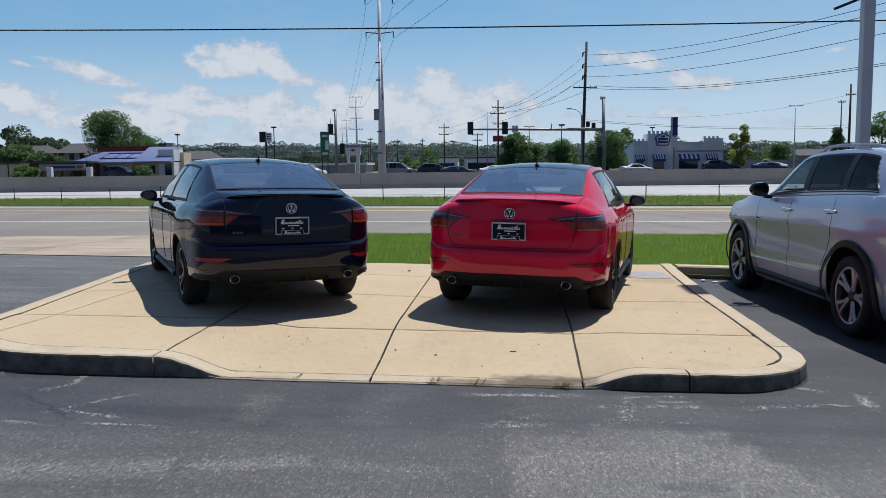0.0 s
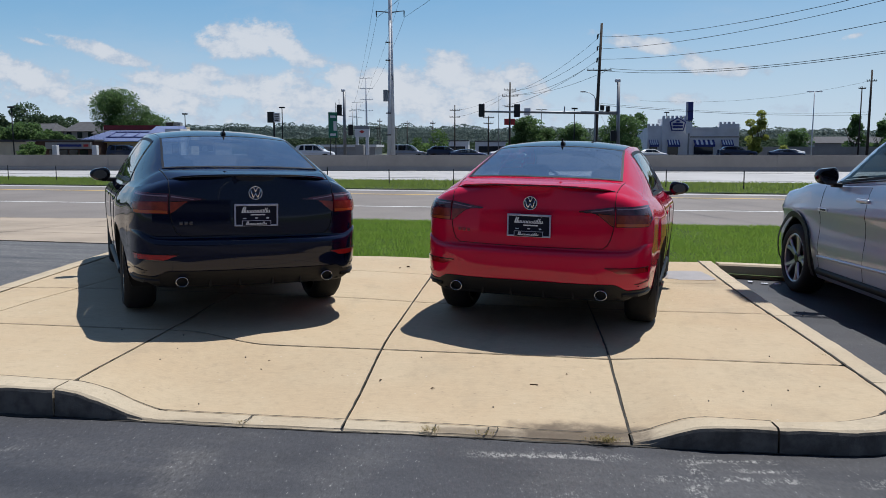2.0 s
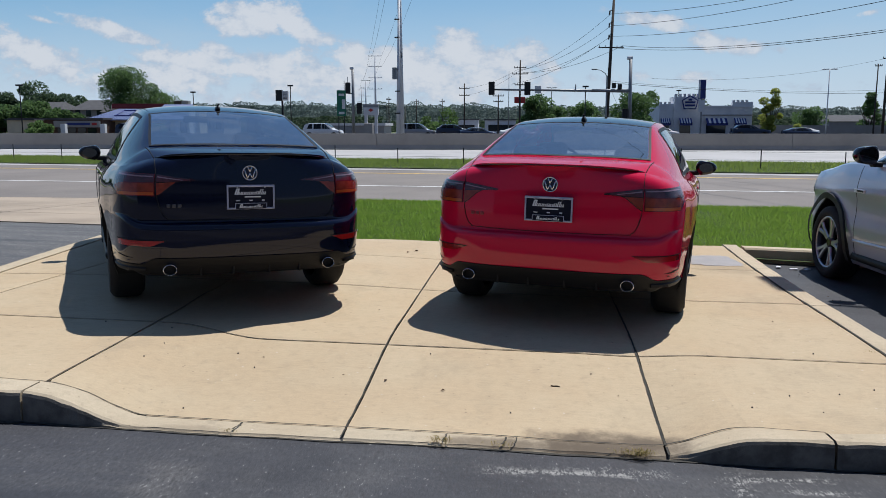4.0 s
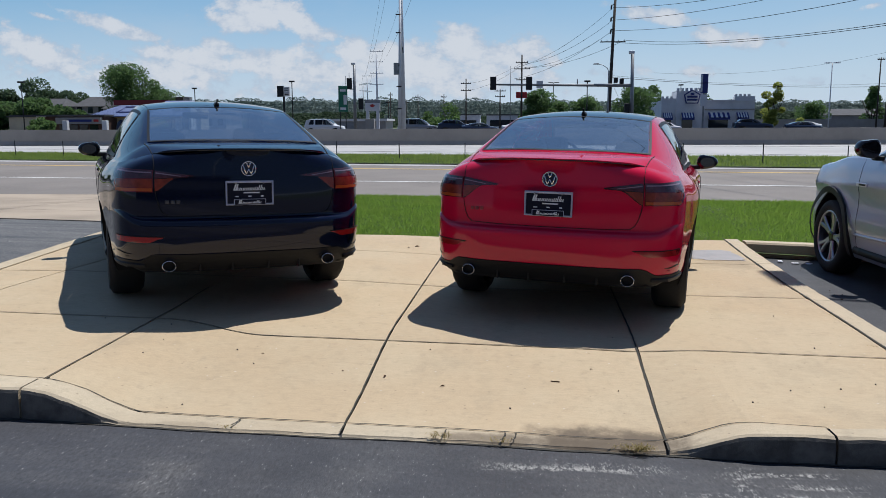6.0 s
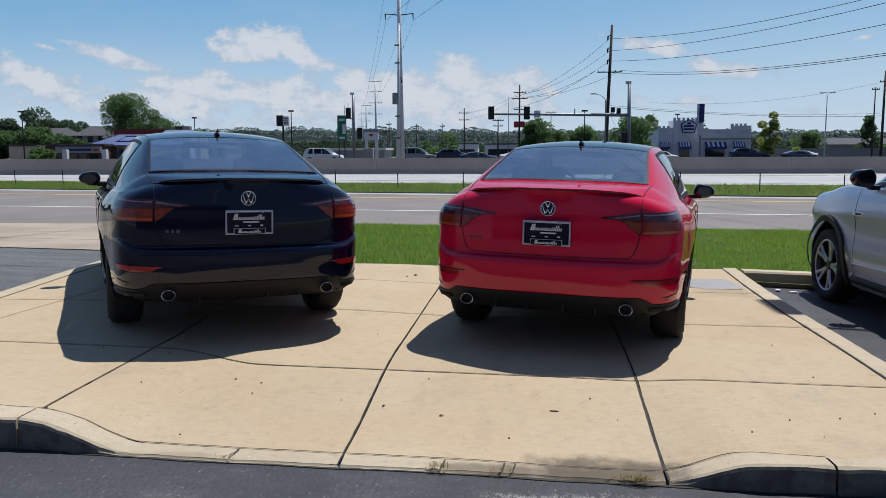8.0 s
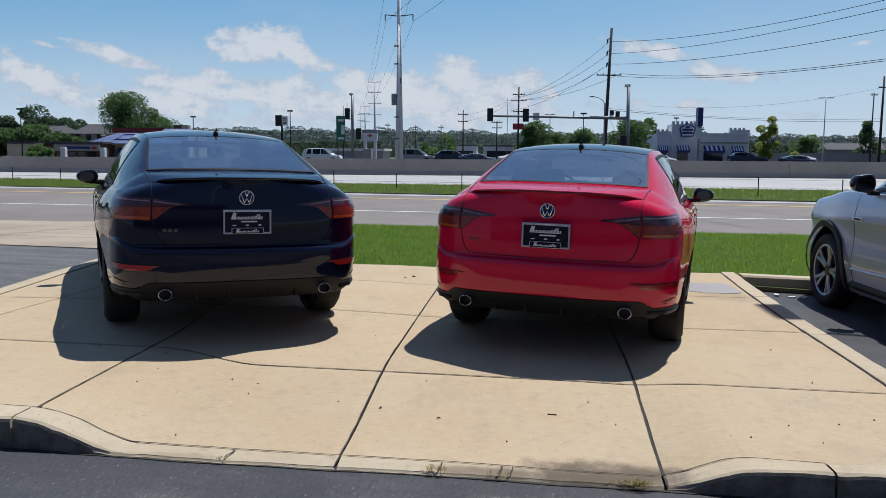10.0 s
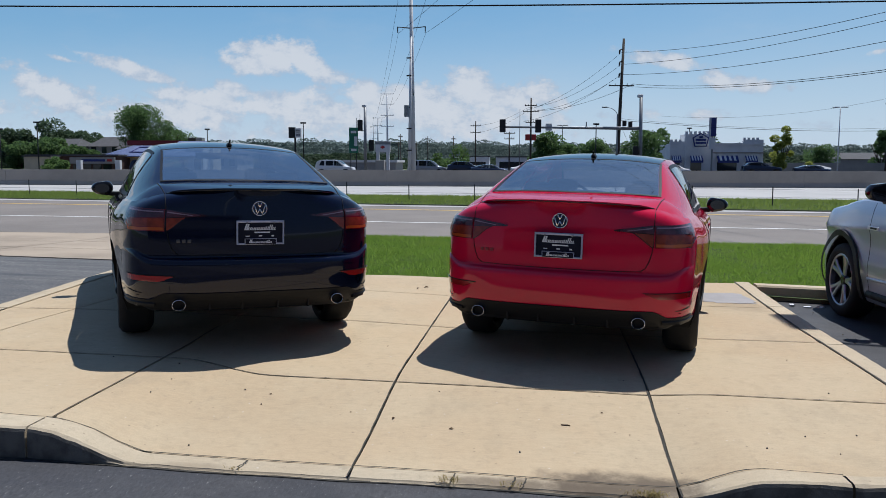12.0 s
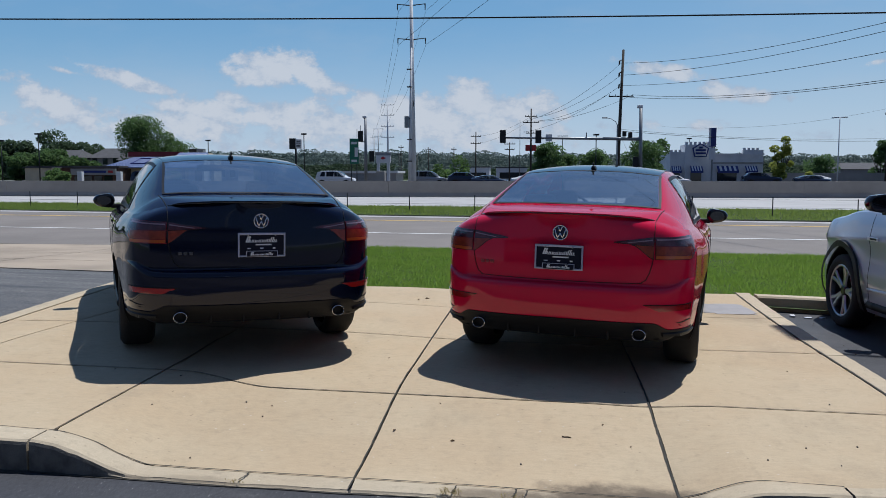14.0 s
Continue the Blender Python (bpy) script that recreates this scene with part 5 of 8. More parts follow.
SEDAN = dict(
    length=4.70, D=0.52, DF=0.62, corner=([0.2, 0.86, 0.94, 0.97, 0.985, 1.0], [3.6, 3.6, 3.4, 2.9, 2.4, 1.95]), taper=0.055, zk=0.70,
    wz=([0.20, 0.28, 0.40, 0.50, 0.62, 0.72, 0.82, 0.88, 0.90, 0.94, 1.0], [0.83, 0.862, 0.884, 0.892, 0.898, 0.900, 0.899, 0.896, 0.890, 0.874, 0.832]),
    plan=([0.52, 0.8, 1.1, 2.0, 3.2, 4.08], [0.955, 0.982, 1.0, 1.0, 1.0, 0.965]),
    rear=([0.20, 0.30, 0.38, 0.44, 0.50, 0.58, 0.615, 0.625, 0.633, 0.640, 0.646, 0.651, 0.655, 0.658, 0.660, 0.666, 0.70, 0.76, 0.82, 0.88, 0.92, 0.95, 0.975, 0.99, 1.0], [0.17, 0.10, 0.045, 0.018, 0.004, 0.000, 0.000, 0.0015, 0.005, 0.010, 0.017, 0.025, 0.034, 0.043, 0.050, 0.054, 0.055, 0.058, 0.063, 0.071, 0.077, 0.081, 0.083, 0.081, 0.077]),
    tail_bottom=([0, 35, 50, 62, 90], [0.305, 0.305, 0.310, 0.345, 0.352]), flare=0.014, ledge_rise=0.048,
    front=([0.20, 0.40, 0.60, 0.80, 1.0], [4.60, 4.69, 4.70, 4.66, 4.58]),
    belt=([0.52, 1.0, 1.6, 2.6, 3.3, 4.08], [1.000, 0.988, 0.965, 0.945, 0.93, 0.86]),
    tail_top=([0, 20, 35, 48, 60, 75, 90], [1.106, 1.103, 1.093, 1.077, 1.050, 1.018, 1.000]),
    front_top=([0, 45, 90], [0.74, 0.76, 0.86]),
    levels=[0.20, 0.25, 0.30, 0.34, 0.38, 0.42, 0.46, 0.50, 0.55, 0.59, 0.615, 0.624, 0.632, 0.639, 0.645, 0.650, 0.654, 0.657, 0.660, 0.662, 0.666, 0.672, 0.69, 0.70, 0.73, 0.78, 0.82, 0.86, 0.895, 0.92, 0.94, 0.955, 0.97, 0.98, 0.99, 1.0],
    rail_x=([0.52, 0.80, 1.10, 1.36, 1.8, 2.3, 2.75, 3.1, 3.52, 4.08], [0.612, 0.592, 0.566, 0.550, 0.555, 0.56, 0.555, 0.60, 0.685, 0.68]),
    rail_z=([0.52, 0.58, 0.80, 1.10, 1.36, 1.8, 2.3, 2.75, 3.1, 3.52, 4.08], [1.126, 1.143, 1.210, 1.296, 1.360, 1.398, 1.402, 1.368, 1.235, 1.00, 0.915]),
    centre_z=([0.52, 0.58, 0.80, 1.10, 1.36, 1.8, 2.3, 2.75, 3.1, 3.52, 4.08], [1.146, 1.164, 1.238, 1.330, 1.394, 1.440, 1.445, 1.418, 1.285, 1.05, 0.955]),
    wheel_r=0.325, axles=(1.03, 3.716), track=1.51, rim_r=0.235, tyre_w=0.225, spokes=5, arch_gap=0.05,
    cabin=dict(front_x=(-0.37, 0.37), front_y=2.15, top=1.22, rear_y=1.30, rear_top=1.20),
)
SEDAN["windows"] = [
    dict(name="rear_window", q=(0.515, 1.0), r=(0.565, 0.545), f=(1.355, 1.355), mat=M["rear_glass"], wide=True, band=0.02, endk=0.9),
    dict(name="windscreen", q=(0.53, 1.0), r=(2.78, 2.78), f=(3.50, 3.50), mat=M["clear_glass"], wide=True, band=0.05),
    dict(name="rear_side_window", q=(0.10, 0.46), r=(1.02, 1.42), f=(2.18, 2.18), mat=M["side_glass"], band=0.06, endk=0.5),
    dict(name="front_side_window", q=(0.10, 0.46), r=(2.24, 2.24), f=(3.28, 2.76), mat=M["side_glass"], band=0.06, endk=0.5),
]

SUV = dict(
    length=5.04, D=0.45, DF=0.70, corner=([0.24, 0.80, 1.19], [4.0, 4.0, 3.5]), zk=0.80,
    wz=([0.24, 0.32, 0.45, 0.60, 0.78, 0.88, 0.92, 0.945, 0.98, 1.06, 1.13, 1.19], [0.89, 0.935, 0.966, 0.975, 0.962, 0.968, 0.978, 0.988, 0.985, 0.972, 0.955, 0.93]),
    plan=([0.45, 1.0, 2.2, 3.6, 4.34], [0.97, 1.0, 1.0, 1.0, 0.965]),
    rear=([0.24, 0.45, 0.7, 0.9, 1.19], [0.14, 0.02, 0.0, 0.06, 0.10]),
    tail_bottom=([0, 90], [0.24, 0.24]), flare=0.040,
    front=([0.24, 0.45, 0.7, 0.95, 1.19], [4.92, 5.02, 5.04, 5.0, 4.93]),
    belt=([0.45, 1.0, 2.06, 3.1, 3.8, 4.34], [1.345, 1.335, 1.290, 1.232, 1.222, 1.125]),
    tail_top=([0, 45, 90], [1.32, 1.325, 1.345]),
    front_top=([0, 45, 90], [1.04, 1.075, 1.125]),
    levels=[0.24, 0.32, 0.42, 0.52, 0.62, 0.72, 0.80, 0.86, 0.90, 0.93, 0.95, 0.97, 0.99, 1.01, 1.04, 1.08, 1.12, 1.16, 1.19],
    rail_x=([0.45, 0.75, 1.0, 1.6, 2.15, 2.55, 2.82, 3.07, 3.37, 3.7, 4.34], [0.80, 0.75, 0.735, 0.73, 0.73, 0.735, 0.75, 0.78, 0.82, 0.84, 0.84]),
    rail_z=([0.45, 0.75, 1.0, 1.6, 2.15, 2.55, 2.82, 3.07, 3.37, 3.7, 4.34], [1.42, 1.68, 1.745, 1.778, 1.768, 1.722, 1.62, 1.47, 1.290, 1.245, 1.155]),
    centre_z=([0.45, 0.75, 1.0, 1.6, 2.15, 2.55, 2.82, 3.07, 3.37, 3.7, 4.34], [1.46, 1.72, 1.785, 1.818, 1.808, 1.765, 1.665, 1.515, 1.335, 1.285, 1.19]),
    wheel_r=0.387, axles=(1.0, 4.03), track=1.71, rim_r=0.272, tyre_w=0.25, spokes=5, arch_gap=0.095, clad=True,
    cabin=dict(front_x=(-0.42, 0.42), front_y=2.2, top=1.53, rear_y=1.35, rear_top=1.48),
)
SUV["windows"] = [
    dict(name="rear_window", q=(0.55, 1.0), r=(0.50, 0.50), f=(0.76, 0.76), mat=M["rear_glass"], wide=True, band=0.05),
    dict(name="windscreen", q=(0.53, 1.0), r=(2.58, 2.58), f=(3.36, 3.36), mat=M["clear_glass"], wide=True, band=0.05),
    dict(name="quarter_window", q=(0.12, 0.46), r=(0.72, 0.96), f=(1.31, 1.33), mat=M["privacy_glass"], band=0.05, endk=0.4),
    dict(name="rear_side_window", q=(0.12, 0.46), r=(1.37, 1.39), f=(2.18, 2.21), mat=M["privacy_glass"], band=0.05, endk=0.4),
    dict(name="front_side_window", q=(0.12, 0.46), r=(2.26, 2.29), f=(3.33, 2.64), mat=M["suv_glass"], band=0.05, endk=0.4),
]
for spec, rim_m in ((SEDAN, M["dark_alloy"]), (SUV, M["alloy"])):
    spec["rim_mat"] = rim_m

black_car, BK = build_car("black_sedan", SEDAN, M["black_paint"], "glossy black sedan parked on the concrete pad", "sedans on the pad", car_pose(-1.401, 11.582, 29.07, 0.167))
red_car, RD = build_car("red_sedan", SEDAN, M["red_paint"], "bright red sedan with black roof on the pad", "sedans on the pad", car_pose(0.544, 11.611, -12.88, 0.142))
silver_suv, SV = build_car("silver_suv", SUV, M["silver_paint"], "silver grey sport utility vehicle parked beside the pad", "", car_pose(4.80, 11.22, 2.7, -0.035))

# ---- surroundings ----
def pole_thing(name, label, category, group=""):
    return thing(name, label, category, group)


def wire_pts(p, q, sag, n=14):
    p, q = Vector(p), Vector(q)
    return [p.lerp(q, k / n) - Vector((0, 0, 4 * sag * (k / n) * (1 - k / n))) for k in range(n + 1)]


def wire(p, q, sag, r=0.016, label="dark overhead power line", n=14):
    v, f = tube_data(wire_pts(p, q, sag, n), r, 4)
    return tagged(obj("power_line", v, f, M["wire"]), label, "power line", "power lines")


def utility_pole(x, y, top, arms, base_r=0.17, lean=(0.0, 0.0), material=None, label="weathered wooden utility pole with crossarms", group="utility poles", seg=10):
    """arms: (height, half width)."""
    t = pole_thing("utility_pole", label, "utility pole", group)
    m_ = material or M["wood"]
    part("shaft", cyl_bm((0, 0, -0.1), (lean[0], lean[1], top), base_r, base_r * 0.6, seg), m_, t, smooth=True)
    for z, hw in arms:
        cx = lean[0] * z / top
        part("crossarm", box_bm(cx - hw, -0.16, z - 0.06, cx + hw, -0.05, z + 0.06, 0.01), m_, t)
        for k in (-1, -0.5, 0.5, 1):
            part("insulator", cyl_bm((cx + hw * 0.93 * k, -0.1, z + 0.06), (cx + hw * 0.93 * k, -0.1, z + 0.24), 0.05, 0.03, 6), M["dark_metal"], t)
    t.location = (x, y, 0)
    return t


def lamp_post(x, y, h, head=0.5, double=False, material=None, label="slim parking lot lamp post with flat head", r=0.09):
    t = pole_thing("lamp_post", label, "lamp post", "lamp posts")
    part("post", cyl_bm((0, 0, -0.1), (0, 0, h), r, r * 0.7, 10), material or M["dark_metal"], t, smooth=True)
    for s in ((-1, 1) if double else (1,)):
        a, b = (0.1 * s, head * 2 * s) if double else (-head, head)
        part("lamp_head", box_bm(min(a, b), -0.2, h - 0.02, max(a, b), 0.2, h + 0.16 * (0.6 if double else 1.2), 0.03), material or M["dark_metal"], t)
    t.location = (x, y, 0)
    return t


# tall steel pole beside an older wooden one
tall = pole_thing("transmission_pole", "tall pale steel transmission pole with crossarms", "transmission pole")
part("shaft", cyl_bm((0, 0, -0.1), (-0.25, 0, 24.5), 0.34, 0.17, 14), M["grey_pole"], tall, smooth=True)
for z in (17.0, 20.85, 24.0):
    c = -0.25 * z / 24.5
    for s in (-1, 1):
        part("crossarm", cyl_bm((c, 0, z - 0.05), (c + 1.65 * s, 0, z + 0.12), 0.07, 0.045, 8), M["dark_metal"], tall)
        part("insulator", cyl_bm((c + 1.6 * s, 0, z + 0.1), (c + 1.6 * s, 0, z - 0.55), 0.07, 0.05, 8), M["dark_metal"], tall)
tall.location = (-13.0, 100, 0)
side_pole = pole_thing("service_pole", "shorter grey service pole with a transformer", "utility pole")
part("shaft", cyl_bm((0, 0, -0.1), (0.25, 0, 16.0), 0.20, 0.13, 10), M["grey_pole"], side_pole, smooth=True)
part("transformer", cyl_bm((-0.28, -0.2, 6.9), (-0.28, -0.2, 8.2), 0.28, 0.28, 14), M["steel"], side_pole, "grey can transformer")
part("bracket", box_bm(-0.3, -0.2, 7.9, 0.1, 0.0, 8.0), M["dark_metal"], side_pole)
part("fuse", cyl_bm((0.55, -0.2, 9.3), (0.45, -0.1, 10.0), 0.05, 0.04, 6), M["dark_metal"], side_pole)
for z in (3.0, 5.5, 11.5, 13.5):
    part("conduit_clip", box_bm(-0.26, -0.26, z, 0.3, 0.0, z + 0.12, 0.01), M["dark_metal"], side_pole)
side_pole.location = (-13.42, 99.7, 0)

up_a = utility_pole(10.85, 105, 16.2, [(10.75, 1.45)], 0.24, (0.5, 0), label="leaning dark wooden utility pole with one crossarm")
for k, z in enumerate((15.0, 13.6, 12.25)):
    part("bracket", cyl_bm((0.47, -0.1, z), (0.02, -0.25, z - 0.12), 0.05, 0.05, 6), M["dark_metal"], up_a)
    part("insulator", cyl_bm((0.05, -0.25, z - 0.16), (0.0, -0.28, z - 0.62), 0.11, 0.07, 8), M["dark_metal"], up_a)
utility_pole(0.65, 130, 11.4, [(9.35, 1.2), (10.25, 0.9), (7.75, 0.8)], 0.18)
utility_pole(-9.0, 150, 9.05, [(8.2, 0.9), (7.0, 0.9)], 0.15)
utility_pole(-2.8, 140, 6.75, [(6.5, 0.9), (5.6, 0.8)], 0.14)
utility_pole(51.0, 125, 12.4, [(10.85, 0.7)], 0.2)
utility_pole(50.2, 126, 10.2, [(9.9, 0.5)], 0.12)
for x, y, h in ((-22.4, 150, 6.8), (-17.5, 150, 6.4), (-12.9, 150, 6.4), (-20.2, 155, 5.6), (-26.0, 170, 6.0)):
    utility_pole(x, y, h, [(h - 0.5, 0.45)], 0.11, seg=8)
for x, y, h in ((-31.8, 190, 17.4), (-47.1, 260, 16.0), (-60.0, 320, 16.2)):
    utility_pole(x, y, h, [(h - 0.1, 1.5), (h - 2.4, 1.5), (h - 4.9, 1.5), (h - 7.4, 1.5)], 0.28, material=M["grey_pole"], label="grey steel transmission pole with four crossarms", group="transmission poles")
utility_pole(-0.9, 120, 9.1, [], 0.06, material=M["steel"], label="slim bare steel mast", group="")

# signal mast with a long arm
sig = pole_thing("traffic_signal", "grey mast arm carrying black traffic signals", "traffic signal")
part("mast", cyl_bm((0, 0, -0.1), (-0.1, 0, 8.0), 0.20, 0.15, 14), M["steel"], sig, smooth=True)
part("luminaire", box_bm(-0.45, -0.2, 7.75, 0.08, 0.2, 8.05, 0.08, 2), M["grey_pole"], sig)
part("arm", cyl_bm((0, 0, 4.85), (-13.4, 0, 5.05), 0.15, 0.08, 12), M["steel"], sig, smooth=True)
part("arm_sleeve", cyl_bm((-0.1, 0, 4.86), (-3.6, 0, 4.92), 0.17, 0.14, 12), M["steel"], sig, smooth=True)


def signal_head(x, z, parent, faces_us=False):
    h = part("signal_head", box_bm(x - 0.29, -0.3, z - 0.62, x + 0.29, -0.06, z + 0.62, 0.05), M["dark_metal"], parent)
    for k in (-1, 0, 1):
        part("lens_hood", cyl_bm((x, 0.02, z + 0.38 * k), (x, 0.22, z + 0.38 * k), 0.15, 0.16, 12), M["dark_metal"], h)
    return h


signal_head(-13.1, 5.15, sig)
signal_head(-9.7, 5.12, sig)
part("street_sign", box_bm(-9.0, -0.05, 4.68, -8.4, -0.02, 5.35, 0.02), M["sign_white"], sig, "back of a pale sign plate")
part("detector", box_bm(-5.2, -0.05, 4.98, -5.1, 0.05, 5.5, 0.01), M["steel"], sig)
for x, z in ((-1.6, 5.3), (-1.05, 5.2)):
    part("camera_box", box_bm(x - 0.18, -0.3, z - 0.2, x + 0.18, 0.1, z + 0.3, 0.04), M["dark_metal"], sig)
part("ped_head", box_bm(-0.75, -0.25, 2.2, -0.25, 0.1, 3.2, 0.04), M["dark_metal"], sig)
sig.location = (10.95, 85, 0)

sig2 = pole_thing("traffic_signal", "grey signal mast with two black signal heads", "traffic signal")
part("mast", cyl_bm((0, 0, -0.1), (0, 0, 8.1), 0.20, 0.15, 12), M["steel"], sig2, smooth=True)
part("luminaire", box_bm(-0.32, -0.2, 7.9, 0.12, 0.2, 8.2, 0.07, 2), M["grey_pole"], sig2)
signal_head(-0.55, 5.85, sig2)
signal_head(0.75, 3.6, sig2)
part("bracket", box_bm(-0.55, -0.1, 5.2, 0.05, 0.0, 5.3), M["steel"], sig2)
part("bracket", box_bm(0.0, -0.1, 3.3, 0.7, 0.0, 3.4), M["steel"], sig2)
for x in (-1.0, -0.6):
    part("antenna_rod", cyl_bm((x, 0, 5.6), (x, 0, 7.1 if x > -0.8 else 6.7), 0.03, 0.03, 6), M["steel"], sig2)
sig2.location = (-18.25, 98, 0)

# cobra-head street lamp by the leaning pole
cobra = pole_thing("street_lamp", "grey cobra-head street lamp on a curved arm", "street lamp", "lamp posts")
part("post", cyl_bm((0, 0, -0.1), (0, 0, 7.2), 0.10, 0.08, 8), M["steel"], cobra)
tube("arm", [(0, 0, 7.1), (-0.2, 0, 7.5), (-0.7, 0, 7.85), (-1.2, 0, 7.95)], 0.04, M["steel"], cobra)
part("lamp_head", box_bm(-1.75, -0.12, 7.9, -1.15, 0.12, 8.04, 0.05), M["steel"], cobra)
cobra.location = (10.4, 101, 0)
lamp_post(-65.7, 110, 6.9, 0.45)
lamp_post(-72.5, 112, 6.1, 0.4)
lamp_post(-31.7, 120, 7.2, 0.38)
lamp_post(42.3, 122, 9.2, 0.5, double=True, material=M["grey_pole"], label="tall grey lamp post with twin flat heads")
lamp_post(6.2, 150, 8.2, 0.45, double=True)
lamp_post(9.4, 118, 6.8, 0.4)
lamp_post(27.8, 150, 7.6, 0.4)
roof_lamp = lamp_post(-48.4, 126, 6.6, 0.35)

# thick white pole of the dealer's own lot light
wp = pole_thing("lot_lamp", "square white painted lot light pole with twin heads", "lamp post", "lamp posts")
part("post", box_bm(-0.08, -0.08, -0.1, 0.08, 0.08, 9.3, 0.012), M["white_pole"], wp)
part("base", cyl_bm((0, 0, -0.2), (0, 0, 0.55), 0.25, 0.25, 16), M["kerb"], wp)
for s in (-1, 1):
    part("lamp_arm", box_bm(min(0.08 * s, 0.9 * s), -0.03, 9.08, max(0.08 * s, 0.9 * s), 0.03, 9.16, 0.01), M["dark_metal"], wp)
    part("lamp_head", box_bm(1.07 * s - 0.21, -0.34, 9.02, 1.07 * s + 0.21, 0.34, 9.18, 0.03), M["dark_metal"], wp)
bm = box_bm(-0.25, -0.02, -0.02, 0.25, 0.02, 0.02, 0.005)
bmesh.ops.transform(bm, matrix=Matrix.Translation((-0.25, 0, 4.02)) @ Matrix.Rotation(radians(-21), 4, "Y"), verts=bm.verts)
part("banner_bracket", bm, M["dark_metal"], wp, "short dark bracket on the pole")
wp.location = (5.92, 16.9, gz(5.92, 16.9))

# green road sign
gs = pole_thing("road_sign", "tall green road sign on two posts", "road sign")
plate_ = part("panel", box_bm(-0.48, -0.03, 2.65, 0.48, 0.03, 5.35, 0.02), M["sign_green"], gs)
for a, b, c, d in ((-0.30, 4.75, 0.30, 5.0), (0.05, 3.4, 0.40, 4.4), (-0.30, 2.85, 0.30, 3.1)):
    part("lettering_bar", box_bm(a, -0.045, b, c, -0.034, d), M["sign_white"], plate_)
for x in (-0.3, 0.3):
    part("post", cyl_bm((x, 0.08, -0.1), (x, 0.08, 5.2), 0.05, 0.05, 8), M["dark_metal"], gs)
gs.matrix_world = pose(-18.3, 92, 0, 0, 0, 20)

# two-faced board on a black post
bs = pole_thing("pole_sign", "small pole sign with black back and white face", "sign")
part("post", cyl_bm((0, 0, -0.1), (0, 0, 5.2), 0.14, 0.14, 8), M["dark_metal"], bs)
part("cabinet", box_bm(-0.85, -0.25, 5.0, 0.0, 0.35, 6.45, 0.03), M["dark_metal"], bs)
face_ = part("face", box_bm(0.02, -0.2, 5.05, 0.85, 0.3, 6.32, 0.03), M["sign_white"], bs)
for z in (6.0, 5.75, 5.45, 5.25):
    part("lettering_bar", box_bm(0.15, -0.215, z, 0.72, -0.202, z + 0.09), M["dark_metal"], face_)
bs.location = (-31.45, 115, 0)

# low pylon sign with a red lozenge
ps = pole_thing("pylon_sign", "pale pylon sign with a dark header and red lozenge", "sign")
part("header", box_bm(-1.15, -0.2, 4.35, 1.15, 0.2, 4.8, 0.03), M["steel"], ps)
pf = part("face", box_bm(-1.1, -0.2, 3.2, 1.1, 0.2, 4.34, 0.03), M["castle"], ps)
obj("lozenge", [(-0.42, -0.22, 3.95), (0, -0.22, 3.7), (0.42, -0.22, 3.95), (0, -0.22, 4.2), (-0.42, -0.2, 3.95), (0, -0.2, 3.7), (0.42, -0.2, 3.95), (0, -0.2, 4.2)], [(0, 1, 2, 3), (0, 4, 5, 1), (1, 5, 6, 2), (2, 6, 7, 3), (3, 7, 4, 0)], M["sign_red"], pf)
for x in (-0.75, 0.75):
    part("leg", box_bm(x - 0.22, -0.15, -0.1, x + 0.22, 0.15, 3.2), M["castle"], ps)
ps.location = (-21.1, 125, 0)
cab = tagged(part("signal_cabinet", box_bm(-16.9, 97, 0, -15.9, 97.8, 1.9, 0.04), M["siding"], None), "pale metal signal control cabinet", "cabinet")
red_sign = pole_thing("shop_sign", "small red pole sign above the trees", "sign")
part("face", box_bm(-0.85, -0.1, 5.2, 0.85, 0.1, 6.15, 0.03), M["sign_red"], red_sign)
part("post", cyl_bm((0, 0.2, -0.1), (0, 0.2, 5.3), 0.1, 0.1, 8), M["dark_metal"], red_sign)
red_sign.location = (0.65, 135, 0)

# wire fence in the median
fence = thing("median_fence", "low wire fence on thin steel posts in the median", "fence")
for k in range(-22, 18):
    x = 2.66 * k - 1.72
    y = 37.6 - 0.20 * x if x > -30 else 43.6
    part("post", cyl_bm((x, y, -0.05), (x + 0.01 * math.sin(k), y, 0.70 + 0.05 * math.sin(k * 2.3)), 0.020, 0.020, 6), M["dark_metal"], fence)
for z in (0.34, 0.62):
    tube("strand", [(2.66 * k - 1.72, 37.6 - 0.20 * (2.66 * k - 1.72) if 2.66 * k - 1.72 > -30 else 43.6, z) for k in range(-22, 18)], 0.006, M["steel"], fence, seg=4)

# power lines, with the poles beside and behind the view that carry them
utility_pole(-72, 23.9, 8.6, [(8.1, 0.6)], 0.14)
utility_pole(72, 22.9, 6.8, [(6.3, 0.6)], 0.14)
utility_pole(38.8, 20, 16.2, [(10.4, 1.3)], 0.2)
utility_pole(34, -40, 25.0, [(24.0, 1.6), (20.5, 1.6)], 0.3, material=M["grey_pole"], label="tall grey transmission pole behind the lot")
wire((-72, 23.8, 8.2), (72, 22.8, 6.4), 2.6, 0.015, n=60)
A1, A2, A3 = (11.1, 104.7, 14.6), (11.1, 104.7, 13.2), (11.1, 104.7, 12.0)
wire(A1, (38.8, 20, 14.6), 2.9, 0.020, n=30)
wire(A2, (38.8, 20, 14.0), 2.45, 0.020, n=30)
wire(A3, (38.8, 20, 12.3), 2.4, 0.020, n=30)
wire((12.6, 104.8, 10.9), (38.8, 20, 10.4), 2.7, 0.020, n=30)
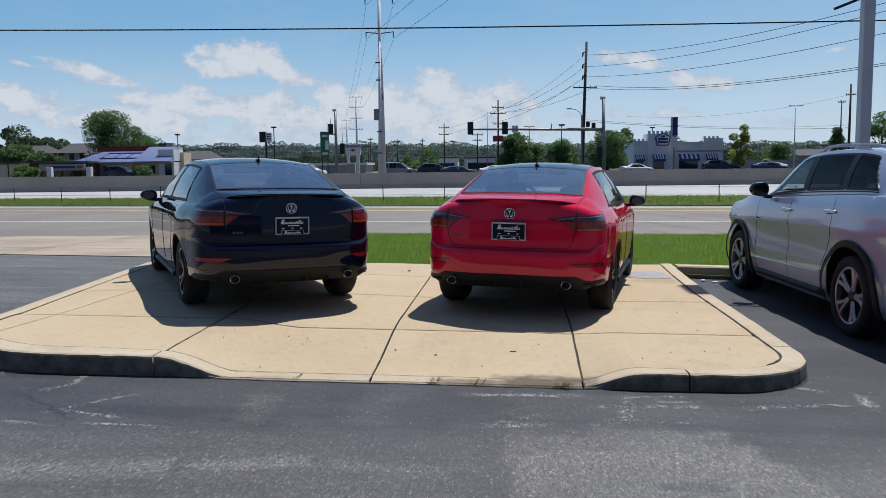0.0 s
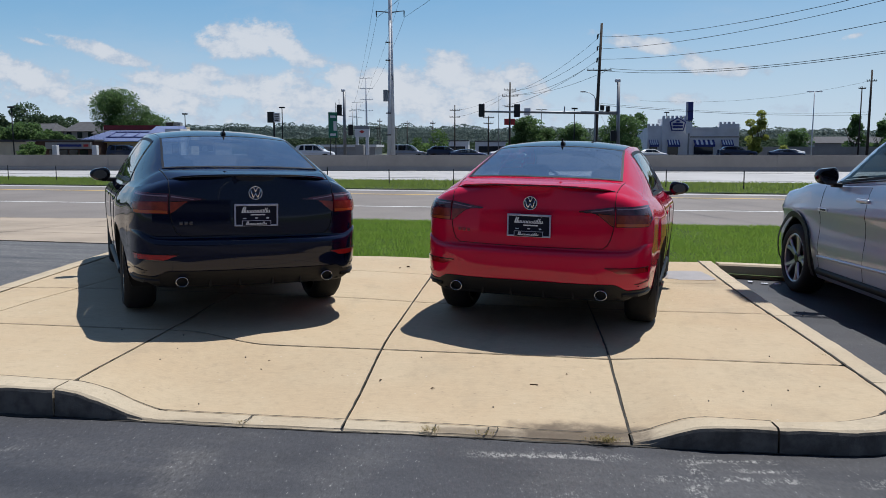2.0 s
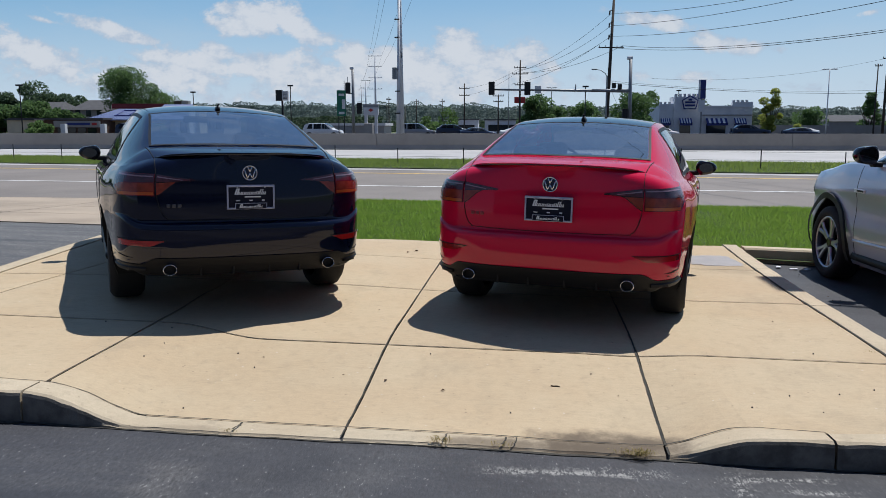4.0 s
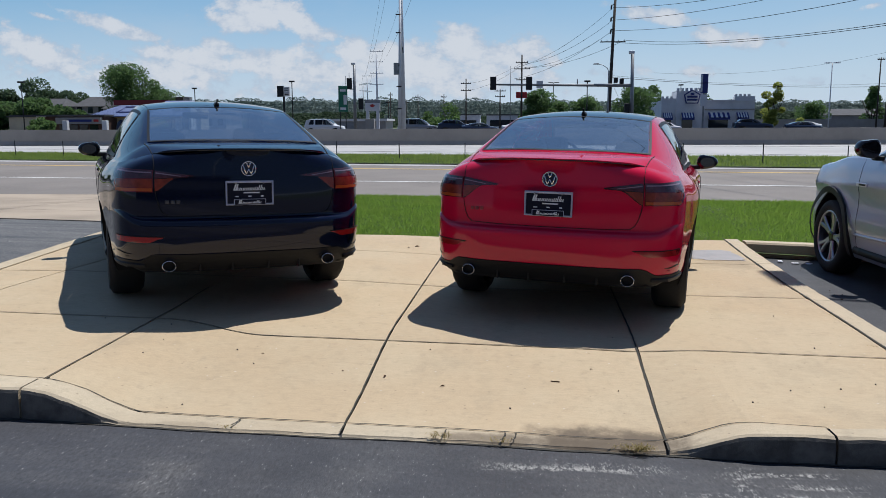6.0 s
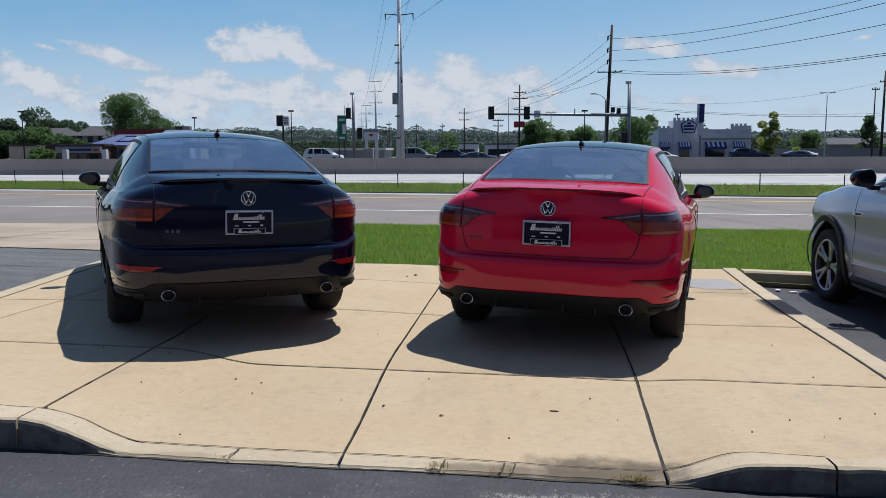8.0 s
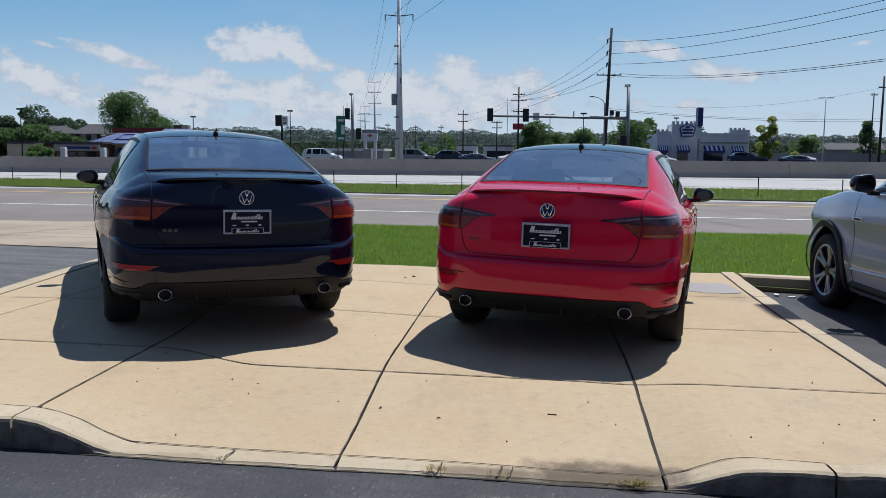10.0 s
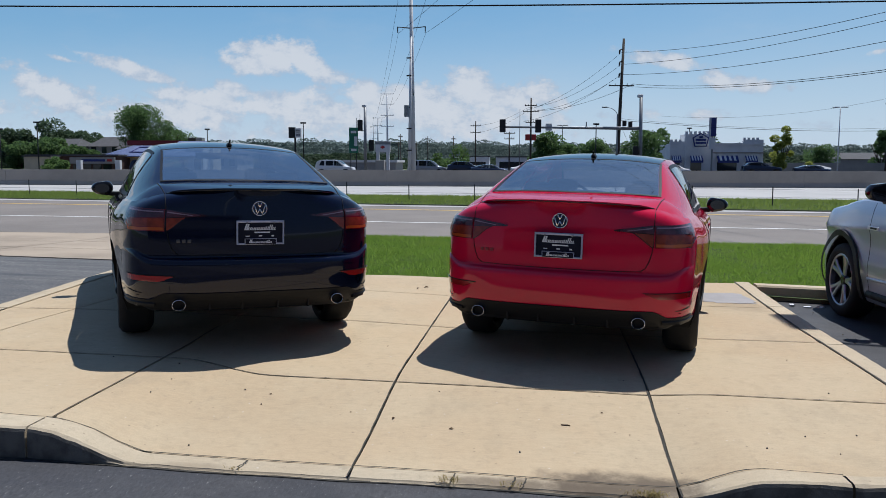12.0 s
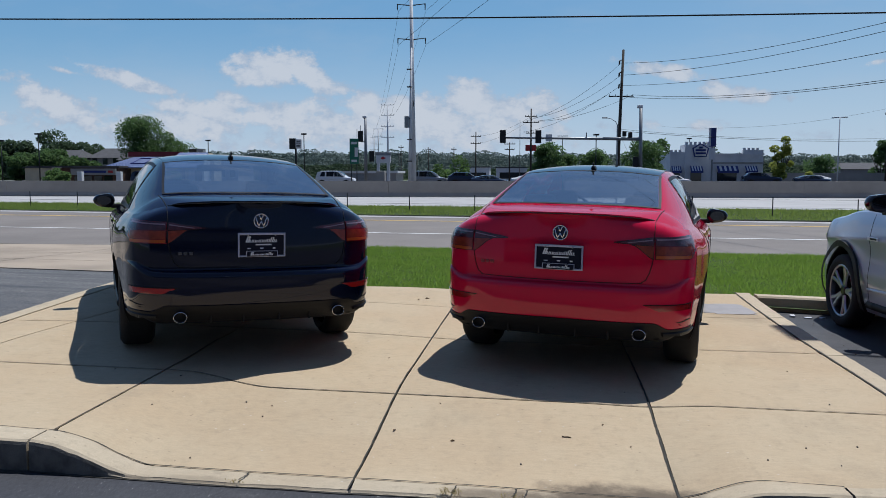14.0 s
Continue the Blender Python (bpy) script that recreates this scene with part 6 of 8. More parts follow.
wire((10.2, 104.8, 10.8), (38.8, 20, 10.3), 2.9, 0.020, n=30)
for k, p in enumerate((A1, A2, A3)):
    wire(p, (-0.2 + 0.6 * k, 130, 9.55 + 0.4 * (k == 1)), 1.0, 0.02)
wire((9.5, 104.8, 10.9), (-0.5, 130, 7.9), 0.7, 0.02)
wire((12.5, 104.8, 10.9), (1.6, 130, 9.5), 0.7, 0.02)
wire((11.0, 105, 6.7), (51, 125, 6.2), 0.5, 0.022, n=20)
wire((11.0, 105, 6.9), (51, 125, 6.6), 0.6, 0.014, n=20)
wire((51, 125, 10.9), (20, 130, 8.6), 1.2, 0.012)
wire((11.0, 105, 6.5), (12.6, 100, 2.0), 0.1, 0.012)
for s in (-1.6, 1.6):
    for z in (16.4, 20.2):
        wire((-13.1 + s, 100, z), (-31.8 + s * 0.9, 190, 17.3 if z > 18 else 15.0), 0.8, 0.014)
        wire((-13.1 + s, 100, z), (34 + s, -40, 24.0 if z > 18 else 20.5), 2.0, 0.02, n=30)
for (xa, ya, za), (xb, yb, zb) in (((-31.8, 190, 17), (-47.1, 260, 15.8)), ((-47.1, 260, 15.8), (-60, 320, 16))):
    wire((xa - 1.4, ya, za), (xb - 1.4, yb, zb), 1.5, 0.02)
    wire((xa + 1.4, ya, za), (xb + 1.4, yb, zb), 1.5, 0.02)
wire((0.6, 130, 10.2), (-9, 150, 8.2), 0.6, 0.015)
wire((0.0, 130, 9.4), (-9, 150, 7.0), 0.6, 0.015)


# ---- trees ----
def tree(x, y, h, w, leaf, trunk_h=0.3, n=1500, size=0.34, seed=1, shape="round", label="broad green tree in full leaf", name="tree", base=0.0):
    """Tapered trunk, limbs, and a crown of many small leaf clumps in lobes."""
    rnd = random.Random(seed)
    t = thing(name, label, "bush" if name == "bush" else "tree", "trees" if name == "tree" else "bushes")
    ct, cb = h, h * trunk_h
    v, f = tube_data([(0, 0, -0.2), (0.05, 0, cb * 0.6), (-0.05, 0.05, cb + 0.2 * (h - cb)), (0.05, 0, cb + 0.6 * (h - cb))], [0.035 * h * 0.6, 0.026 * h * 0.6, 0.02 * h * 0.6, 0.006 * h], 8)
    for k in range(7):
        a = k * 2.4 + rnd.random()
        z0 = cb + 0.1 * h * rnd.random()
        r = w * (0.25 + 0.15 * rnd.random())
        v2, f2 = tube_data([(0, 0, z0), (r * 0.5 * math.cos(a), r * 0.5 * math.sin(a), z0 + (ct - z0) * 0.3), (r * math.cos(a), r * math.sin(a), z0 + (ct - z0) * 0.62)], [0.012 * h, 0.008 * h, 0.003 * h], 5)
        f += [tuple(i + len(v) for i in q) for q in f2]
        v += v2
    obj("trunk", v, f, M["bark"], t)
    lobes = []
    k = 0
    while len(lobes) < 16 and k < 400:
        k += 1
        zz = rnd.random()
        if shape == "round":
            rad = math.sqrt(max(0, 1 - (2 * zz - 0.85) ** 2 / 1.35)) * 0.5
        elif shape == "cone":
            rad = 0.5 * (1 - zz) ** 0.75
        else:
            rad = 0.5 * (0.75 + 0.25 * math.sin(3.1 * zz)) * (1 - 0.35 * zz)
        a = rnd.random() * 2 * math.pi
        rr = rad * (0.45 + 0.55 * rnd.random()) * w * 0.8
        lr = w * (0.15 + 0.10 * rnd.random()) * (0.8 if shape != "round" else 1)
        lobes.append((rr * math.cos(a), rr * math.sin(a), cb + lr * 0.5 + zz * (ct - cb - lr), lr))
    v, f = [], []
    for i in range(n):
        lx, ly, lz, lr = lobes[i % len(lobes)]
        d = Vector((rnd.gauss(0, 1), rnd.gauss(0, 1), rnd.gauss(0, 1))).normalized() * lr * (0.55 + 0.55 * rnd.random() ** 0.6)
        c = Vector((lx, ly, lz)) + Vector((d.x, d.y, d.z * 0.8))
        s = size * (0.6 + 0.8 * rnd.random())
        a = Vector((rnd.gauss(0, 1), rnd.gauss(0, 1), rnd.gauss(0, 0.6))).normalized()
        b = a.cross(Vector((rnd.gauss(0, 1), rnd.gauss(0, 1), rnd.gauss(0, 1)))).normalized()
        k = len(v)
        v += [c - a * s * 0.6, c + b * s * 0.32, c + a * s * 0.6, c - b * s * 0.32 + Vector((0, 0, 0.1 * s))]
        f += [(k, k + 1, k + 2), (k, k + 2, k + 3)]
    obj("crown", v, f, leaf, t)
    t.location = (x, y, base)
    return t


tree(-77.6, 165, 12.6, 13.0, M["leaf_dark"], 0.30, 13000, 0.34, 3, label="large dark green spreading tree behind the restaurant")
tree(-72.6, 166, 10.0, 9.0, M["leaf_dark"], 0.30, 7000, 0.32, 4, label="dark green tree behind the restaurant")
for k, (x, y, h, w) in enumerate(((-113, 190, 11.4, 12), (-106, 192, 9.6, 9), (-121, 188, 10.5, 10), (-94, 160, 6.2, 9), (-100, 158, 5.4, 7), (-88, 158, 5.5, 7), (-128, 150, 8.8, 9), (-79.5, 118, 7.5, 6))):
    tree(x, y, h, w, M["leaf_far"] if k < 3 else M["leaf_dark"], 0.1, 9000, 0.46, 20 + k, label="full green tree among the apartments")
tree(3.2, 140, 6.4, 6.2, M["leaf_dark"], 0.06, 5200, 0.32, 31, label="dense green tree at the crossing")
tree(6.8, 142, 4.6, 5.2, M["leaf_dark"], 0.05, 3600, 0.32, 32, label="low rounded green tree")
tree(11.4, 140, 5.5, 6.2, M["leaf_dark"], 0.05, 4600, 0.31, 33, label="dark rounded green tree")
tree(15.3, 116, 5.9, 6.8, M["leaf_dark"], 0.05, 6000, 0.28, 34, label="wide green tree beside the block restaurant")
tree(-9.2, 118, 4.1, 3.2, M["leaf"], 0.04, 800, 0.32, 35, label="small bright green tree by the road")
tree(-12.2, 121, 3.2, 3.2, M["leaf"], 0.04, 700, 0.32, 36, label="small bright green tree by the road")
tree(34.3, 120, 6.9, 3.6, M["leaf_yellow"], 0.12, 3600, 0.25, 37, shape="tall", label="slender yellow-green young tree")
tree(42.8, 130, 5.0, 4.4, M["leaf_dark"], 0.12, 3200, 0.28, 38, label="small dark green tree in the lot")
tree(59.4, 150, 7.4, 4.8, M["leaf_dark"], 0.1, 2600, 0.34, 39, shape="cone", label="conical dark green conifer")
tree(63.0, 148, 6.2, 4.6, M["leaf_dark"], 0.1, 2400, 0.34, 40, shape="cone", label="conical dark green conifer")
tree(53.4, 120, 8.0, 5.0, M["leaf"], 0.1, 3000, 0.3, 41, label="green tree beyond the lot")
tree(57.5, 119, 7.0, 6.0, M["leaf_dark"], 0.08, 3200, 0.3, 42, label="green tree beyond the lot")
tree(21.0, 136, 7.2, 3.2, M["leaf_dark"], 0.2, 700, 0.4, 43, label="dark tree behind the block restaurant")
tree(29.0, 142, 6.5, 6.0, M["leaf_far"], 0.3, 900, 0.45, 44, label="thin green tree behind the block restaurant")
tree(37.2, 118, 1.9, 1.6, M["leaf_yellow"], 0.05, 350, 0.25, 45, name="bush", label="small yellow-green shrub by the lot")
tree(-62.4, 108, 2.4, 2.9, M["leaf"], 0.0, 2600, 0.26, 46, name="bush", label="clipped rounded green roadside bush")
tree(-60.4, 107, 1.8, 2.4, M["leaf"], 0.0, 1800, 0.26, 47, name="bush", label="low clipped green bush")
tree(-47.8, 112, 1.9, 2.8, M["leaf_dark"], 0.0, 1800, 0.26, 48, name="bush", label="dark clipped bush by the restaurant")


def woods(name, y, x0, x1, htop, n, size, leaf, seed, depth=40):
    """Far wooded ridge: a bank closed by a dense, uneven mass of leaf clumps."""
    rnd = random.Random(seed)
    v, f = [], []
    m_ = 420

    def crown(x):
        return htop(x) * (0.82 + 0.16 * noise.noise((x * 0.05, y, 2)) + 0.12 * noise.noise((x * 0.22, y, 5)))

    for i in range(m_ + 1):
        x = x0 + (x1 - x0) * i / m_
        h = crown(x)
        v += [(x, y - depth * 0.3, -1), (x, y - depth * 0.06, h * 0.88), (x, y + depth, h * 0.95)]
    for i in range(m_):
        for k in range(2):
            f.append((i * 3 + k, (i + 1) * 3 + k, (i + 1) * 3 + k + 1, i * 3 + k + 1))
    for i in range(n):
        x = x0 + (x1 - x0) * rnd.random()
        h = crown(x)
        z = h * (1 - 0.95 * rnd.random() ** 1.4)
        c = Vector((x, y - depth * (0.31 - 0.25 * z / h) + rnd.random() * depth * 0.02 - 0.5, z))
        s = size * (0.6 + 0.8 * rnd.random())
        a = Vector((rnd.gauss(0, 1), rnd.gauss(0, 0.6), rnd.gauss(0, 0.45))).normalized()
        b = a.cross(Vector((rnd.gauss(0, 0.5), rnd.gauss(-0.6, 0.5), rnd.gauss(1.0, 0.4)))).normalized()
        k = len(v)
        v += [c - a * s * 0.6, c + b * s * 0.45, c + a * s * 0.6, c - b * s * 0.45]
        f += [(k, k + 1, k + 2), (k, k + 2, k + 3)]
    return tagged(obj(name, v, f, leaf), "hazy green wooded ridge on the horizon" if y > 300 else "dense belt of green trees", "woods", kind="stuff")


woods("far_woods", 560, -700, 700, lambda x: 19.0 + 2.6 * math.sin(x * 0.006 + 2.4) - 2.2 * smooth01(-150, 60, x), 88000, 0.85, M["leaf_hill_hazed"], 5, 60)
woods("far_woods", 400, -520, 520, lambda x: 12.8 + 1.8 * math.sin(x * 0.011 + 1.0) - 1.4 * smooth01(-120, 40, x), 72000, 0.66, M["leaf_hill_hazed"], 6, 50)
woods("tree_belt", 250, -320, -40, lambda x: 6.6 + 1.2 * math.sin(x * 0.03), 26000, 0.70, M["leaf_far"], 7, 24)
woods("tree_belt", 230, 40, 300, lambda x: 6.0 + 1.4 * math.sin(x * 0.04 + 1), 24000, 0.70, M["leaf_far"], 8, 24)
woods("tree_belt", 280, -42, 60, lambda x: 4.6 + 1.0 * math.sin(x * 0.06), 12000, 0.65, M["leaf_far"], 9, 24)


# ---- buildings ----
def boxp(name, a, material, parent, label="", bevel=0.0):
    return part(name, box_bm(*a, bevel), material, parent, label)


# restaurant with the blue roof
rest = thing("restaurant", "low restaurant with a pale blue metal roof", "restaurant")
boxp("wall", (-59.8, 119.2, -0.1, -48.6, 123.5, 2.7), M["stucco"], rest)
boxp("wall", (-48.6, 119.0, -0.1, -46.3, 122.6, 4.3), M["sign_white"], rest)
boxp("wall", (-46.3, 121.5, -0.1, -45.8, 124.5, 3.9), M["stucco"], rest)
boxp("parapet", (-59.6, 122.5, 4.0, -47.5, 125.5, 4.7), M["stucco"], rest)


def slope_roof(x0, x1, xr0, xr1, y0, yr, z0, zr, parent):
    v = [(x0, y0, z0), (x1, y0, z0), (xr1, yr, zr), (xr0, yr, zr), (x0, yr + 3, z0), (x1, yr + 3, z0)]
    v += [(x, y, z - 0.16) for x, y, z in v]
    roof = fix_normals(obj("roof", v, [(0, 1, 2, 3), (0, 3, 4), (1, 5, 2), (0, 4, 10, 6), (0, 6, 7, 1), (1, 7, 11, 5), (6, 10, 9), (7, 8, 11), (6, 9, 8, 7)], M["roof_blue"], parent, "pale blue metal roof"))
    for k in range(int((x1 - x0) / 0.5)):
        x = x0 + 0.5 * (k + 0.5)
        t = min(max((x - x0) / (x1 - x0), 0), 1)
        tube("seam", [(x, y0 - 0.01, z0 + 0.02), (xr0 + (xr1 - xr0) * t, yr, zr + 0.02)], 0.025, M["roof_blue"], roof, seg=4)
    return roof


r1 = slope_roof(-61.3, -49.0, -58.2, -49.4, 117.8, 122.0, 2.58, 4.15, rest)
slope_roof(-51.8, -46.3, -51.0, -46.7, 117.6, 121.6, 2.62, 4.75, rest)
for a in ((-57.4, 119.0, -51.6, 119.12), (-56.9, 121.0, -51.2, 121.12)):
    z = 3.06 if a[1] < 120 else 3.82
    boxp("roof_frame", (a[0], a[1], z, a[2], a[3], z + 0.14), M["sign_blue"], rest)
for x in (-57.2, -55.3, -53.4, -51.5):
    tube("roof_frame", [(x, 119.05, 3.12), (x + 0.3, 121.05, 3.88)], 0.06, M["sign_blue"], rest, seg=4)
boxp("fascia", (-59.3, 122.2, 4.18, -50.9, 122.5, 4.9), M["red_trim"], rest, "dark red roof fascia")
boxp("eave_band", (-61.0, 118.4, 2.28, -46.2, 118.6, 2.44), M["yellow_wall"], rest)
for x in (-58.6, -56.4, -54.2, -52.0, -49.8):
    w_ = boxp("window", (x - 0.6, 119.08, 0.9, x + 0.6, 119.22, 2.0), M["dark_glass"], rest)
    boxp("mullion", (x - 0.03, 119.04, 0.7, x + 0.03, 119.09, 2.1), M["steel"], w_)
boxp("door", (-47.6, 118.9, 0.0, -46.6, 119.05, 2.2), M["dark_glass"], rest)
boxp("rooftop_unit", (-50.8, 124.5, 4.85, -48.9, 126.0, 5.4), M["dark_metal"], rest)
boxp("rooftop_unit", (-49.0, 123.0, 4.85, -48.0, 124.0, 5.3), M["steel"], rest)
for x in (-58.6, -53.2):
    tagged(part("gate_post", box_bm(x - 0.32, 107.5, 0, x + 0.32, 108.1, 1.9, 0.03), M["sign_white"], None), "white painted masonry gate post", "gate post", "gate posts")

# long low bank
bank = thing("bank_building", "low dark brick bank with a pale sign band", "bank")
boxp("wall", (-71.0, 115.5, -0.1, -57.4, 126, 2.5), M["brick"], bank)
boxp("roof_edge", (-71.2, 115.3, 2.5, -57.2, 126, 2.75), M["roof_grey"], bank)
sb = boxp("sign_band", (-64.2, 114.9, 1.45, -57.6, 115.4, 2.35), M["siding"], bank)
boxp("lettering_bar", (-62.4, 114.84, 1.75, -58.9, 114.89, 2.08), M["sign_blue"], sb)
boxp("lettering_bar", (-58.6, 114.84, 1.75, -57.9, 114.89, 2.08), M["sign_red"], sb)
for x in (-63.4, -61.9, -60.4, -58.9):
    boxp("window", (x - 0.6, 115.42, 0.1, x + 0.6, 115.52, 1.35), M["dark_glass"], bank)
shed = thing("shed", "small cream walled shed at the roadside", "shed")
boxp("wall", (-69.5, 112.5, -0.1, -65.6, 114.5, 2.4), M["stucco"], shed)
boxp("roof", (-69.7, 112.3, 2.4, -65.4, 114.7, 2.55), M["roof_grey"], shed)


def house(x0, x1, y0, y1, eave, ridge, label, axis="x", wins=4):
    """Two-storey block with a pitched roof and window rows."""
    h = thing("apartment_building", label, "apartment building", "apartment buildings")
    boxp("wall", (x0, y0, -0.1, x1, y1, eave), M["siding"], h)
    ym, o = (y0 + y1) / 2, 0.5
    v = [(x0 - o, y0 - o, eave), (x1 + o, y0 - o, eave), (x1 + o, y1 + o, eave), (x0 - o, y1 + o, eave), (x0 - o + 1.5, ym, ridge), (x1 + o - 1.5, ym, ridge)]
    obj("roof", v, [(0, 1, 5, 4), (1, 2, 5), (2, 3, 4, 5), (3, 0, 4), (0, 3, 2, 1)], M["roof_grey"], h, "grey shingle roof")
    for k in range(wins):
        x = x0 + (x1 - x0) * (k + 0.5) / wins
        for z in (1.0, 3.7):
            if z + 1.4 < eave:
                w_ = boxp("window", (x - 0.55, y0 - 0.06, z, x + 0.55, y0 + 0.05, z + 1.4), M["dark_glass"], h)
                boxp("window_frame", (x - 0.65, y0 - 0.09, z - 0.12, x + 0.65, y0 - 0.02, z), M["sign_white"], w_)
    return h


house(-102.5, -96.5, 172, 180, 5.2, 6.9, "pale two-storey apartment house with grey roof", wins=3)
house(-96.0, -84.0, 176, 186, 5.2, 7.4, "long apartment house with grey roof", wins=5)
house(-86.0, -78.5, 170, 178, 4.6, 6.7, "gabled pale apartment house", wins=3)
house(-66.0, -59.3, 168, 178, 3.4, 5.2, "grey-roofed low apartment house", wins=3)
house(61.0, 80.0, 172, 184, 2.6, 3.9, "low white warehouse with grey roof", wins=0)
ware = thing("warehouse", "long low white warehouse far off", "warehouse")
boxp("wall", (-32.0, 142, -0.1, -22.0, 150, 1.75), M["siding"], ware)
boxp("roof", (-32.3, 141.7, 1.75, -21.7, 150.3, 2.15), M["sign_white"], ware)
boxp("roller_door", (-30.0, 141.9, 0.0, -27.0, 142.0, 1.6), M["steel"], ware)
for k, (x, y, w_, h) in enumerate(((-7.0, 190, 10, 3.0), (6.0, 200, 9, 2.8), (-17.0, 200, 8, 3.2), (18.0, 190, 8, 3.0))):
    s_ = thing("shop_building", "small far shop with flat roof", "shop", "far shops")
    boxp("wall", (x, y, -0.1, x + w_, y + 6, h), M["siding"] if k % 2 else M["castle"], s_)
    boxp("roof", (x - 0.2, y - 0.2, h, x + w_ + 0.2, y + 6.2, h + 0.25), M["roof_grey"], s_)
    boxp("window", (x + 0.8, y - 0.06, 0.6, x + w_ - 0.8, y - 0.01, 2.0), M["dark_glass"], s_)
long_wall = thing("wall_far_lot", "pale boundary wall behind the lot", "wall", kind="structure")
boxp("panel", (33.5, 128, -0.1, 62, 128.4, 1.75), M["siding"], long_wall)

# block-walled restaurant with battlements
cas = thing("castle_restaurant", "grey block restaurant with battlements and striped awnings", "restaurant")
boxp("wall", (20.5, 125.4, -0.1, 33.4, 135, 4.45), M["castle"], cas)
boxp("tower", (22.5, 124.9, -0.1, 26.4, 129, 5.75), M["castle"], cas)
boxp("cornice", (26.4, 125.25, 4.3, 33.5, 125.42, 4.5), M["castle"], cas)
boxp("band", (26.4, 125.3, 3.05, 33.5, 125.42, 3.25), M["siding"], cas)
for k in range(7):
    boxp("merlon", (22.5 + 0.6 * k, 124.9, 5.75, 22.5 + 0.6 * k + 0.34, 125.3, 6.15), M["castle"], cas)
for x0, x1, z in ((20.5, 22.5, 4.75), (30.6, 33.4, 5.0)):
    boxp("parapet", (x0, 125.4, 4.4, x1, 126.2, z), M["castle"], cas)
    for k in range(int((x1 - x0) / 0.6)):
        boxp("merlon", (x0 + 0.6 * k, 125.38, z, x0 + 0.6 * k + 0.34, 125.8, z + 0.28), M["castle"], cas)
v = [(23.45, 124.75, 5.25), (23.75, 124.75, 4.0), (25.45, 124.75, 4.0), (25.75, 124.75, 5.25), (24.6, 124.75, 5.95)]
for s_, off, mm, nm in ((1.0, 0.0, M["sign_blue"], "sign_shield"), (0.84, -0.05, M["sign_white"], "sign_face")):
    c = Vector((24.6, 124.75, 4.85))
    w_ = [c + (Vector(p) - c) * s_ + Vector((0, off, 0)) for p in v]
    obj(nm, w_ + [p + Vector((0, 0.14, 0)) for p in w_], [(0, 1, 2, 3, 4), (9, 8, 7, 6, 5)] + [(k, 5 + k, 5 + (k + 1) % 5, (k + 1) % 5) for k in range(5)], mm, cas)
for z, hw, mm in ((5.32, 0.25, M["sign_blue"]), (4.95, 0.72, M["sign_blue"]), (4.52, 0.72, M["sign_blue"])):
    boxp("lettering_bar", (24.6 - hw, 124.64, z - 0.14, 24.6 + hw, 124.69, z + 0.14), mm, cas)


def awning(x0, x1, z0, z1, y, parent, n=7):
    a = boxp("awning", (x0, y - 0.9, z0 - 0.02, x1, y - 0.86, z0 + 0.3), M["sign_blue"], parent, "blue and white striped awning")
    for k in range(n):
        p, q = x0 + (x1 - x0) * k / n, x0 + (x1 - x0) * (k + 1) / n
        vv = [(p, y - 0.9, z0 + 0.3), (q, y - 0.9, z0 + 0.3), (q, y, z1), (p, y, z1), (p, y - 0.9, z0 + 0.26), (q, y - 0.9, z0 + 0.26), (q, y, z1 - 0.04), (p, y, z1 - 0.04)]
        obj("stripe", vv, [(0, 1, 2, 3), (7, 6, 5, 4), (0, 4, 5, 1), (1, 5, 6, 2), (2, 6, 7, 3), (3, 7, 4, 0)], M["sign_white"] if k % 2 else M["sign_blue"], a)


for x0, x1 in ((20.7, 22.0), (23.2, 24.9), (27.0, 29.9), (30.9, 32.5)):
    awning(x0, x1, 1.75, 2.75, 124.9 if 22.4 < x0 < 26 else 125.4, cas, 9)
    yy = 124.86 if 22.4 < x0 < 26 else 125.36
    w_ = boxp("window", (x0 + 0.1, yy, 0.6, x1 - 0.1, yy + 0.1, 1.9), M["dark_glass"], cas)
    boxp("window_frame", (x0, yy - 0.02, 0.5, x1, yy + 0.1, 0.6), M["sign_white"], w_)
pyl = thing("pylon_sign", "tall narrow blue pylon sign", "sign")
boxp("panel", (25.45, 123.2, 5.4, 26.35, 123.7, 8.0), M["sign_blue"], pyl)
boxp("panel", (25.5, 123.25, 3.6, 26.3, 123.65, 5.2), M["castle"], pyl)
boxp("post", (25.8, 123.35, -0.1, 26.0, 123.55, 5.4), M["steel"], pyl)
boxp("panel", (25.42, 123.15, 5.5, 25.62, 123.2, 7.9), M["sign_white"], pyl)

# ---- waiting and parked vehicles behind the wall ----
FAR_SEDAN = dict(SEDAN, rim_mat=M["alloy"])
FAR_SUV = dict(SUV, rim_mat=M["alloy"])
VAN = dict(FAR_SUV)
VAN["belt"] = ([0.45, 1.0, 2.2, 3.4, 4.34], [1.22, 1.20, 1.19, 1.175, 1.12])
VAN["tail_top"] = ([0, 45, 90], [1.20, 1.205, 1.22])
VAN["arch_gap"] = 0.05
VAN["windows"] = [dict(d, r=tuple(y * 1.12 for y in d["r"]), f=tuple(y * 1.12 for y in d["f"])) if "side" in d["name"] or "screen" in d["name"] else dict(d) for d in SUV["windows"]]
VAN["rail_z"] = ([0.45, 0.8, 1.5, 2.2, 2.9, 3.5, 4.05, 4.34], [1.80, 1.90, 1.93, 1.93, 1.90, 1.62, 1.18, 1.10])
VAN["rail_x"] = ([0.45, 0.8, 1.5, 2.2, 2.9, 3.5, 4.05, 4.34], [0.80, 0.78, 0.78, 0.78, 0.77, 0.78, 0.80, 0.82])
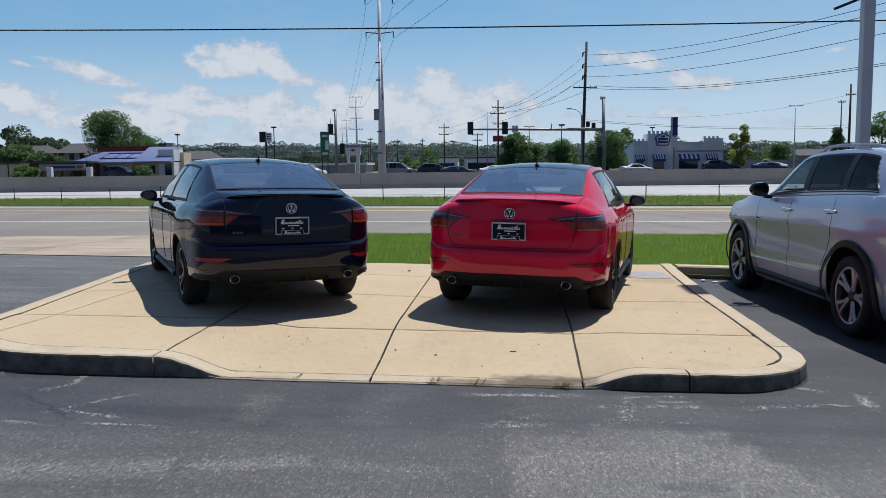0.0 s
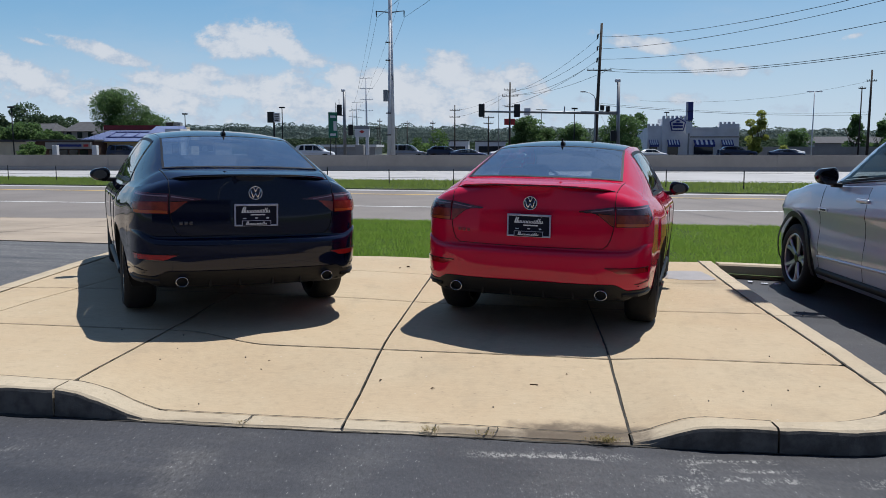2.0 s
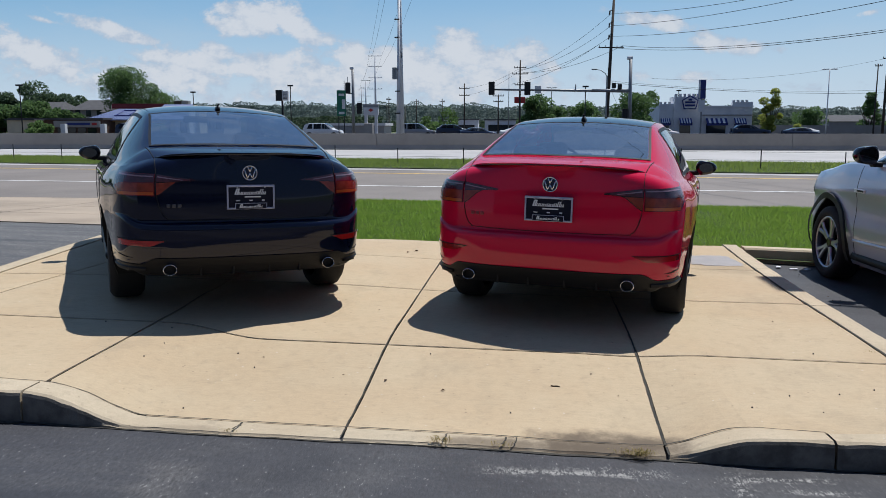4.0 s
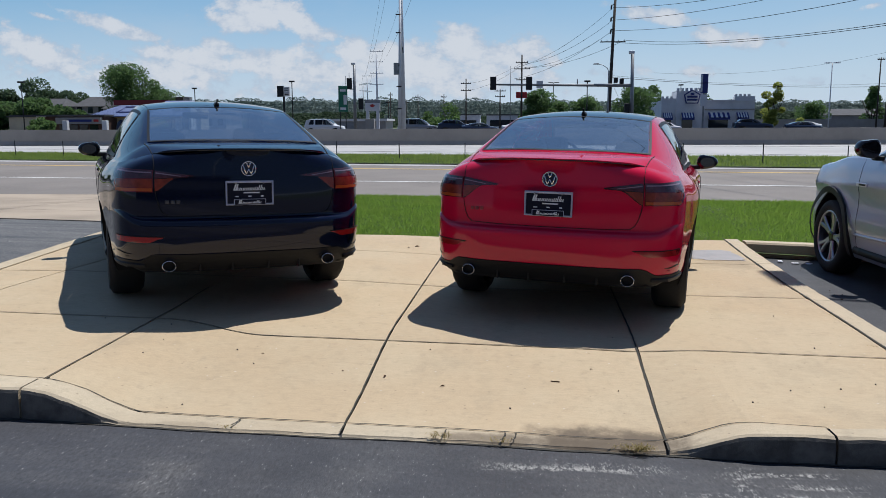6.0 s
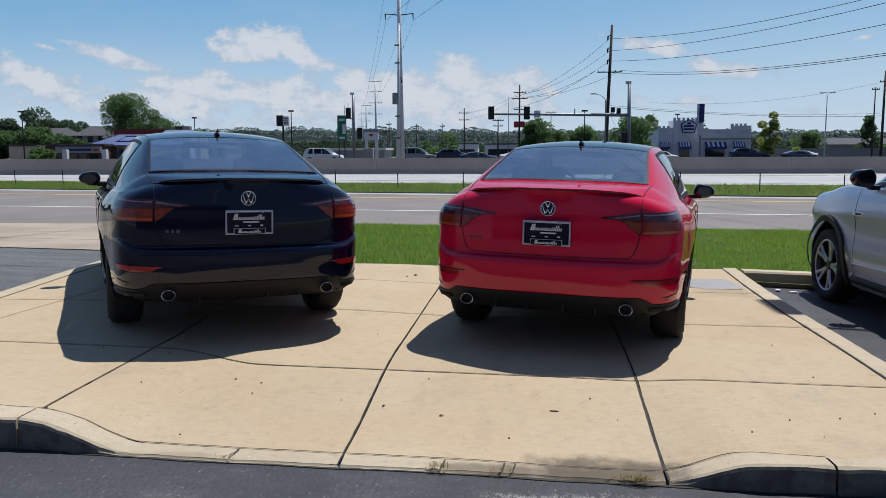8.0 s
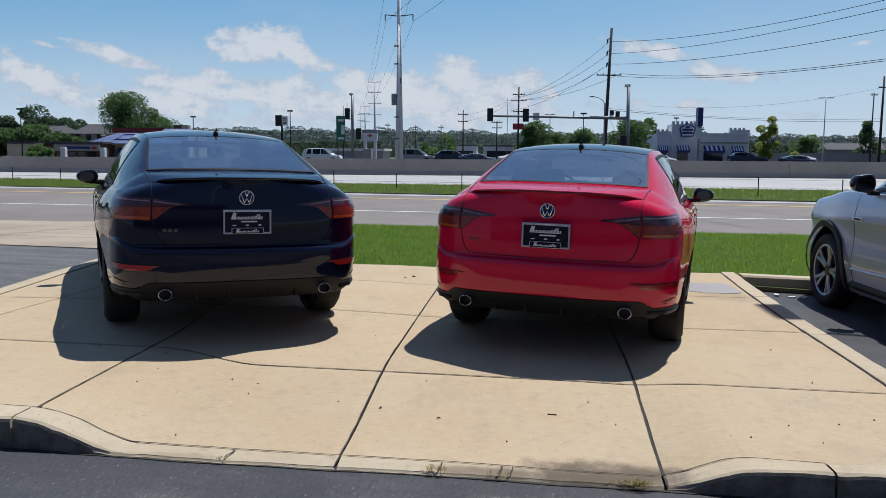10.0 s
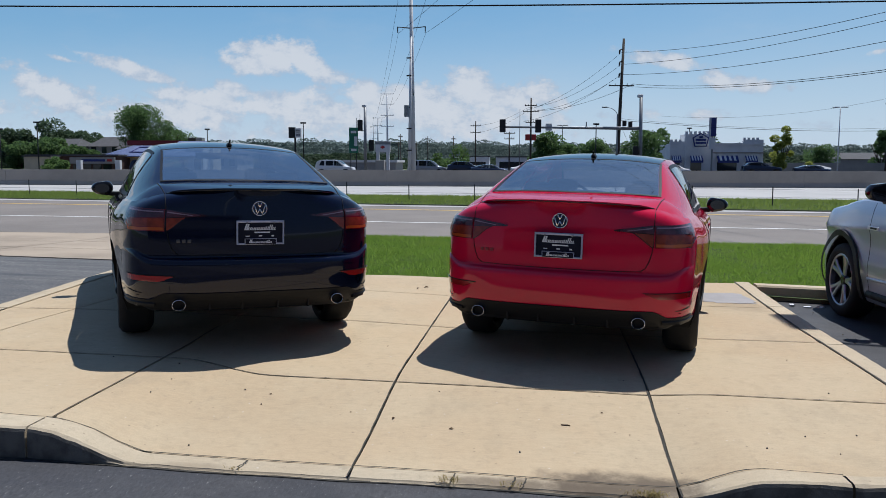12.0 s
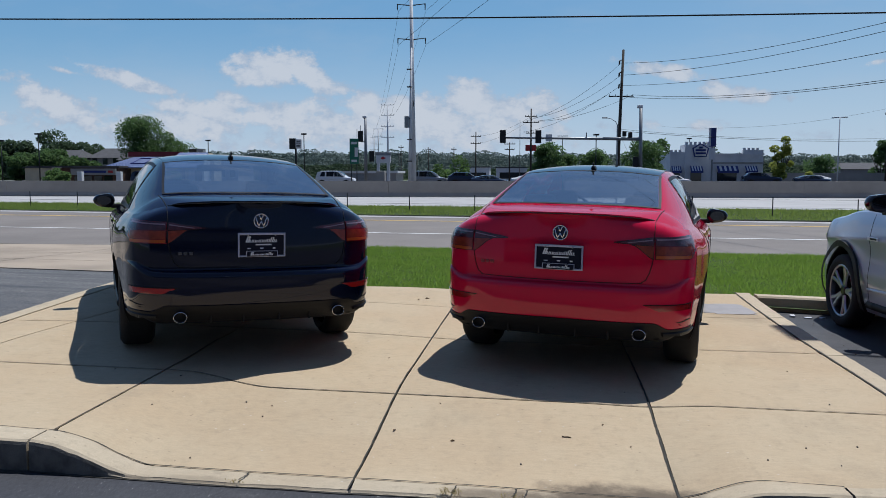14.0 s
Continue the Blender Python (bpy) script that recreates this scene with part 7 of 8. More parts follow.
VAN["centre_z"] = ([0.45, 0.8, 1.5, 2.2, 2.9, 3.5, 4.05, 4.34], [1.84, 1.95, 1.98, 1.98, 1.95, 1.67, 1.23, 1.15])


def far_car(name, P, paint_m, label, x, y, heading):
    build_car(name, P, paint_m, label, "vehicles behind the wall", pose(x, y, 0, 0, 0, heading), res=0.45, detail=False)


far_car("van", VAN, M["white_paint"], "white van waiting behind the highway wall", -26.0, 105, -90)
far_car("dark_suv", FAR_SUV, M["navy_paint"], "dark sport utility vehicle waiting at the crossing", -9.6, 105, -84)
far_car("dark_sedan", FAR_SEDAN, M["navy_paint"], "dark blue sedan waiting at the crossing", -6.6, 103, -84)
far_car("silver_minivan", VAN, M["grey_paint"], "silver minivan waiting at the crossing", -14.6, 106, -88)
far_car("white_sedan", FAR_SEDAN, M["white_paint"], "white sedan waiting behind the wall", -1.8, 103, -86)
far_car("dark_suv", FAR_SUV, M["navy_paint"], "dark sport utility vehicle parked at the block restaurant", 27.6, 114, -90)
far_car("dark_sedan", FAR_SEDAN, M["navy_paint"], "dark sedan parked at the block restaurant", 34.0, 114, -90)
far_car("white_sedan", FAR_SEDAN, M["white_paint"], "white sedan parked beside the block restaurant", 16.6, 112, -70)
far_car("pale_sedan", FAR_SEDAN, M["white_paint"], "pale sedan parked in the far lot", 40.0, 118, 90)
far_car("dark_minivan", VAN, M["navy_paint"], "dark minivan by the blue-roofed restaurant", -53.6, 112, -90)

# ---- assumed showroom behind the camera: unseen, added to darken the cars' reflections ----
M["showroom"] = mat("assumed_showroom_panel", (0.10, 0.11, 0.125), 0.5, var=0.1, scale=1)
show = thing("wall_assumed_showroom", "unseen grey and glass front, added for the cars' reflections", "building", kind="structure")
boxp("wall", (-32, -32.5, -0.5, 32, -32, 0.6), M["showroom"], show)
boxp("wall", (-32, -32.5, 3.6, 32, -32, 7.6), M["showroom"], show)
for k in range(16):
    boxp("pane", (-32 + 4 * k + 0.08, -32.3, 0.6, -32 + 4 * (k + 1) - 0.08, -32.2, 3.6), M["dark_glass"], show)
    boxp("mullion", (-32 + 4 * k - 0.08, -32.4, 0.6, -32 + 4 * k + 0.08, -32.1, 3.6), M["dark_metal"], show)
boxp("roof", (-32, -52, 7.6, 32, -31.6, 7.9), M["roof_grey"], show)

# ---- details of the sedans ----
def x_to_th(K, x, lev):
    """The angle round the rear end at which a level has the sideways place x."""
    lo, hi = 0.0, 90.0
    for _ in range(28):
        mid = (lo + hi) / 2
        if K["tail"](mid, lev).x < x:
            lo = mid
        else:
            hi = mid
    return (lo + hi) / 2


def on_tail(K, x, z, lift=0.0):
    """A point on the car's rear face at sideways x and height z, lifted off the paint."""
    sgn = 1 if x >= 0 else -1
    lev, th = z, 0.0
    for _ in range(8):
        th = x_to_th(K, abs(x), lev)
        top = K["zt_tail"](th)
        lev = z if z < K["zk"] else min(K["zk"] + (z - K["zk"]) / (top - K["zk"]) * (K["zmax"] - K["zk"]), K["zmax"])
    return on_tail_th(K, th * sgn, lev, lift)


def on_tail_th(K, th, lev, lift=0.0):
    p = K["tail"](th, lev)
    e, f = 0.4, 0.004
    a = K["tail"](th + e, lev) - K["tail"](th - e, lev)
    b = K["tail"](th, min(lev + f, K["zmax"])) - K["tail"](th, lev - f)
    n = a.cross(b).normalized()
    if n.y > 0 and abs(n.y) > 0.2 or n.x * th < 0 and abs(n.x) > 0.5:
        n = -n
    return p + n * lift


def tail_patch(K, name, ths, zlo, zhi, lift, material, parent, label="", nz=5, skirt=0.012):
    """A lens or panel following the rear end between two heights given along th."""
    def lev_of(th, z):
        top = K["zt_tail"](abs(th))
        return z if z < K["zk"] else K["zk"] + (z - K["zk"]) / (top - K["zk"]) * (K["zmax"] - K["zk"])
    v, f = [], []
    n = nz + 3
    for th in ths:
        lo, hi = zlo(abs(th)), zhi(abs(th))
        zs = [lo + (hi - lo) * k / nz for k in range(nz + 1)]
        v.append(on_tail_th(K, th, lev_of(th, lo), -skirt))
        v += [on_tail_th(K, th, lev_of(th, z), lift) for z in zs]
        v.append(on_tail_th(K, th, lev_of(th, hi), -skirt))
    for i in range(len(ths) - 1):
        for k in range(n - 1):
            f.append((i * n + k, i * n + k + 1, (i + 1) * n + k + 1, (i + 1) * n + k))
    f += [tuple(range(n)), tuple((len(ths) - 1) * n + k for k in range(n))[::-1]]
    return fix_normals(obj(name, v, f, material, parent, label))


def span(a, b, n):
    return [a + (b - a) * k / n for k in range(n + 1)]


def dress_sedan(car, K, paint_m, lip_m):
    t_in, t_gap, t_out = x_to_th(K, 0.345, 0.9), x_to_th(K, 0.592, 0.9), 82.0

    def along(th):
        """0 at the lamp's inner tip, 1 at the boot gap."""
        return min(max((th - t_in) / (t_gap - t_in), 0.0), 1.0)

    def top(th):
        return 0.938 + 0.037 * along(th) ** 0.8 + 0.006 * smooth01(t_gap, t_out, th)

    def bottom(th):
        return 0.931 - 0.016 * along(th) - 0.083 * smooth01(0.30, 1.0, along(th)) + 0.05 * smooth01(72, t_out, th)

    def mid(th):
        return max(0.930 - 0.012 * along(th) - 0.004 * smooth01(t_gap, t_out, th), bottom(th))

    for s in (-1, 1):
        lamp = tail_patch(K, "taillight", [s * t for t in span(t_gap + 0.5, t_out, 16)], bottom, top, 0.006, M["red_lens"], car, "smoked red tail lamp")
        tail_patch(K, "clear_band", [s * t for t in span(t_gap + 0.9, t_out - 1.0, 14)], lambda th: mid(th) + 0.004, lambda th: top(th) - 0.004, 0.009, M["smoke_band"], lamp)
        # thin pale strip: the sky's sheen on the band, laid on as colour
        tail_patch(K, "light_guide", [s * t for t in span(t_gap + 1.6, t_out - 6.0, 12)], lambda th: top(th) - 0.021, lambda th: top(th) - 0.013, 0.0105, M["light_guide"], lamp, nz=2)
        tail_patch(K, "indicator_lens", [s * t for t in span(t_gap + 1.0, t_out - 9, 12)], lambda th: bottom(th) + 0.006, lambda th: bottom(th) + 0.026, 0.010, M["indicator"], lamp, "amber indicator strip")
        tail_patch(K, "amber_lens", [s * t for t in span(t_gap + 1.0, t_out - 6, 12)], lambda th: bottom(th) + 0.029, lambda th: max(mid(th) - 0.002, bottom(th) + 0.031), 0.0085, M["amber_lens"], lamp)
        inner = tail_patch(K, "boot_lamp", [s * t for t in span(t_in, t_gap - 0.5, 16)], bottom, top, 0.005, M["smoke_lens"], car, "dark tail lamp on the boot lid")
        tail_patch(K, "clear_band", [s * t for t in span(t_in + 2.5, t_gap - 0.9, 12)], lambda th: mid(th) + 0.003, lambda th: top(th) - 0.004, 0.008, M["smoke_band"], inner)
        tail_patch(K, "light_guide", [s * t for t in span(t_in + 6.0, t_gap - 1.4, 10)], lambda th: top(th) - 0.017 - 0.004 * along(th), lambda th: top(th) - 0.013, 0.0095, M["light_guide"], inner, nz=2)
        tail_patch(K, "amber_lens", [s * t for t in span(t_in + 0.45 * (t_gap - t_in), t_gap - 0.9, 8)], lambda th: bottom(th) + 0.005, lambda th: max(mid(th) - 0.002, bottom(th) + 0.007), 0.008, M["amber_lens"], inner)
        r0 = x_to_th(K, 0.56, 0.53)
        tail_patch(K, "rear_reflector", [s * t for t in span(r0, 78, 14)], lambda th: 0.540 - 0.030 * smooth01(r0, r0 + 10, th), lambda th: 0.546, 0.005, M["reflector"] if paint_m is M["black_paint"] else M["red_reflector"], car)
        # no hollow here: a black strip paints the shade of the recess
        tail_patch(K, "reflector_recess", [s * t for t in span(r0 - 1.5, 80, 14)], lambda th: 0.546, lambda th: 0.551, 0.002, M["gap"], car, nz=2)
        c0 = x_to_th(K, 0.745, 0.43)
        tail_patch(K, "bumper_crease", [s * t for t in span(c0, 80, 10)], lambda th: 0.428 + 0.014 * smooth01(c0, 80, th) - 0.005 * smooth01(c0, c0 + 8, th), lambda th: 0.430 + 0.014 * smooth01(c0, 80, th), 0.002, M["gap"], car, nz=2)
        # exhaust: chrome ring round a dark pipe
        ex = on_tail(K, 0.528 * s, 0.356, 0.0) - Vector((0, 0.038, 0))
        v, f = lathe_data([(0.0415, 0.06), (0.0415, -0.022), (0.0435, -0.027), (0.0465, -0.018), (0.0465, 0.09)], 20, "y")
        tip = obj("exhaust_tip", [(ex.x + x * 0.95, ex.y + y + 0.0, 0.356 + z * 0.80) for x, y, z in v], f, M["chrome"], car, "chrome exhaust tip", smooth=True)
        v, f = lathe_data([(0.0005, 0.012), (0.0405, 0.012), (0.0405, -0.0225)], 16, "y")
        obj("pipe", [(ex.x + x * 0.95, ex.y + y, 0.356 + z * 0.80) for x, y, z in v], f, M["trim"], tip)
        # corner splitter blade
        a0 = x_to_th(K, 0.66, 0.33)
        v, f = [], []
        for t in span(a0, 88, 12):
            for lev, lift in ((0.372, 0.0), (0.364, 0.016), (0.350, 0.022), (0.340, 0.0)):
                v.append(on_tail_th(K, s * t, lev, lift))
        for i in range(12):
            for k in range(4):
                f.append((i * 4 + k, i * 4 + (k + 1) % 4, (i + 1) * 4 + (k + 1) % 4, (i + 1) * 4 + k))
        fix_normals(obj("splitter", v, f, M["trim"], car))
        # mirror on its arm
        mx = Vector((0.958 * s, 3.07, 0.998))
        bm = bmesh.new()
        bmesh.ops.create_icosphere(bm, subdivisions=3, radius=1)
        for q in bm.verts:
            c = q.co
            flat = max(c.y, -0.55)
            q.co = Vector((mx.x + c.x * 0.098, mx.y + flat * 0.080, mx.z + max(min(c.z, 0.8), -0.85) * 0.076 * (1 - 0.25 * c.x * s)))
        mir = part("mirror", bm, lip_m, car, "gloss black door mirror", smooth=True)
        bm = bmesh.new()
        bmesh.ops.create_circle(bm, cap_ends=True, radius=1, segments=24, matrix=Matrix.Translation((mx.x, mx.y - 0.054, mx.z)) @ Matrix.Rotation(radians(8 * s), 4, "Z") @ Matrix.Rotation(math.pi / 2 + 0.05, 4, "X") @ Matrix.Diagonal((0.064, 0.044, 1, 1)))
        part("mirror_glass", bm, M["mirror"], mir)
        part("mirror_arm", box_bm(min(0.80 * s, 0.90 * s), 3.03, 0.925, max(0.80 * s, 0.90 * s), 3.11, 0.965, 0.012), M["trim"], mir)
        # door handles, door gaps and sill
        for hy in (1.72, 2.72):
            p = K["flank"](hy, 0.86, s)
            part("door_handle", box_bm(p.x - 0.012 * s - 0.018, hy - 0.10, p.z - 0.016, p.x - 0.012 * s + 0.018, hy + 0.10, p.z + 0.016, 0.012), paint_m, car)
        for gy in (1.36, 2.22, 3.30):
            pts = [K["flank"](gy - (0.25 * (1 - smooth01(0.4, 0.75, lv)) if gy == 1.36 else 0) * -1, lv, s) for lv in span(0.27, 0.985, 14)]
            tube("door_gap", pts, 0.0035, M["trim"], car)
        pts = [K["flank"](y, 0.235, s) + Vector((0.012 * s, 0, 0)) for y in span(1.48, 3.26, 14)]
        tube("sill_blade", pts, 0.028, M["trim"], car, seg=8)
        # trunk shut line down the side of the boot lid
        pts = [on_tail(K, x * s, z, 0.0015) for x, z in ((0.590, 1.066), (0.592, 1.04), (0.592, 1.0), (0.592, 0.94), (0.592, 0.85), (0.586, 0.80), (0.572, 0.745), (0.552, 0.702), (0.525, 0.684))]
        tube("boot_gap", pts, 0.0026, M["gap"], car)
        pts = [K["drop"]((0.618 - 0.028 * t) * s, 0.55 - 0.31 * t, 0.0005) for t in span(0.0, 1.0, 10)]
        tube("boot_gap", pts, 0.003, M["gap"], car)
    tube("boot_gap", [on_tail(K, x, 0.680 - 0.008 * (1 - (x / 0.52) ** 2), 0.001) for x in span(-0.53, 0.53, 24)], 0.0022, M["gap"], car)

    # lower valance with fins
    t1 = x_to_th(K, 0.70, 0.34)
    tail_patch(K, "diffuser", span(-86, 86, 60), lambda th: 0.300 + 0.046 * smooth01(48, 62, th), lambda th: 0.430 - 0.045 * smooth01(x_to_th(K, 0.60, 0.4), t1, th), 0.006, M["trim"], car, "matt black rear diffuser")
    for x in (-0.33, -0.12, 0.12, 0.33):
        p = on_tail(K, x, 0.34, 0)
        part("diffuser_fin", box_bm(x - 0.006, p.y - 0.020, 0.305, x + 0.006, p.y + 0.05, 0.385, 0.003), M["trim"], car)
    # spoiler lip
    v, f = [], []
    ts = span(-50, 50, 44)
    for t in ts:
        e = K["tail"](t, K["zmax"])
        k = 1 - smooth01(40, 50, abs(t))
        n = Vector((0, -1, 0)) if abs(t) < 1 else Vector((math.sin(radians(t)) * 0.35, -1, 0)).normalized()
        v += [e + n * (0.001 + 0.036 * k) + Vector((0, 0, 0.004 + 0.008 * k)), e + n * (0.001 + 0.034 * k) + Vector((0, 0, 0.003 * k)), e - n * 0.012 + Vector((0, 0, -0.010)), e - n * 0.14 + Vector((0, 0, 0.0)), e - n * 0.05 + Vector((0, 0, 0.005 + 0.003 * k))]
    for i in range(len(ts) - 1):
        for k in range(5):
            f.append((i * 5 + k, i * 5 + (k + 1) % 5, (i + 1) * 5 + (k + 1) % 5, (i + 1) * 5 + k))
    fix_normals(obj("spoiler_lip", v, f, paint_m, car, smooth=False))
    tube("spoiler_edge", [K["tail"](t, K["zmax"]) + Vector((0, -0.034 * (1 - smooth01(40, 50, abs(t))), 0.002)) for t in span(-49, 49, 32)], 0.0045, M["gloss"], car)
    # roof panel in gloss black
    v, f = [], []
    nq = 12
    ys_ = span(1.37, 2.765, 18)
    qs_ = span(0.52, 1.0, nq)
    for y in ys_:
        v += [K["surf"](y, q, -1, 0.003) for q in qs_] + [K["surf"](y, q, 1, 0.003) for q in qs_[-2::-1]]
    n = 2 * nq + 1
    for j in range(len(ys_) - 1):
        for i in range(n - 1):
            f.append((j * n + i, j * n + i + 1, (j + 1) * n + i + 1, (j + 1) * n + i))
    fix_normals(obj("roof_panel", v, f, M["black_paint"], car, "gloss black roof", smooth=True))
    # antenna
    p = K["upper"](1.44, 1.0, 1)
    bm = box_bm(-0.018, p.y - 0.055, p.z - 0.004, 0.018, p.y + 0.07, p.z + 0.032, 0.012)
    for q in bm.verts:
        k = smooth01(p.z, p.z + 0.05, q.co.z)
        q.co.x *= 1 - 0.65 * k
        q.co.y = q.co.y + (p.y - 0.03 - q.co.y) * 0.55 * k
    part("antenna", bm, M["trim"], car, "black roof antenna", smooth=True)
    tube("antenna_mast", [(0, p.y - 0.03, p.z + 0.025), (0, p.y - 0.05, p.z + 0.052)], 0.006, M["trim"], car)

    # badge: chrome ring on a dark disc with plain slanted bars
    bz = 0.983
    ey = on_tail(K, 0, bz, 0).y
    v, f = lathe_data([(0.0005, -0.006), (0.045, -0.006), (0.047, 0.004)], 28, "y")
    badge = obj("badge", [(x, ey + y, bz + z) for x, y, z in v], f, M["badge_blue"], car, "round badge with chrome ring", smooth=False)
    v, f = lathe_data([(0.0425, -0.004), (0.0455, -0.013), (0.0505, -0.011), (0.052, 0.004)], 32, "y")
    obj("badge_ring", [(x, ey + y, bz + z) for x, y, z in v], f, M["chrome"], badge, smooth=True)
    bars = [(0.014, 0.041, 0.0, 0.007), (0.036, 0.024, 0.017, -0.036), (0.017, -0.036, 0.0, -0.002)]
    for x0, z0, x1, z1 in bars + [(-a, b, -c, d) for a, b, c, d in bars]:
        tube("badge_bar", [(x0, ey - 0.010, bz + z0), (x1, ey - 0.010, bz + z1)], 0.0046, M["chrome"], badge)
    # model badge as three plain bars
    for k in range(3):
        p = on_tail(K, -0.522 + 0.034 * k, 0.770, 0.002)
        part("model_badge", box_bm(p.x - 0.012, p.y - 0.004, 0.760, p.x + 0.012, p.y + 0.006, 0.781, 0.003), M["badge_grey"] if paint_m is M["black_paint"] else M["badge_red"], car)
    # plate: dark plate in a pale frame, lettering as slanted bars
    py = on_tail(K, 0, 0.83, 0).y - 0.014
    z0, z1 = 0.745, 0.903
    plate = part("plate", box_bm(-0.152, py - 0.003, z0 + 0.004, 0.152, py + 0.012, z1 - 0.004, 0.003), M["plate"], car, "black show plate in a pale frame")
    for a, b, c, d in ((-0.158, z1 - 0.013, 0.158, z1 + 0.002), (-0.158, z0 - 0.002, 0.158, z0 + 0.009), (-0.158, z0 + 0.007, -0.147, z1 - 0.011), (0.147, z0 + 0.007, 0.158, z1 - 0.011)):
        part("plate_frame", box_bm(a, py - 0.011, b, c, py + 0.004, d, 0.003), M["plate_frame"], plate)
    part("plate_strip", box_bm(-0.102, py - 0.014, z0 + 0.001, 0.102, py - 0.004, z0 + 0.036, 0.002), M["plate"], plate)
    for c in (-0.103, 0.103):
        part("plate_strip_edge", box_bm(c - 0.002, py - 0.015, z0 + 0.001, c + 0.002, py - 0.006, z0 + 0.037), M["plate_frame"], plate)
    part("plate_strip_edge", box_bm(-0.105, py - 0.015, z0 + 0.036, 0.105, py - 0.006, z0 + 0.039), M["plate_frame"], plate)

    def script(cx, cz, width, height, yb):
        """A line of slanted strokes of uneven height, the first one tallest, over a thin joining bar."""
        bm = bmesh.new()
        heights = (1.0, 0.45, 0.42, 0.42, 0.45, 0.42, 0.55, 0.85, 0.45)
        for k, hk in enumerate(heights):
            x = cx - width / 2 + width * (k + 0.5) / len(heights)
            w, h = width * (0.050 if k else 0.075), height * hk
            for o in (-0.28, 0.28):
                b2 = box_bm(x + o * width / 9 - w / 3, yb, cz - height * 0.4, x + o * width / 9 + w / 3, yb + 0.002, cz - height * 0.4 + h)
                for q in b2.verts:
                    q.co.x += 0.35 * (q.co.z - cz)
                me = bpy.data.meshes.new("stroke")
                b2.to_mesh(me)
                b2.free()
                bm.from_mesh(me)
                bpy.data.meshes.remove(me)
        part("lettering_bar", bm, M["plate_white"], plate)
        part("lettering_bar", box_bm(cx - width / 2, yb, cz - height * 0.42, cx + width / 2, yb + 0.002, cz - height * 0.34), M["plate_white"], plate)

    script(0.0, z0 + 0.112, 0.205, 0.040, py - 0.005)
    script(0.0, z0 + 0.019, 0.150, 0.024, py - 0.016)
    for a, b, w, h in ((0.012, z0 + 0.080, 0.105, 0.009), (-0.085, z0 + 0.055, 0.026, 0.006), (0.0, z0 + 0.056, 0.022, 0.008), (0.082, z0 + 0.056, 0.018, 0.010), (0, z1 - 0.006, 0.13, 0.005)):
        yb = py - 0.0125 if b > z1 - 0.02 else py - 0.0045
        part("lettering_bar", box_bm(a - w / 2, yb, b - h / 2, a + w / 2, yb + 0.002, b + h / 2), M["plate_white"], plate)
    for sx in (-1, 1):
        v, f = lathe_data([(0.0005, -0.004), (0.006, -0.004), (0.007, 0.002)], 10, "y")
        obj("plate_screw", [(0.09 * sx + x, py - 0.0115 + y, z1 - 0.012 + z) for x, y, z in v], f, M["chrome"], plate)
    # third brake lamp and heater lines inside the glass, rear-view mirror, steering wheel
    part("brake_lamp", box_bm(-0.12, 1.24, 1.335, 0.12, 1.27, 1.35, 0.004), M["smoke_lens"], car)
    part("cabin_mirror", box_bm(-0.12, 2.80, 1.30, 0.12, 2.83, 1.36, 0.012), M["interior"], car)
    v, f = [], []
    ring_pts = [(-0.37 + 0.185 * math.cos(w), 2.62 + 0.05 * math.sin(w), 0.98 + 0.18 * math.sin(w)) for w in span(0, 2 * math.pi, 24)[:-1]]
    tube("steering_wheel", ring_pts, 0.014, M["interior"], car, closed=True)


M["smoke_band"] = mat("smoked_clear_band", (0.095, 0.026, 0.042), 0.16, coat=0.6, var=0.6, scale=9)
# pale tone for the painted sheen on the lamp bands
M["light_guide"] = mat("light_guide", (0.26, 0.16, 0.20), 0.2, coat=0.8)
M["indicator"] = mat("indicator_lens", (0.42, 0.075, 0.012), 0.2, coat=1.0)
M["gap"] = mat("panel_gap", (0.004, 0.004, 0.004), 0.9)
M["mirror"] = mat("mirror_silver", (0.09, 0.10, 0.115), 0.03, 1.0)
M["badge_blue"] = mat("badge_blue", (0.012, 0.02, 0.05), 0.2)
M["badge_grey"] = mat("badge_grey", (0.11, 0.11, 0.12), 0.35, 0.8)
M["badge_red"] = mat("badge_dark_red", (0.30, 0.05, 0.06), 0.35, 0.4)
M["plate_frame"] = mat("plate_frame", (0.42, 0.45, 0.58), 0.3, 0.3)
M["red_reflector"] = mat("body_reflector", (0.28, 0.008, 0.010), 0.12, coat=1.0)
dress_sedan(black_car, BK, M["black_paint"], M["gloss"])
dress_sedan(red_car, RD, M["red_paint"], M["gloss"])


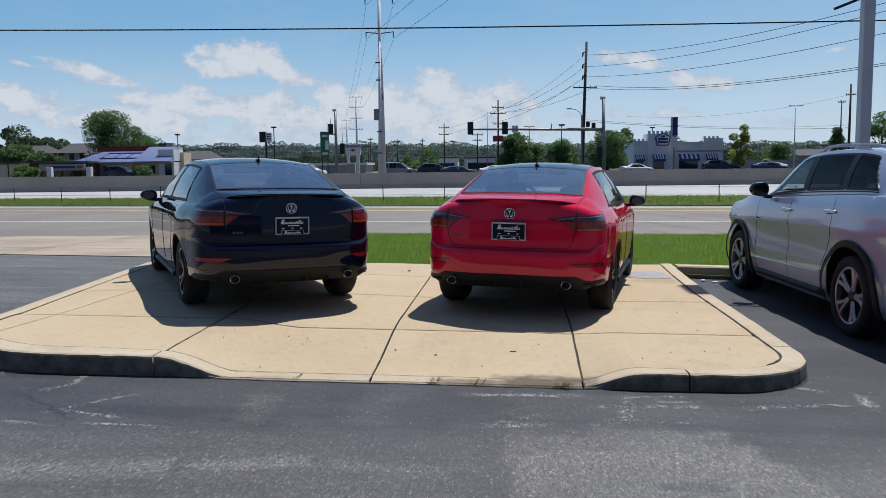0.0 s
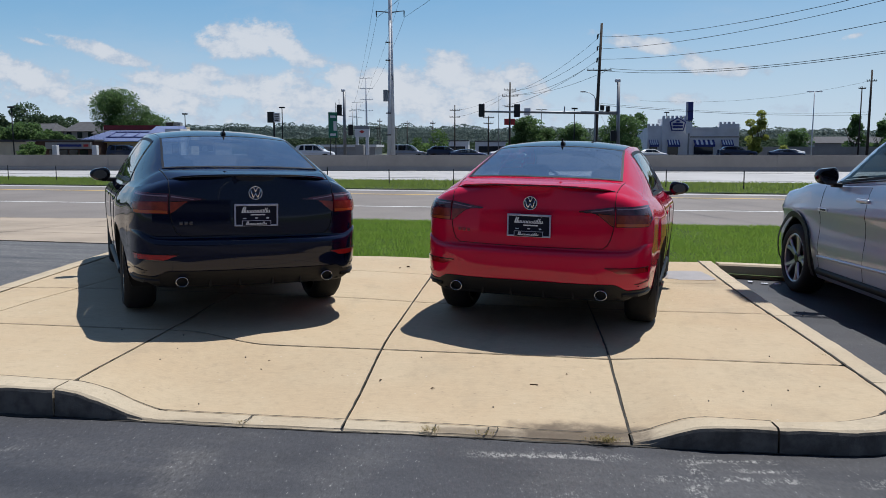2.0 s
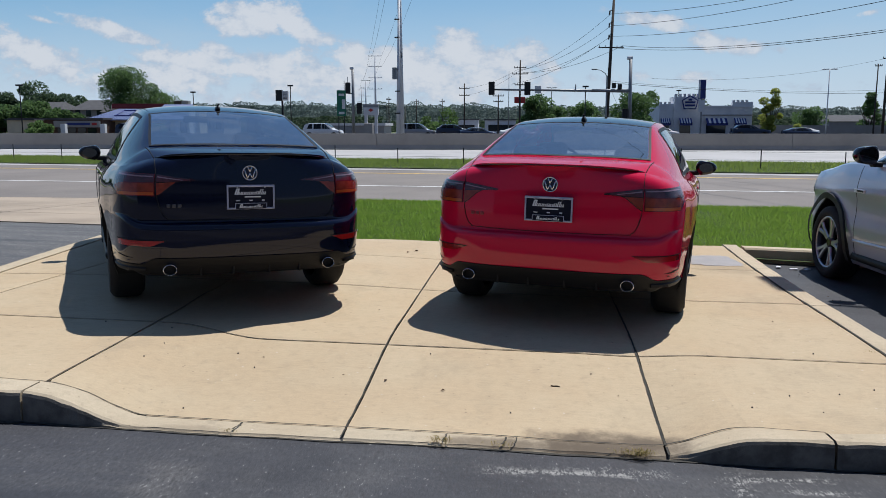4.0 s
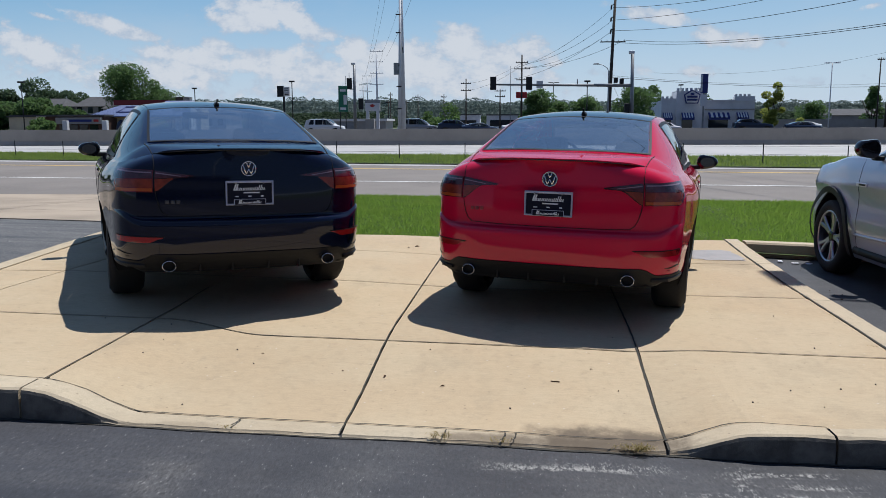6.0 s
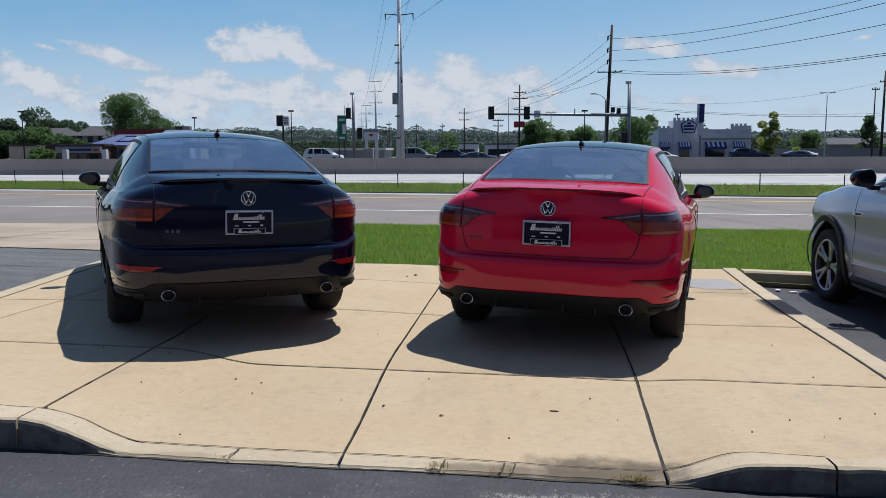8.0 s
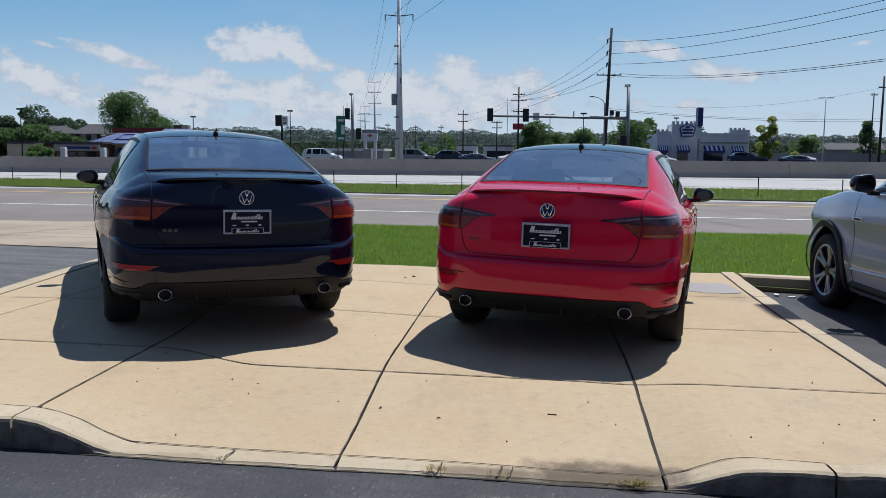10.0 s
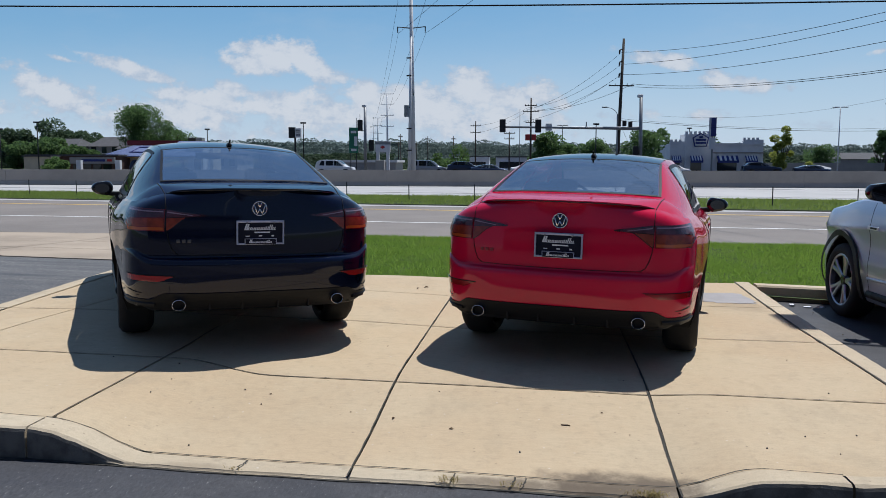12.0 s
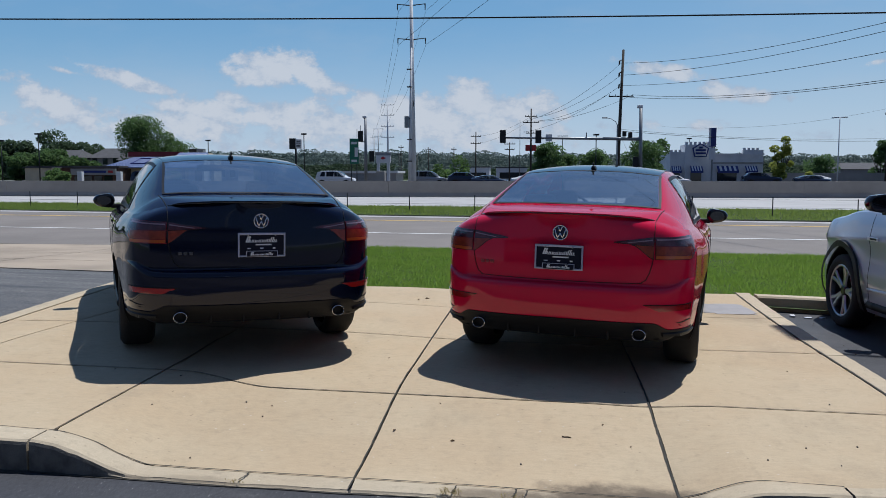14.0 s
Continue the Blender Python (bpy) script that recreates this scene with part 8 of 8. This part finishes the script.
# ---- details of the parked suv ----
def dress_suv(car, K):
    for s in (-1, 1):
        mx = Vector((1.085 * s, 3.10, 1.335))
        bm = bmesh.new()
        bmesh.ops.create_icosphere(bm, subdivisions=3, radius=1)
        for q in bm.verts:
            c = q.co
            q.co = Vector((mx.x + c.x * 0.115, mx.y + max(c.y, -0.5) * 0.10, mx.z + max(min(c.z, 0.75), -0.8) * 0.105 * (1 - 0.2 * c.x * s)))
        mir = part("mirror", bm, M["gloss"], car, "black door mirror", smooth=True)
        part("mirror_arm", box_bm(min(0.93 * s, 1.02 * s), 3.06, 1.225, max(0.93 * s, 1.02 * s), 3.16, 1.27, 0.015), M["trim"], mir)

        def at_height(y, z):
            """The flank at a true height."""
            belt = K["flank"](y, K["zmax"], s).z
            lev = z if z < K["zk"] else K["zk"] + (z - K["zk"]) / (belt - K["zk"]) * (K["zmax"] - K["zk"])
            return K["flank"](y, lev, s)

        for hy, hz in ((1.46, 1.165), (2.53, 1.125)):
            p = at_height(hy, hz)
            # flat black piece stands for the shaded hollow behind the handle
            part("handle_recess", box_bm(p.x - 0.004, hy - 0.06, p.z - 0.034, p.x + 0.004, hy + 0.07, p.z + 0.02, 0.003), M["gap"], car)
            part("door_handle", box_bm(p.x + 0.012 * s - 0.014, hy - 0.12, p.z - 0.018, p.x + 0.012 * s + 0.014, hy + 0.12, p.z + 0.018, 0.013), M["chrome_soft"], car, "bright silver door handle")
        for gy, bend in ((1.42, 0.20), (2.46, 0.0), (3.42, 0.0)):
            tube("door_gap", [K["flank"](gy + bend * (1 - smooth01(0.5, 0.95, lv)), lv, s) for lv in span(0.36, 1.18, 14)], 0.0026, M["gap"], car)
        tube("sill_cladding", [K["flank"](y, 0.33, s) + Vector((-0.012 * s, 0, 0)) for y in span(1.56, 3.46, 14)], 0.045, M["trim"], car, seg=8)
        tube("door_strip", [at_height(y, 0.535 - 0.026 * (y - 1.6)) + Vector((0.004 * s, 0, 0)) for y in span(1.62, 3.42, 14)], 0.014, M["chrome_soft"], car, seg=8)
        tube("roof_rail", [K["surf"](y, 0.53, s, 0.045) + Vector((0, 0, 0.0 if 0.95 < y < 2.25 else -0.035)) for y in span(0.80, 2.40, 16)], 0.016, M["alloy"], car, seg=8)
        tube("window_trim", [K["surf"](y, 0.105, s, 0.004) for y in span(0.72, 3.34, 24)], 0.006, M["trim"], car)
        for (ya, yb), (yc, yd) in (((1.28, 1.40), (1.30, 1.42)), ((2.15, 2.29), (2.18, 2.32))):
            v = []
            for k in range(9):
                q = 0.125 + 0.335 * k / 8
                for y in (ya + (yc - ya) * k / 8, yb + (yd - yb) * k / 8):
                    v += [K["surf"](y, q, s, 0.007), K["surf"](y, q, s, -0.006)]
            f = []
            for k in range(8):
                i = 4 * k
                f += [(i, i + 2, i + 6, i + 4), (i + 1, i, i + 4, i + 5), (i + 2, i + 3, i + 7, i + 6)]
            fix_normals(obj("pillar_cover", v, f, M["trim"], car, "black window pillar", smooth=False))
        p = at_height(3.35, 0.985)
        part("fender_badge", box_bm(p.x - 0.008, 3.24, p.z - 0.022, p.x + 0.008, 3.46, p.z + 0.014, 0.004), M["chrome_soft"], car)
        part("fender_badge_inset", box_bm(p.x - 0.011, 3.27, p.z - 0.012, p.x + 0.011, 3.40, p.z + 0.006, 0.002), M["trim"], car)
        for th0, th1, lev0, lev1, nm, mm in ((30, 78, 0.90, 1.0, "headlight", M["clear_lamp"]),):
            v, f = [], []
            ts = span(th0, th1, 10)
            for t in ts:
                for lv in span(lev0, lev1, 4):
                    q = K["nose"](s * t, lv)
                    v.append(q + Vector((math.sin(radians(t)) * s, math.cos(radians(t)), 0)) * 0.006)
            for i in range(10):
                for k in range(4):
                    f.append((i * 5 + k, i * 5 + k + 1, (i + 1) * 5 + k + 1, (i + 1) * 5 + k))
            fix_normals(obj(nm, v, f, mm, car, smooth=True))


M["chrome_soft"] = mat("satin_chrome", (0.66, 0.68, 0.74), 0.38, 0.8)
M["clear_lamp"] = mat("headlamp_lens", (0.35, 0.37, 0.40), 0.06, 0.4, coat=1.0)
dress_suv(silver_suv, SV)

# ---- small things on the pad ----
def ribbon(name, pts, w0, w1, material, parent, lift, seed, label=""):
    """A dirt-filled crack of uneven width along points of the pad."""
    v, f = [], []
    for i, q in enumerate(pts):
        d = (pts[min(i + 1, len(pts) - 1)] - pts[max(i - 1, 0)]).normalized()
        s = Vector((-d.y, d.x, 0))
        k = 0.5 + 0.5 * noise.noise((q.x * 6 + seed, q.y * 6, seed))
        k2 = 0.5 + 0.5 * noise.noise((q.x * 23 + seed, q.y * 23, 3))
        w = w0 + (w1 - w0) * max(0, k * 0.6 + k2 * 0.6 - 0.15)
        c = q + s * 0.003 * noise.noise((q.x * 9, q.y * 9, seed))
        for o in (-1, 1):
            p = c + s * (o * w / 2)
            v.append((p.x, p.y, padz(p.x, p.y) + lift))
    for i in range(len(pts) - 1):
        f.append((2 * i, 2 * i + 1, 2 * i + 3, 2 * i + 2))
    return obj(name, v, f, material, parent, label)


def fine(pts, step):
    out = [pts[0]]
    for a, b in zip(pts, pts[1:]):
        k = max(1, round((b - a).length / step))
        out += [a.lerp(b, i / k) for i in range(1, k + 1)]
    return out


i_r = cuts[5] + 17
ribbon("crack", fine(inner[i_r:], 0.03), 0.004, 0.032, M["joint"], pad, 0.0065, 3, "dark weedy crack beside the kerb")
ribbon("crack", fine(inner[cuts[2]:cuts[5] + 1], 0.03), 0.003, 0.014, M["joint"], pad, 0.0065, 8)
ribbon("crack", fine(inner[cuts[1]:cuts[2] + 1], 0.03), 0.003, 0.012, M["joint"], pad, 0.0065, 9)
for xj, sl, y0, y1, w in ((1.075, 0.025, 9.96, 12.6, 0.020), (-0.452, 0.016, 9.97, 14.4, 0.013), (-2.03, 0.0, 10.16, 12.4, 0.010)):
    ribbon("crack", [Vector((xj + sl * (y0 + (y1 - y0) * k / 70 - 10), y0 + (y1 - y0) * k / 70, 0)) for k in range(71)], 0.004, w, M["joint"], pad, 0.001, 5 + xj)

for y0, xa, xb, w, k0 in ((11.46, -3.75, 2.6, 0.010, 1), (12.87, -3.9, 2.6, 0.008, 0)):
    ribbon("crack", [Vector((xa + (xb - xa) * k / 110, y0 + k0 * sag_of(xa + (xb - xa) * k / 110), 0)) for k in range(111)], 0.004, w, M["joint"], pad, 0.001, y0)
for xj, w in ((-0.98, 0.016), (0.03, 0.012), (0.31, 0.014), (0.36, 0.008)):
    ribbon("crack", [Vector((xj + 0.02 * (k / 8) + 0.012 * noise.noise((k * 0.9, xj, 2)), 9.972 + 0.085 * k / 8, 0)) for k in range(9)], 0.003, w, M["joint"], pad, 0.0065, xj)


def dirt_line(i0, i1, w, seed):
    """A dark strip of uneven width where the kerb meets the asphalt."""
    pts = fine(edge[i0:i1 + 1], 0.05)
    v, f = [], []
    for i, q in enumerate(pts):
        d = (pts[min(i + 1, len(pts) - 1)] - pts[max(i - 1, 0)]).normalized()
        s = Vector((d.y, -d.x, 0))
        k = max(0.15, 0.5 + 0.9 * noise.noise((q.x * 3, q.y * 3, seed)))
        for o in (0.0, 0.012 + w * k):
            p = q + s * o
            v.append((p.x, p.y, gz(p.x, p.y) + 0.004))
    for i in range(len(pts) - 1):
        f.append((2 * i, 2 * i + 1, 2 * i + 3, 2 * i + 2))
    obj("dirt_line", v, f, M["joint"], pad, "dark strip at the foot of the kerb")


dirt_line(0, cuts[2], 0.05, 1)
dirt_line(cuts[2], cuts[4], 0.012, 4)
dirt_line(cuts[4], len(edge) - 1, 0.014, 7)

M["dry_leaf"] = mat("dry_leaf", (0.10, 0.06, 0.03), 0.8, var=0.4, scale=30)
M["pebble"] = mat("pebble", (0.10, 0.09, 0.08), 0.9, var=0.4, scale=40)
M["straw"] = leaf_mat("straw", (0.20, 0.17, 0.07), (0.32, 0.26, 0.12))


def dead_leaf(x, y, s, turn, z=None):
    n = 8
    v = []
    for k in range(n):
        w = 2 * math.pi * k / n
        r = s * (1.0 if k % 4 == 0 else 0.55)
        v.append((r * math.cos(w), r * 0.6 * math.sin(w), 0.55 * s * abs(math.sin(w)) + 0.002))
    v.append((0, 0, 0.003))
    o = obj("dead_leaf", v, [(k, (k + 1) % n, n) for k in range(n)], M["dry_leaf"])
    o.matrix_world = pose(x, y, padz(x, y) if z is None else z, 0, 0, turn)
    return tagged(o, "curled brown dead leaf on the concrete", "leaf", "dead leaves")


for x, y, s, a in ((-0.351, 10.67, 0.017, 70), (-0.021, 10.58, 0.015, 20), (-0.767, 14.70, 0.024, 80), (-0.69, 14.81, 0.028, 30), (-1.122, 10.91, 0.010, 0), (0.925, 10.63, 0.009, 60), (0.801, 10.893, 0.010, 30), (-0.62, 12.05, 0.010, 70), (-0.6, 10.72, 0.008, 0), (2.2, 12.2, 0.012, 50)):
    dead_leaf(x, y, s, a)
tw = [(0.566, 10.708), (0.580, 10.704), (0.598, 10.707), (0.614, 10.702)]
tagged(tube("twig", [(x, y, padz(x, y) + 0.004) for x, y in tw], 0.0032, M["dry_leaf"], seg=5), "short dark twig lying on the concrete", "twig")
for k in range(16):
    rnd = random.Random(100 + k)
    x, y = rnd.uniform(-2.5, 2.4), rnd.uniform(10.05, 11.6)
    bm = bmesh.new()
    bmesh.ops.create_icosphere(bm, subdivisions=1, radius=0.003 + 0.003 * rnd.random())
    for q in bm.verts:
        q.co *= 0.7 + 0.5 * rnd.random()
    o = part("pebble", bm, M["pebble"], None)
    o.location = (x, y, padz(x, y) + 0.003)
    tagged(o, "tiny dark pebble lying on the concrete", "pebble", "pebbles")


def weed(x, y, n, h, seed, z):
    rnd = random.Random(seed)
    v, f = [], []
    for k in range(n):
        a, l = rnd.random() * 6.28, h * (0.4 + 0.6 * rnd.random())
        ox, oy = rnd.gauss(0, 0.025), rnd.gauss(0, 0.012)
        d = Vector((math.cos(a), math.sin(a) * 0.6, 0))
        s = Vector((-d.y, d.x, 0)) * 0.0022
        b = Vector((ox, oy, 0))
        m_ = b + d * l * 0.45 + Vector((0, 0, l * 0.6))
        t = b + d * l + Vector((0, 0, l * (0.2 + 0.6 * rnd.random())))
        i = len(v)
        v += [b - s, b + s, m_ + s, m_ - s, t]
        f += [(i, i + 1, i + 2, i + 3), (i + 3, i + 2, i + 4)]
    o = obj("weed_tuft", v, f, M["straw"])
    o.location = (x, y, z)
    return tagged(o, "dry straw-coloured weed tuft in a joint", "weed", "weed tufts")


for k, (x, y, n, h) in enumerate(((0.02, 9.965, 40, 0.042), (-1.0, 9.955, 14, 0.024), (0.95, 9.945, 110, 0.040), (0.30, 9.96, 24, 0.035), (0.88, 9.95, 40, 0.03), (2.62, 12.3, 10, 0.02), (2.66, 13.6, 10, 0.02), (2.6, 11.5, 8, 0.018))):
    weed(x, y, n, h, k, padz(x, y) + 0.002)

# litter by the bay kerb
for k, (x, y) in enumerate(((3.45, 15.55), (3.62, 15.62), (3.3, 15.6))):
    o = part("paper_scrap", box_bm(-0.04, -0.025, 0, 0.04, 0.025, 0.012, 0.004), M["plate_white"], None)
    o.matrix_world = pose(x, y, gz(x, y) + 0.003, 0, 0, 40 * k)
    tagged(o, "small white paper scrap on the asphalt", "litter", "litter")
for k in range(14):
    rnd = random.Random(500 + k)
    x, y = rnd.uniform(2.95, 3.5), rnd.uniform(11.2, 15.4)
    dead_leaf(x, y, 0.007 + 0.008 * rnd.random(), rnd.random() * 180, gz(x, y) + 0.002)

# shallow puddle on the far corner slab
# the base colour itself carries the pale reflection of the sky
M["water"] = mat("puddle_water", (0.42, 0.36, 0.32), 0.35, spec=0.3, coat=0.15, var=0.15, scale=6)
n = 64
v = []
for k in range(n):
    w = 2 * math.pi * k / n
    c, s = math.cos(w), math.sin(w)
    r = 1 + 0.22 * noise.noise((c * 1.7, s * 1.7, 31)) + 0.14 * noise.noise((c * 5, s * 5, 12))
    x = 2.38 + 0.27 * r * math.copysign(abs(c) ** 0.4, c) + 0.02
    y = 14.93 + 0.33 * r * math.copysign(abs(s) ** 0.4, s)
    v.append((x, y, padz(x, y) + 0.0035))
tagged(obj("puddle", v, [tuple(range(n))], M["water"]), "shallow puddle on the concrete, sky reflection in its colour", "puddle")
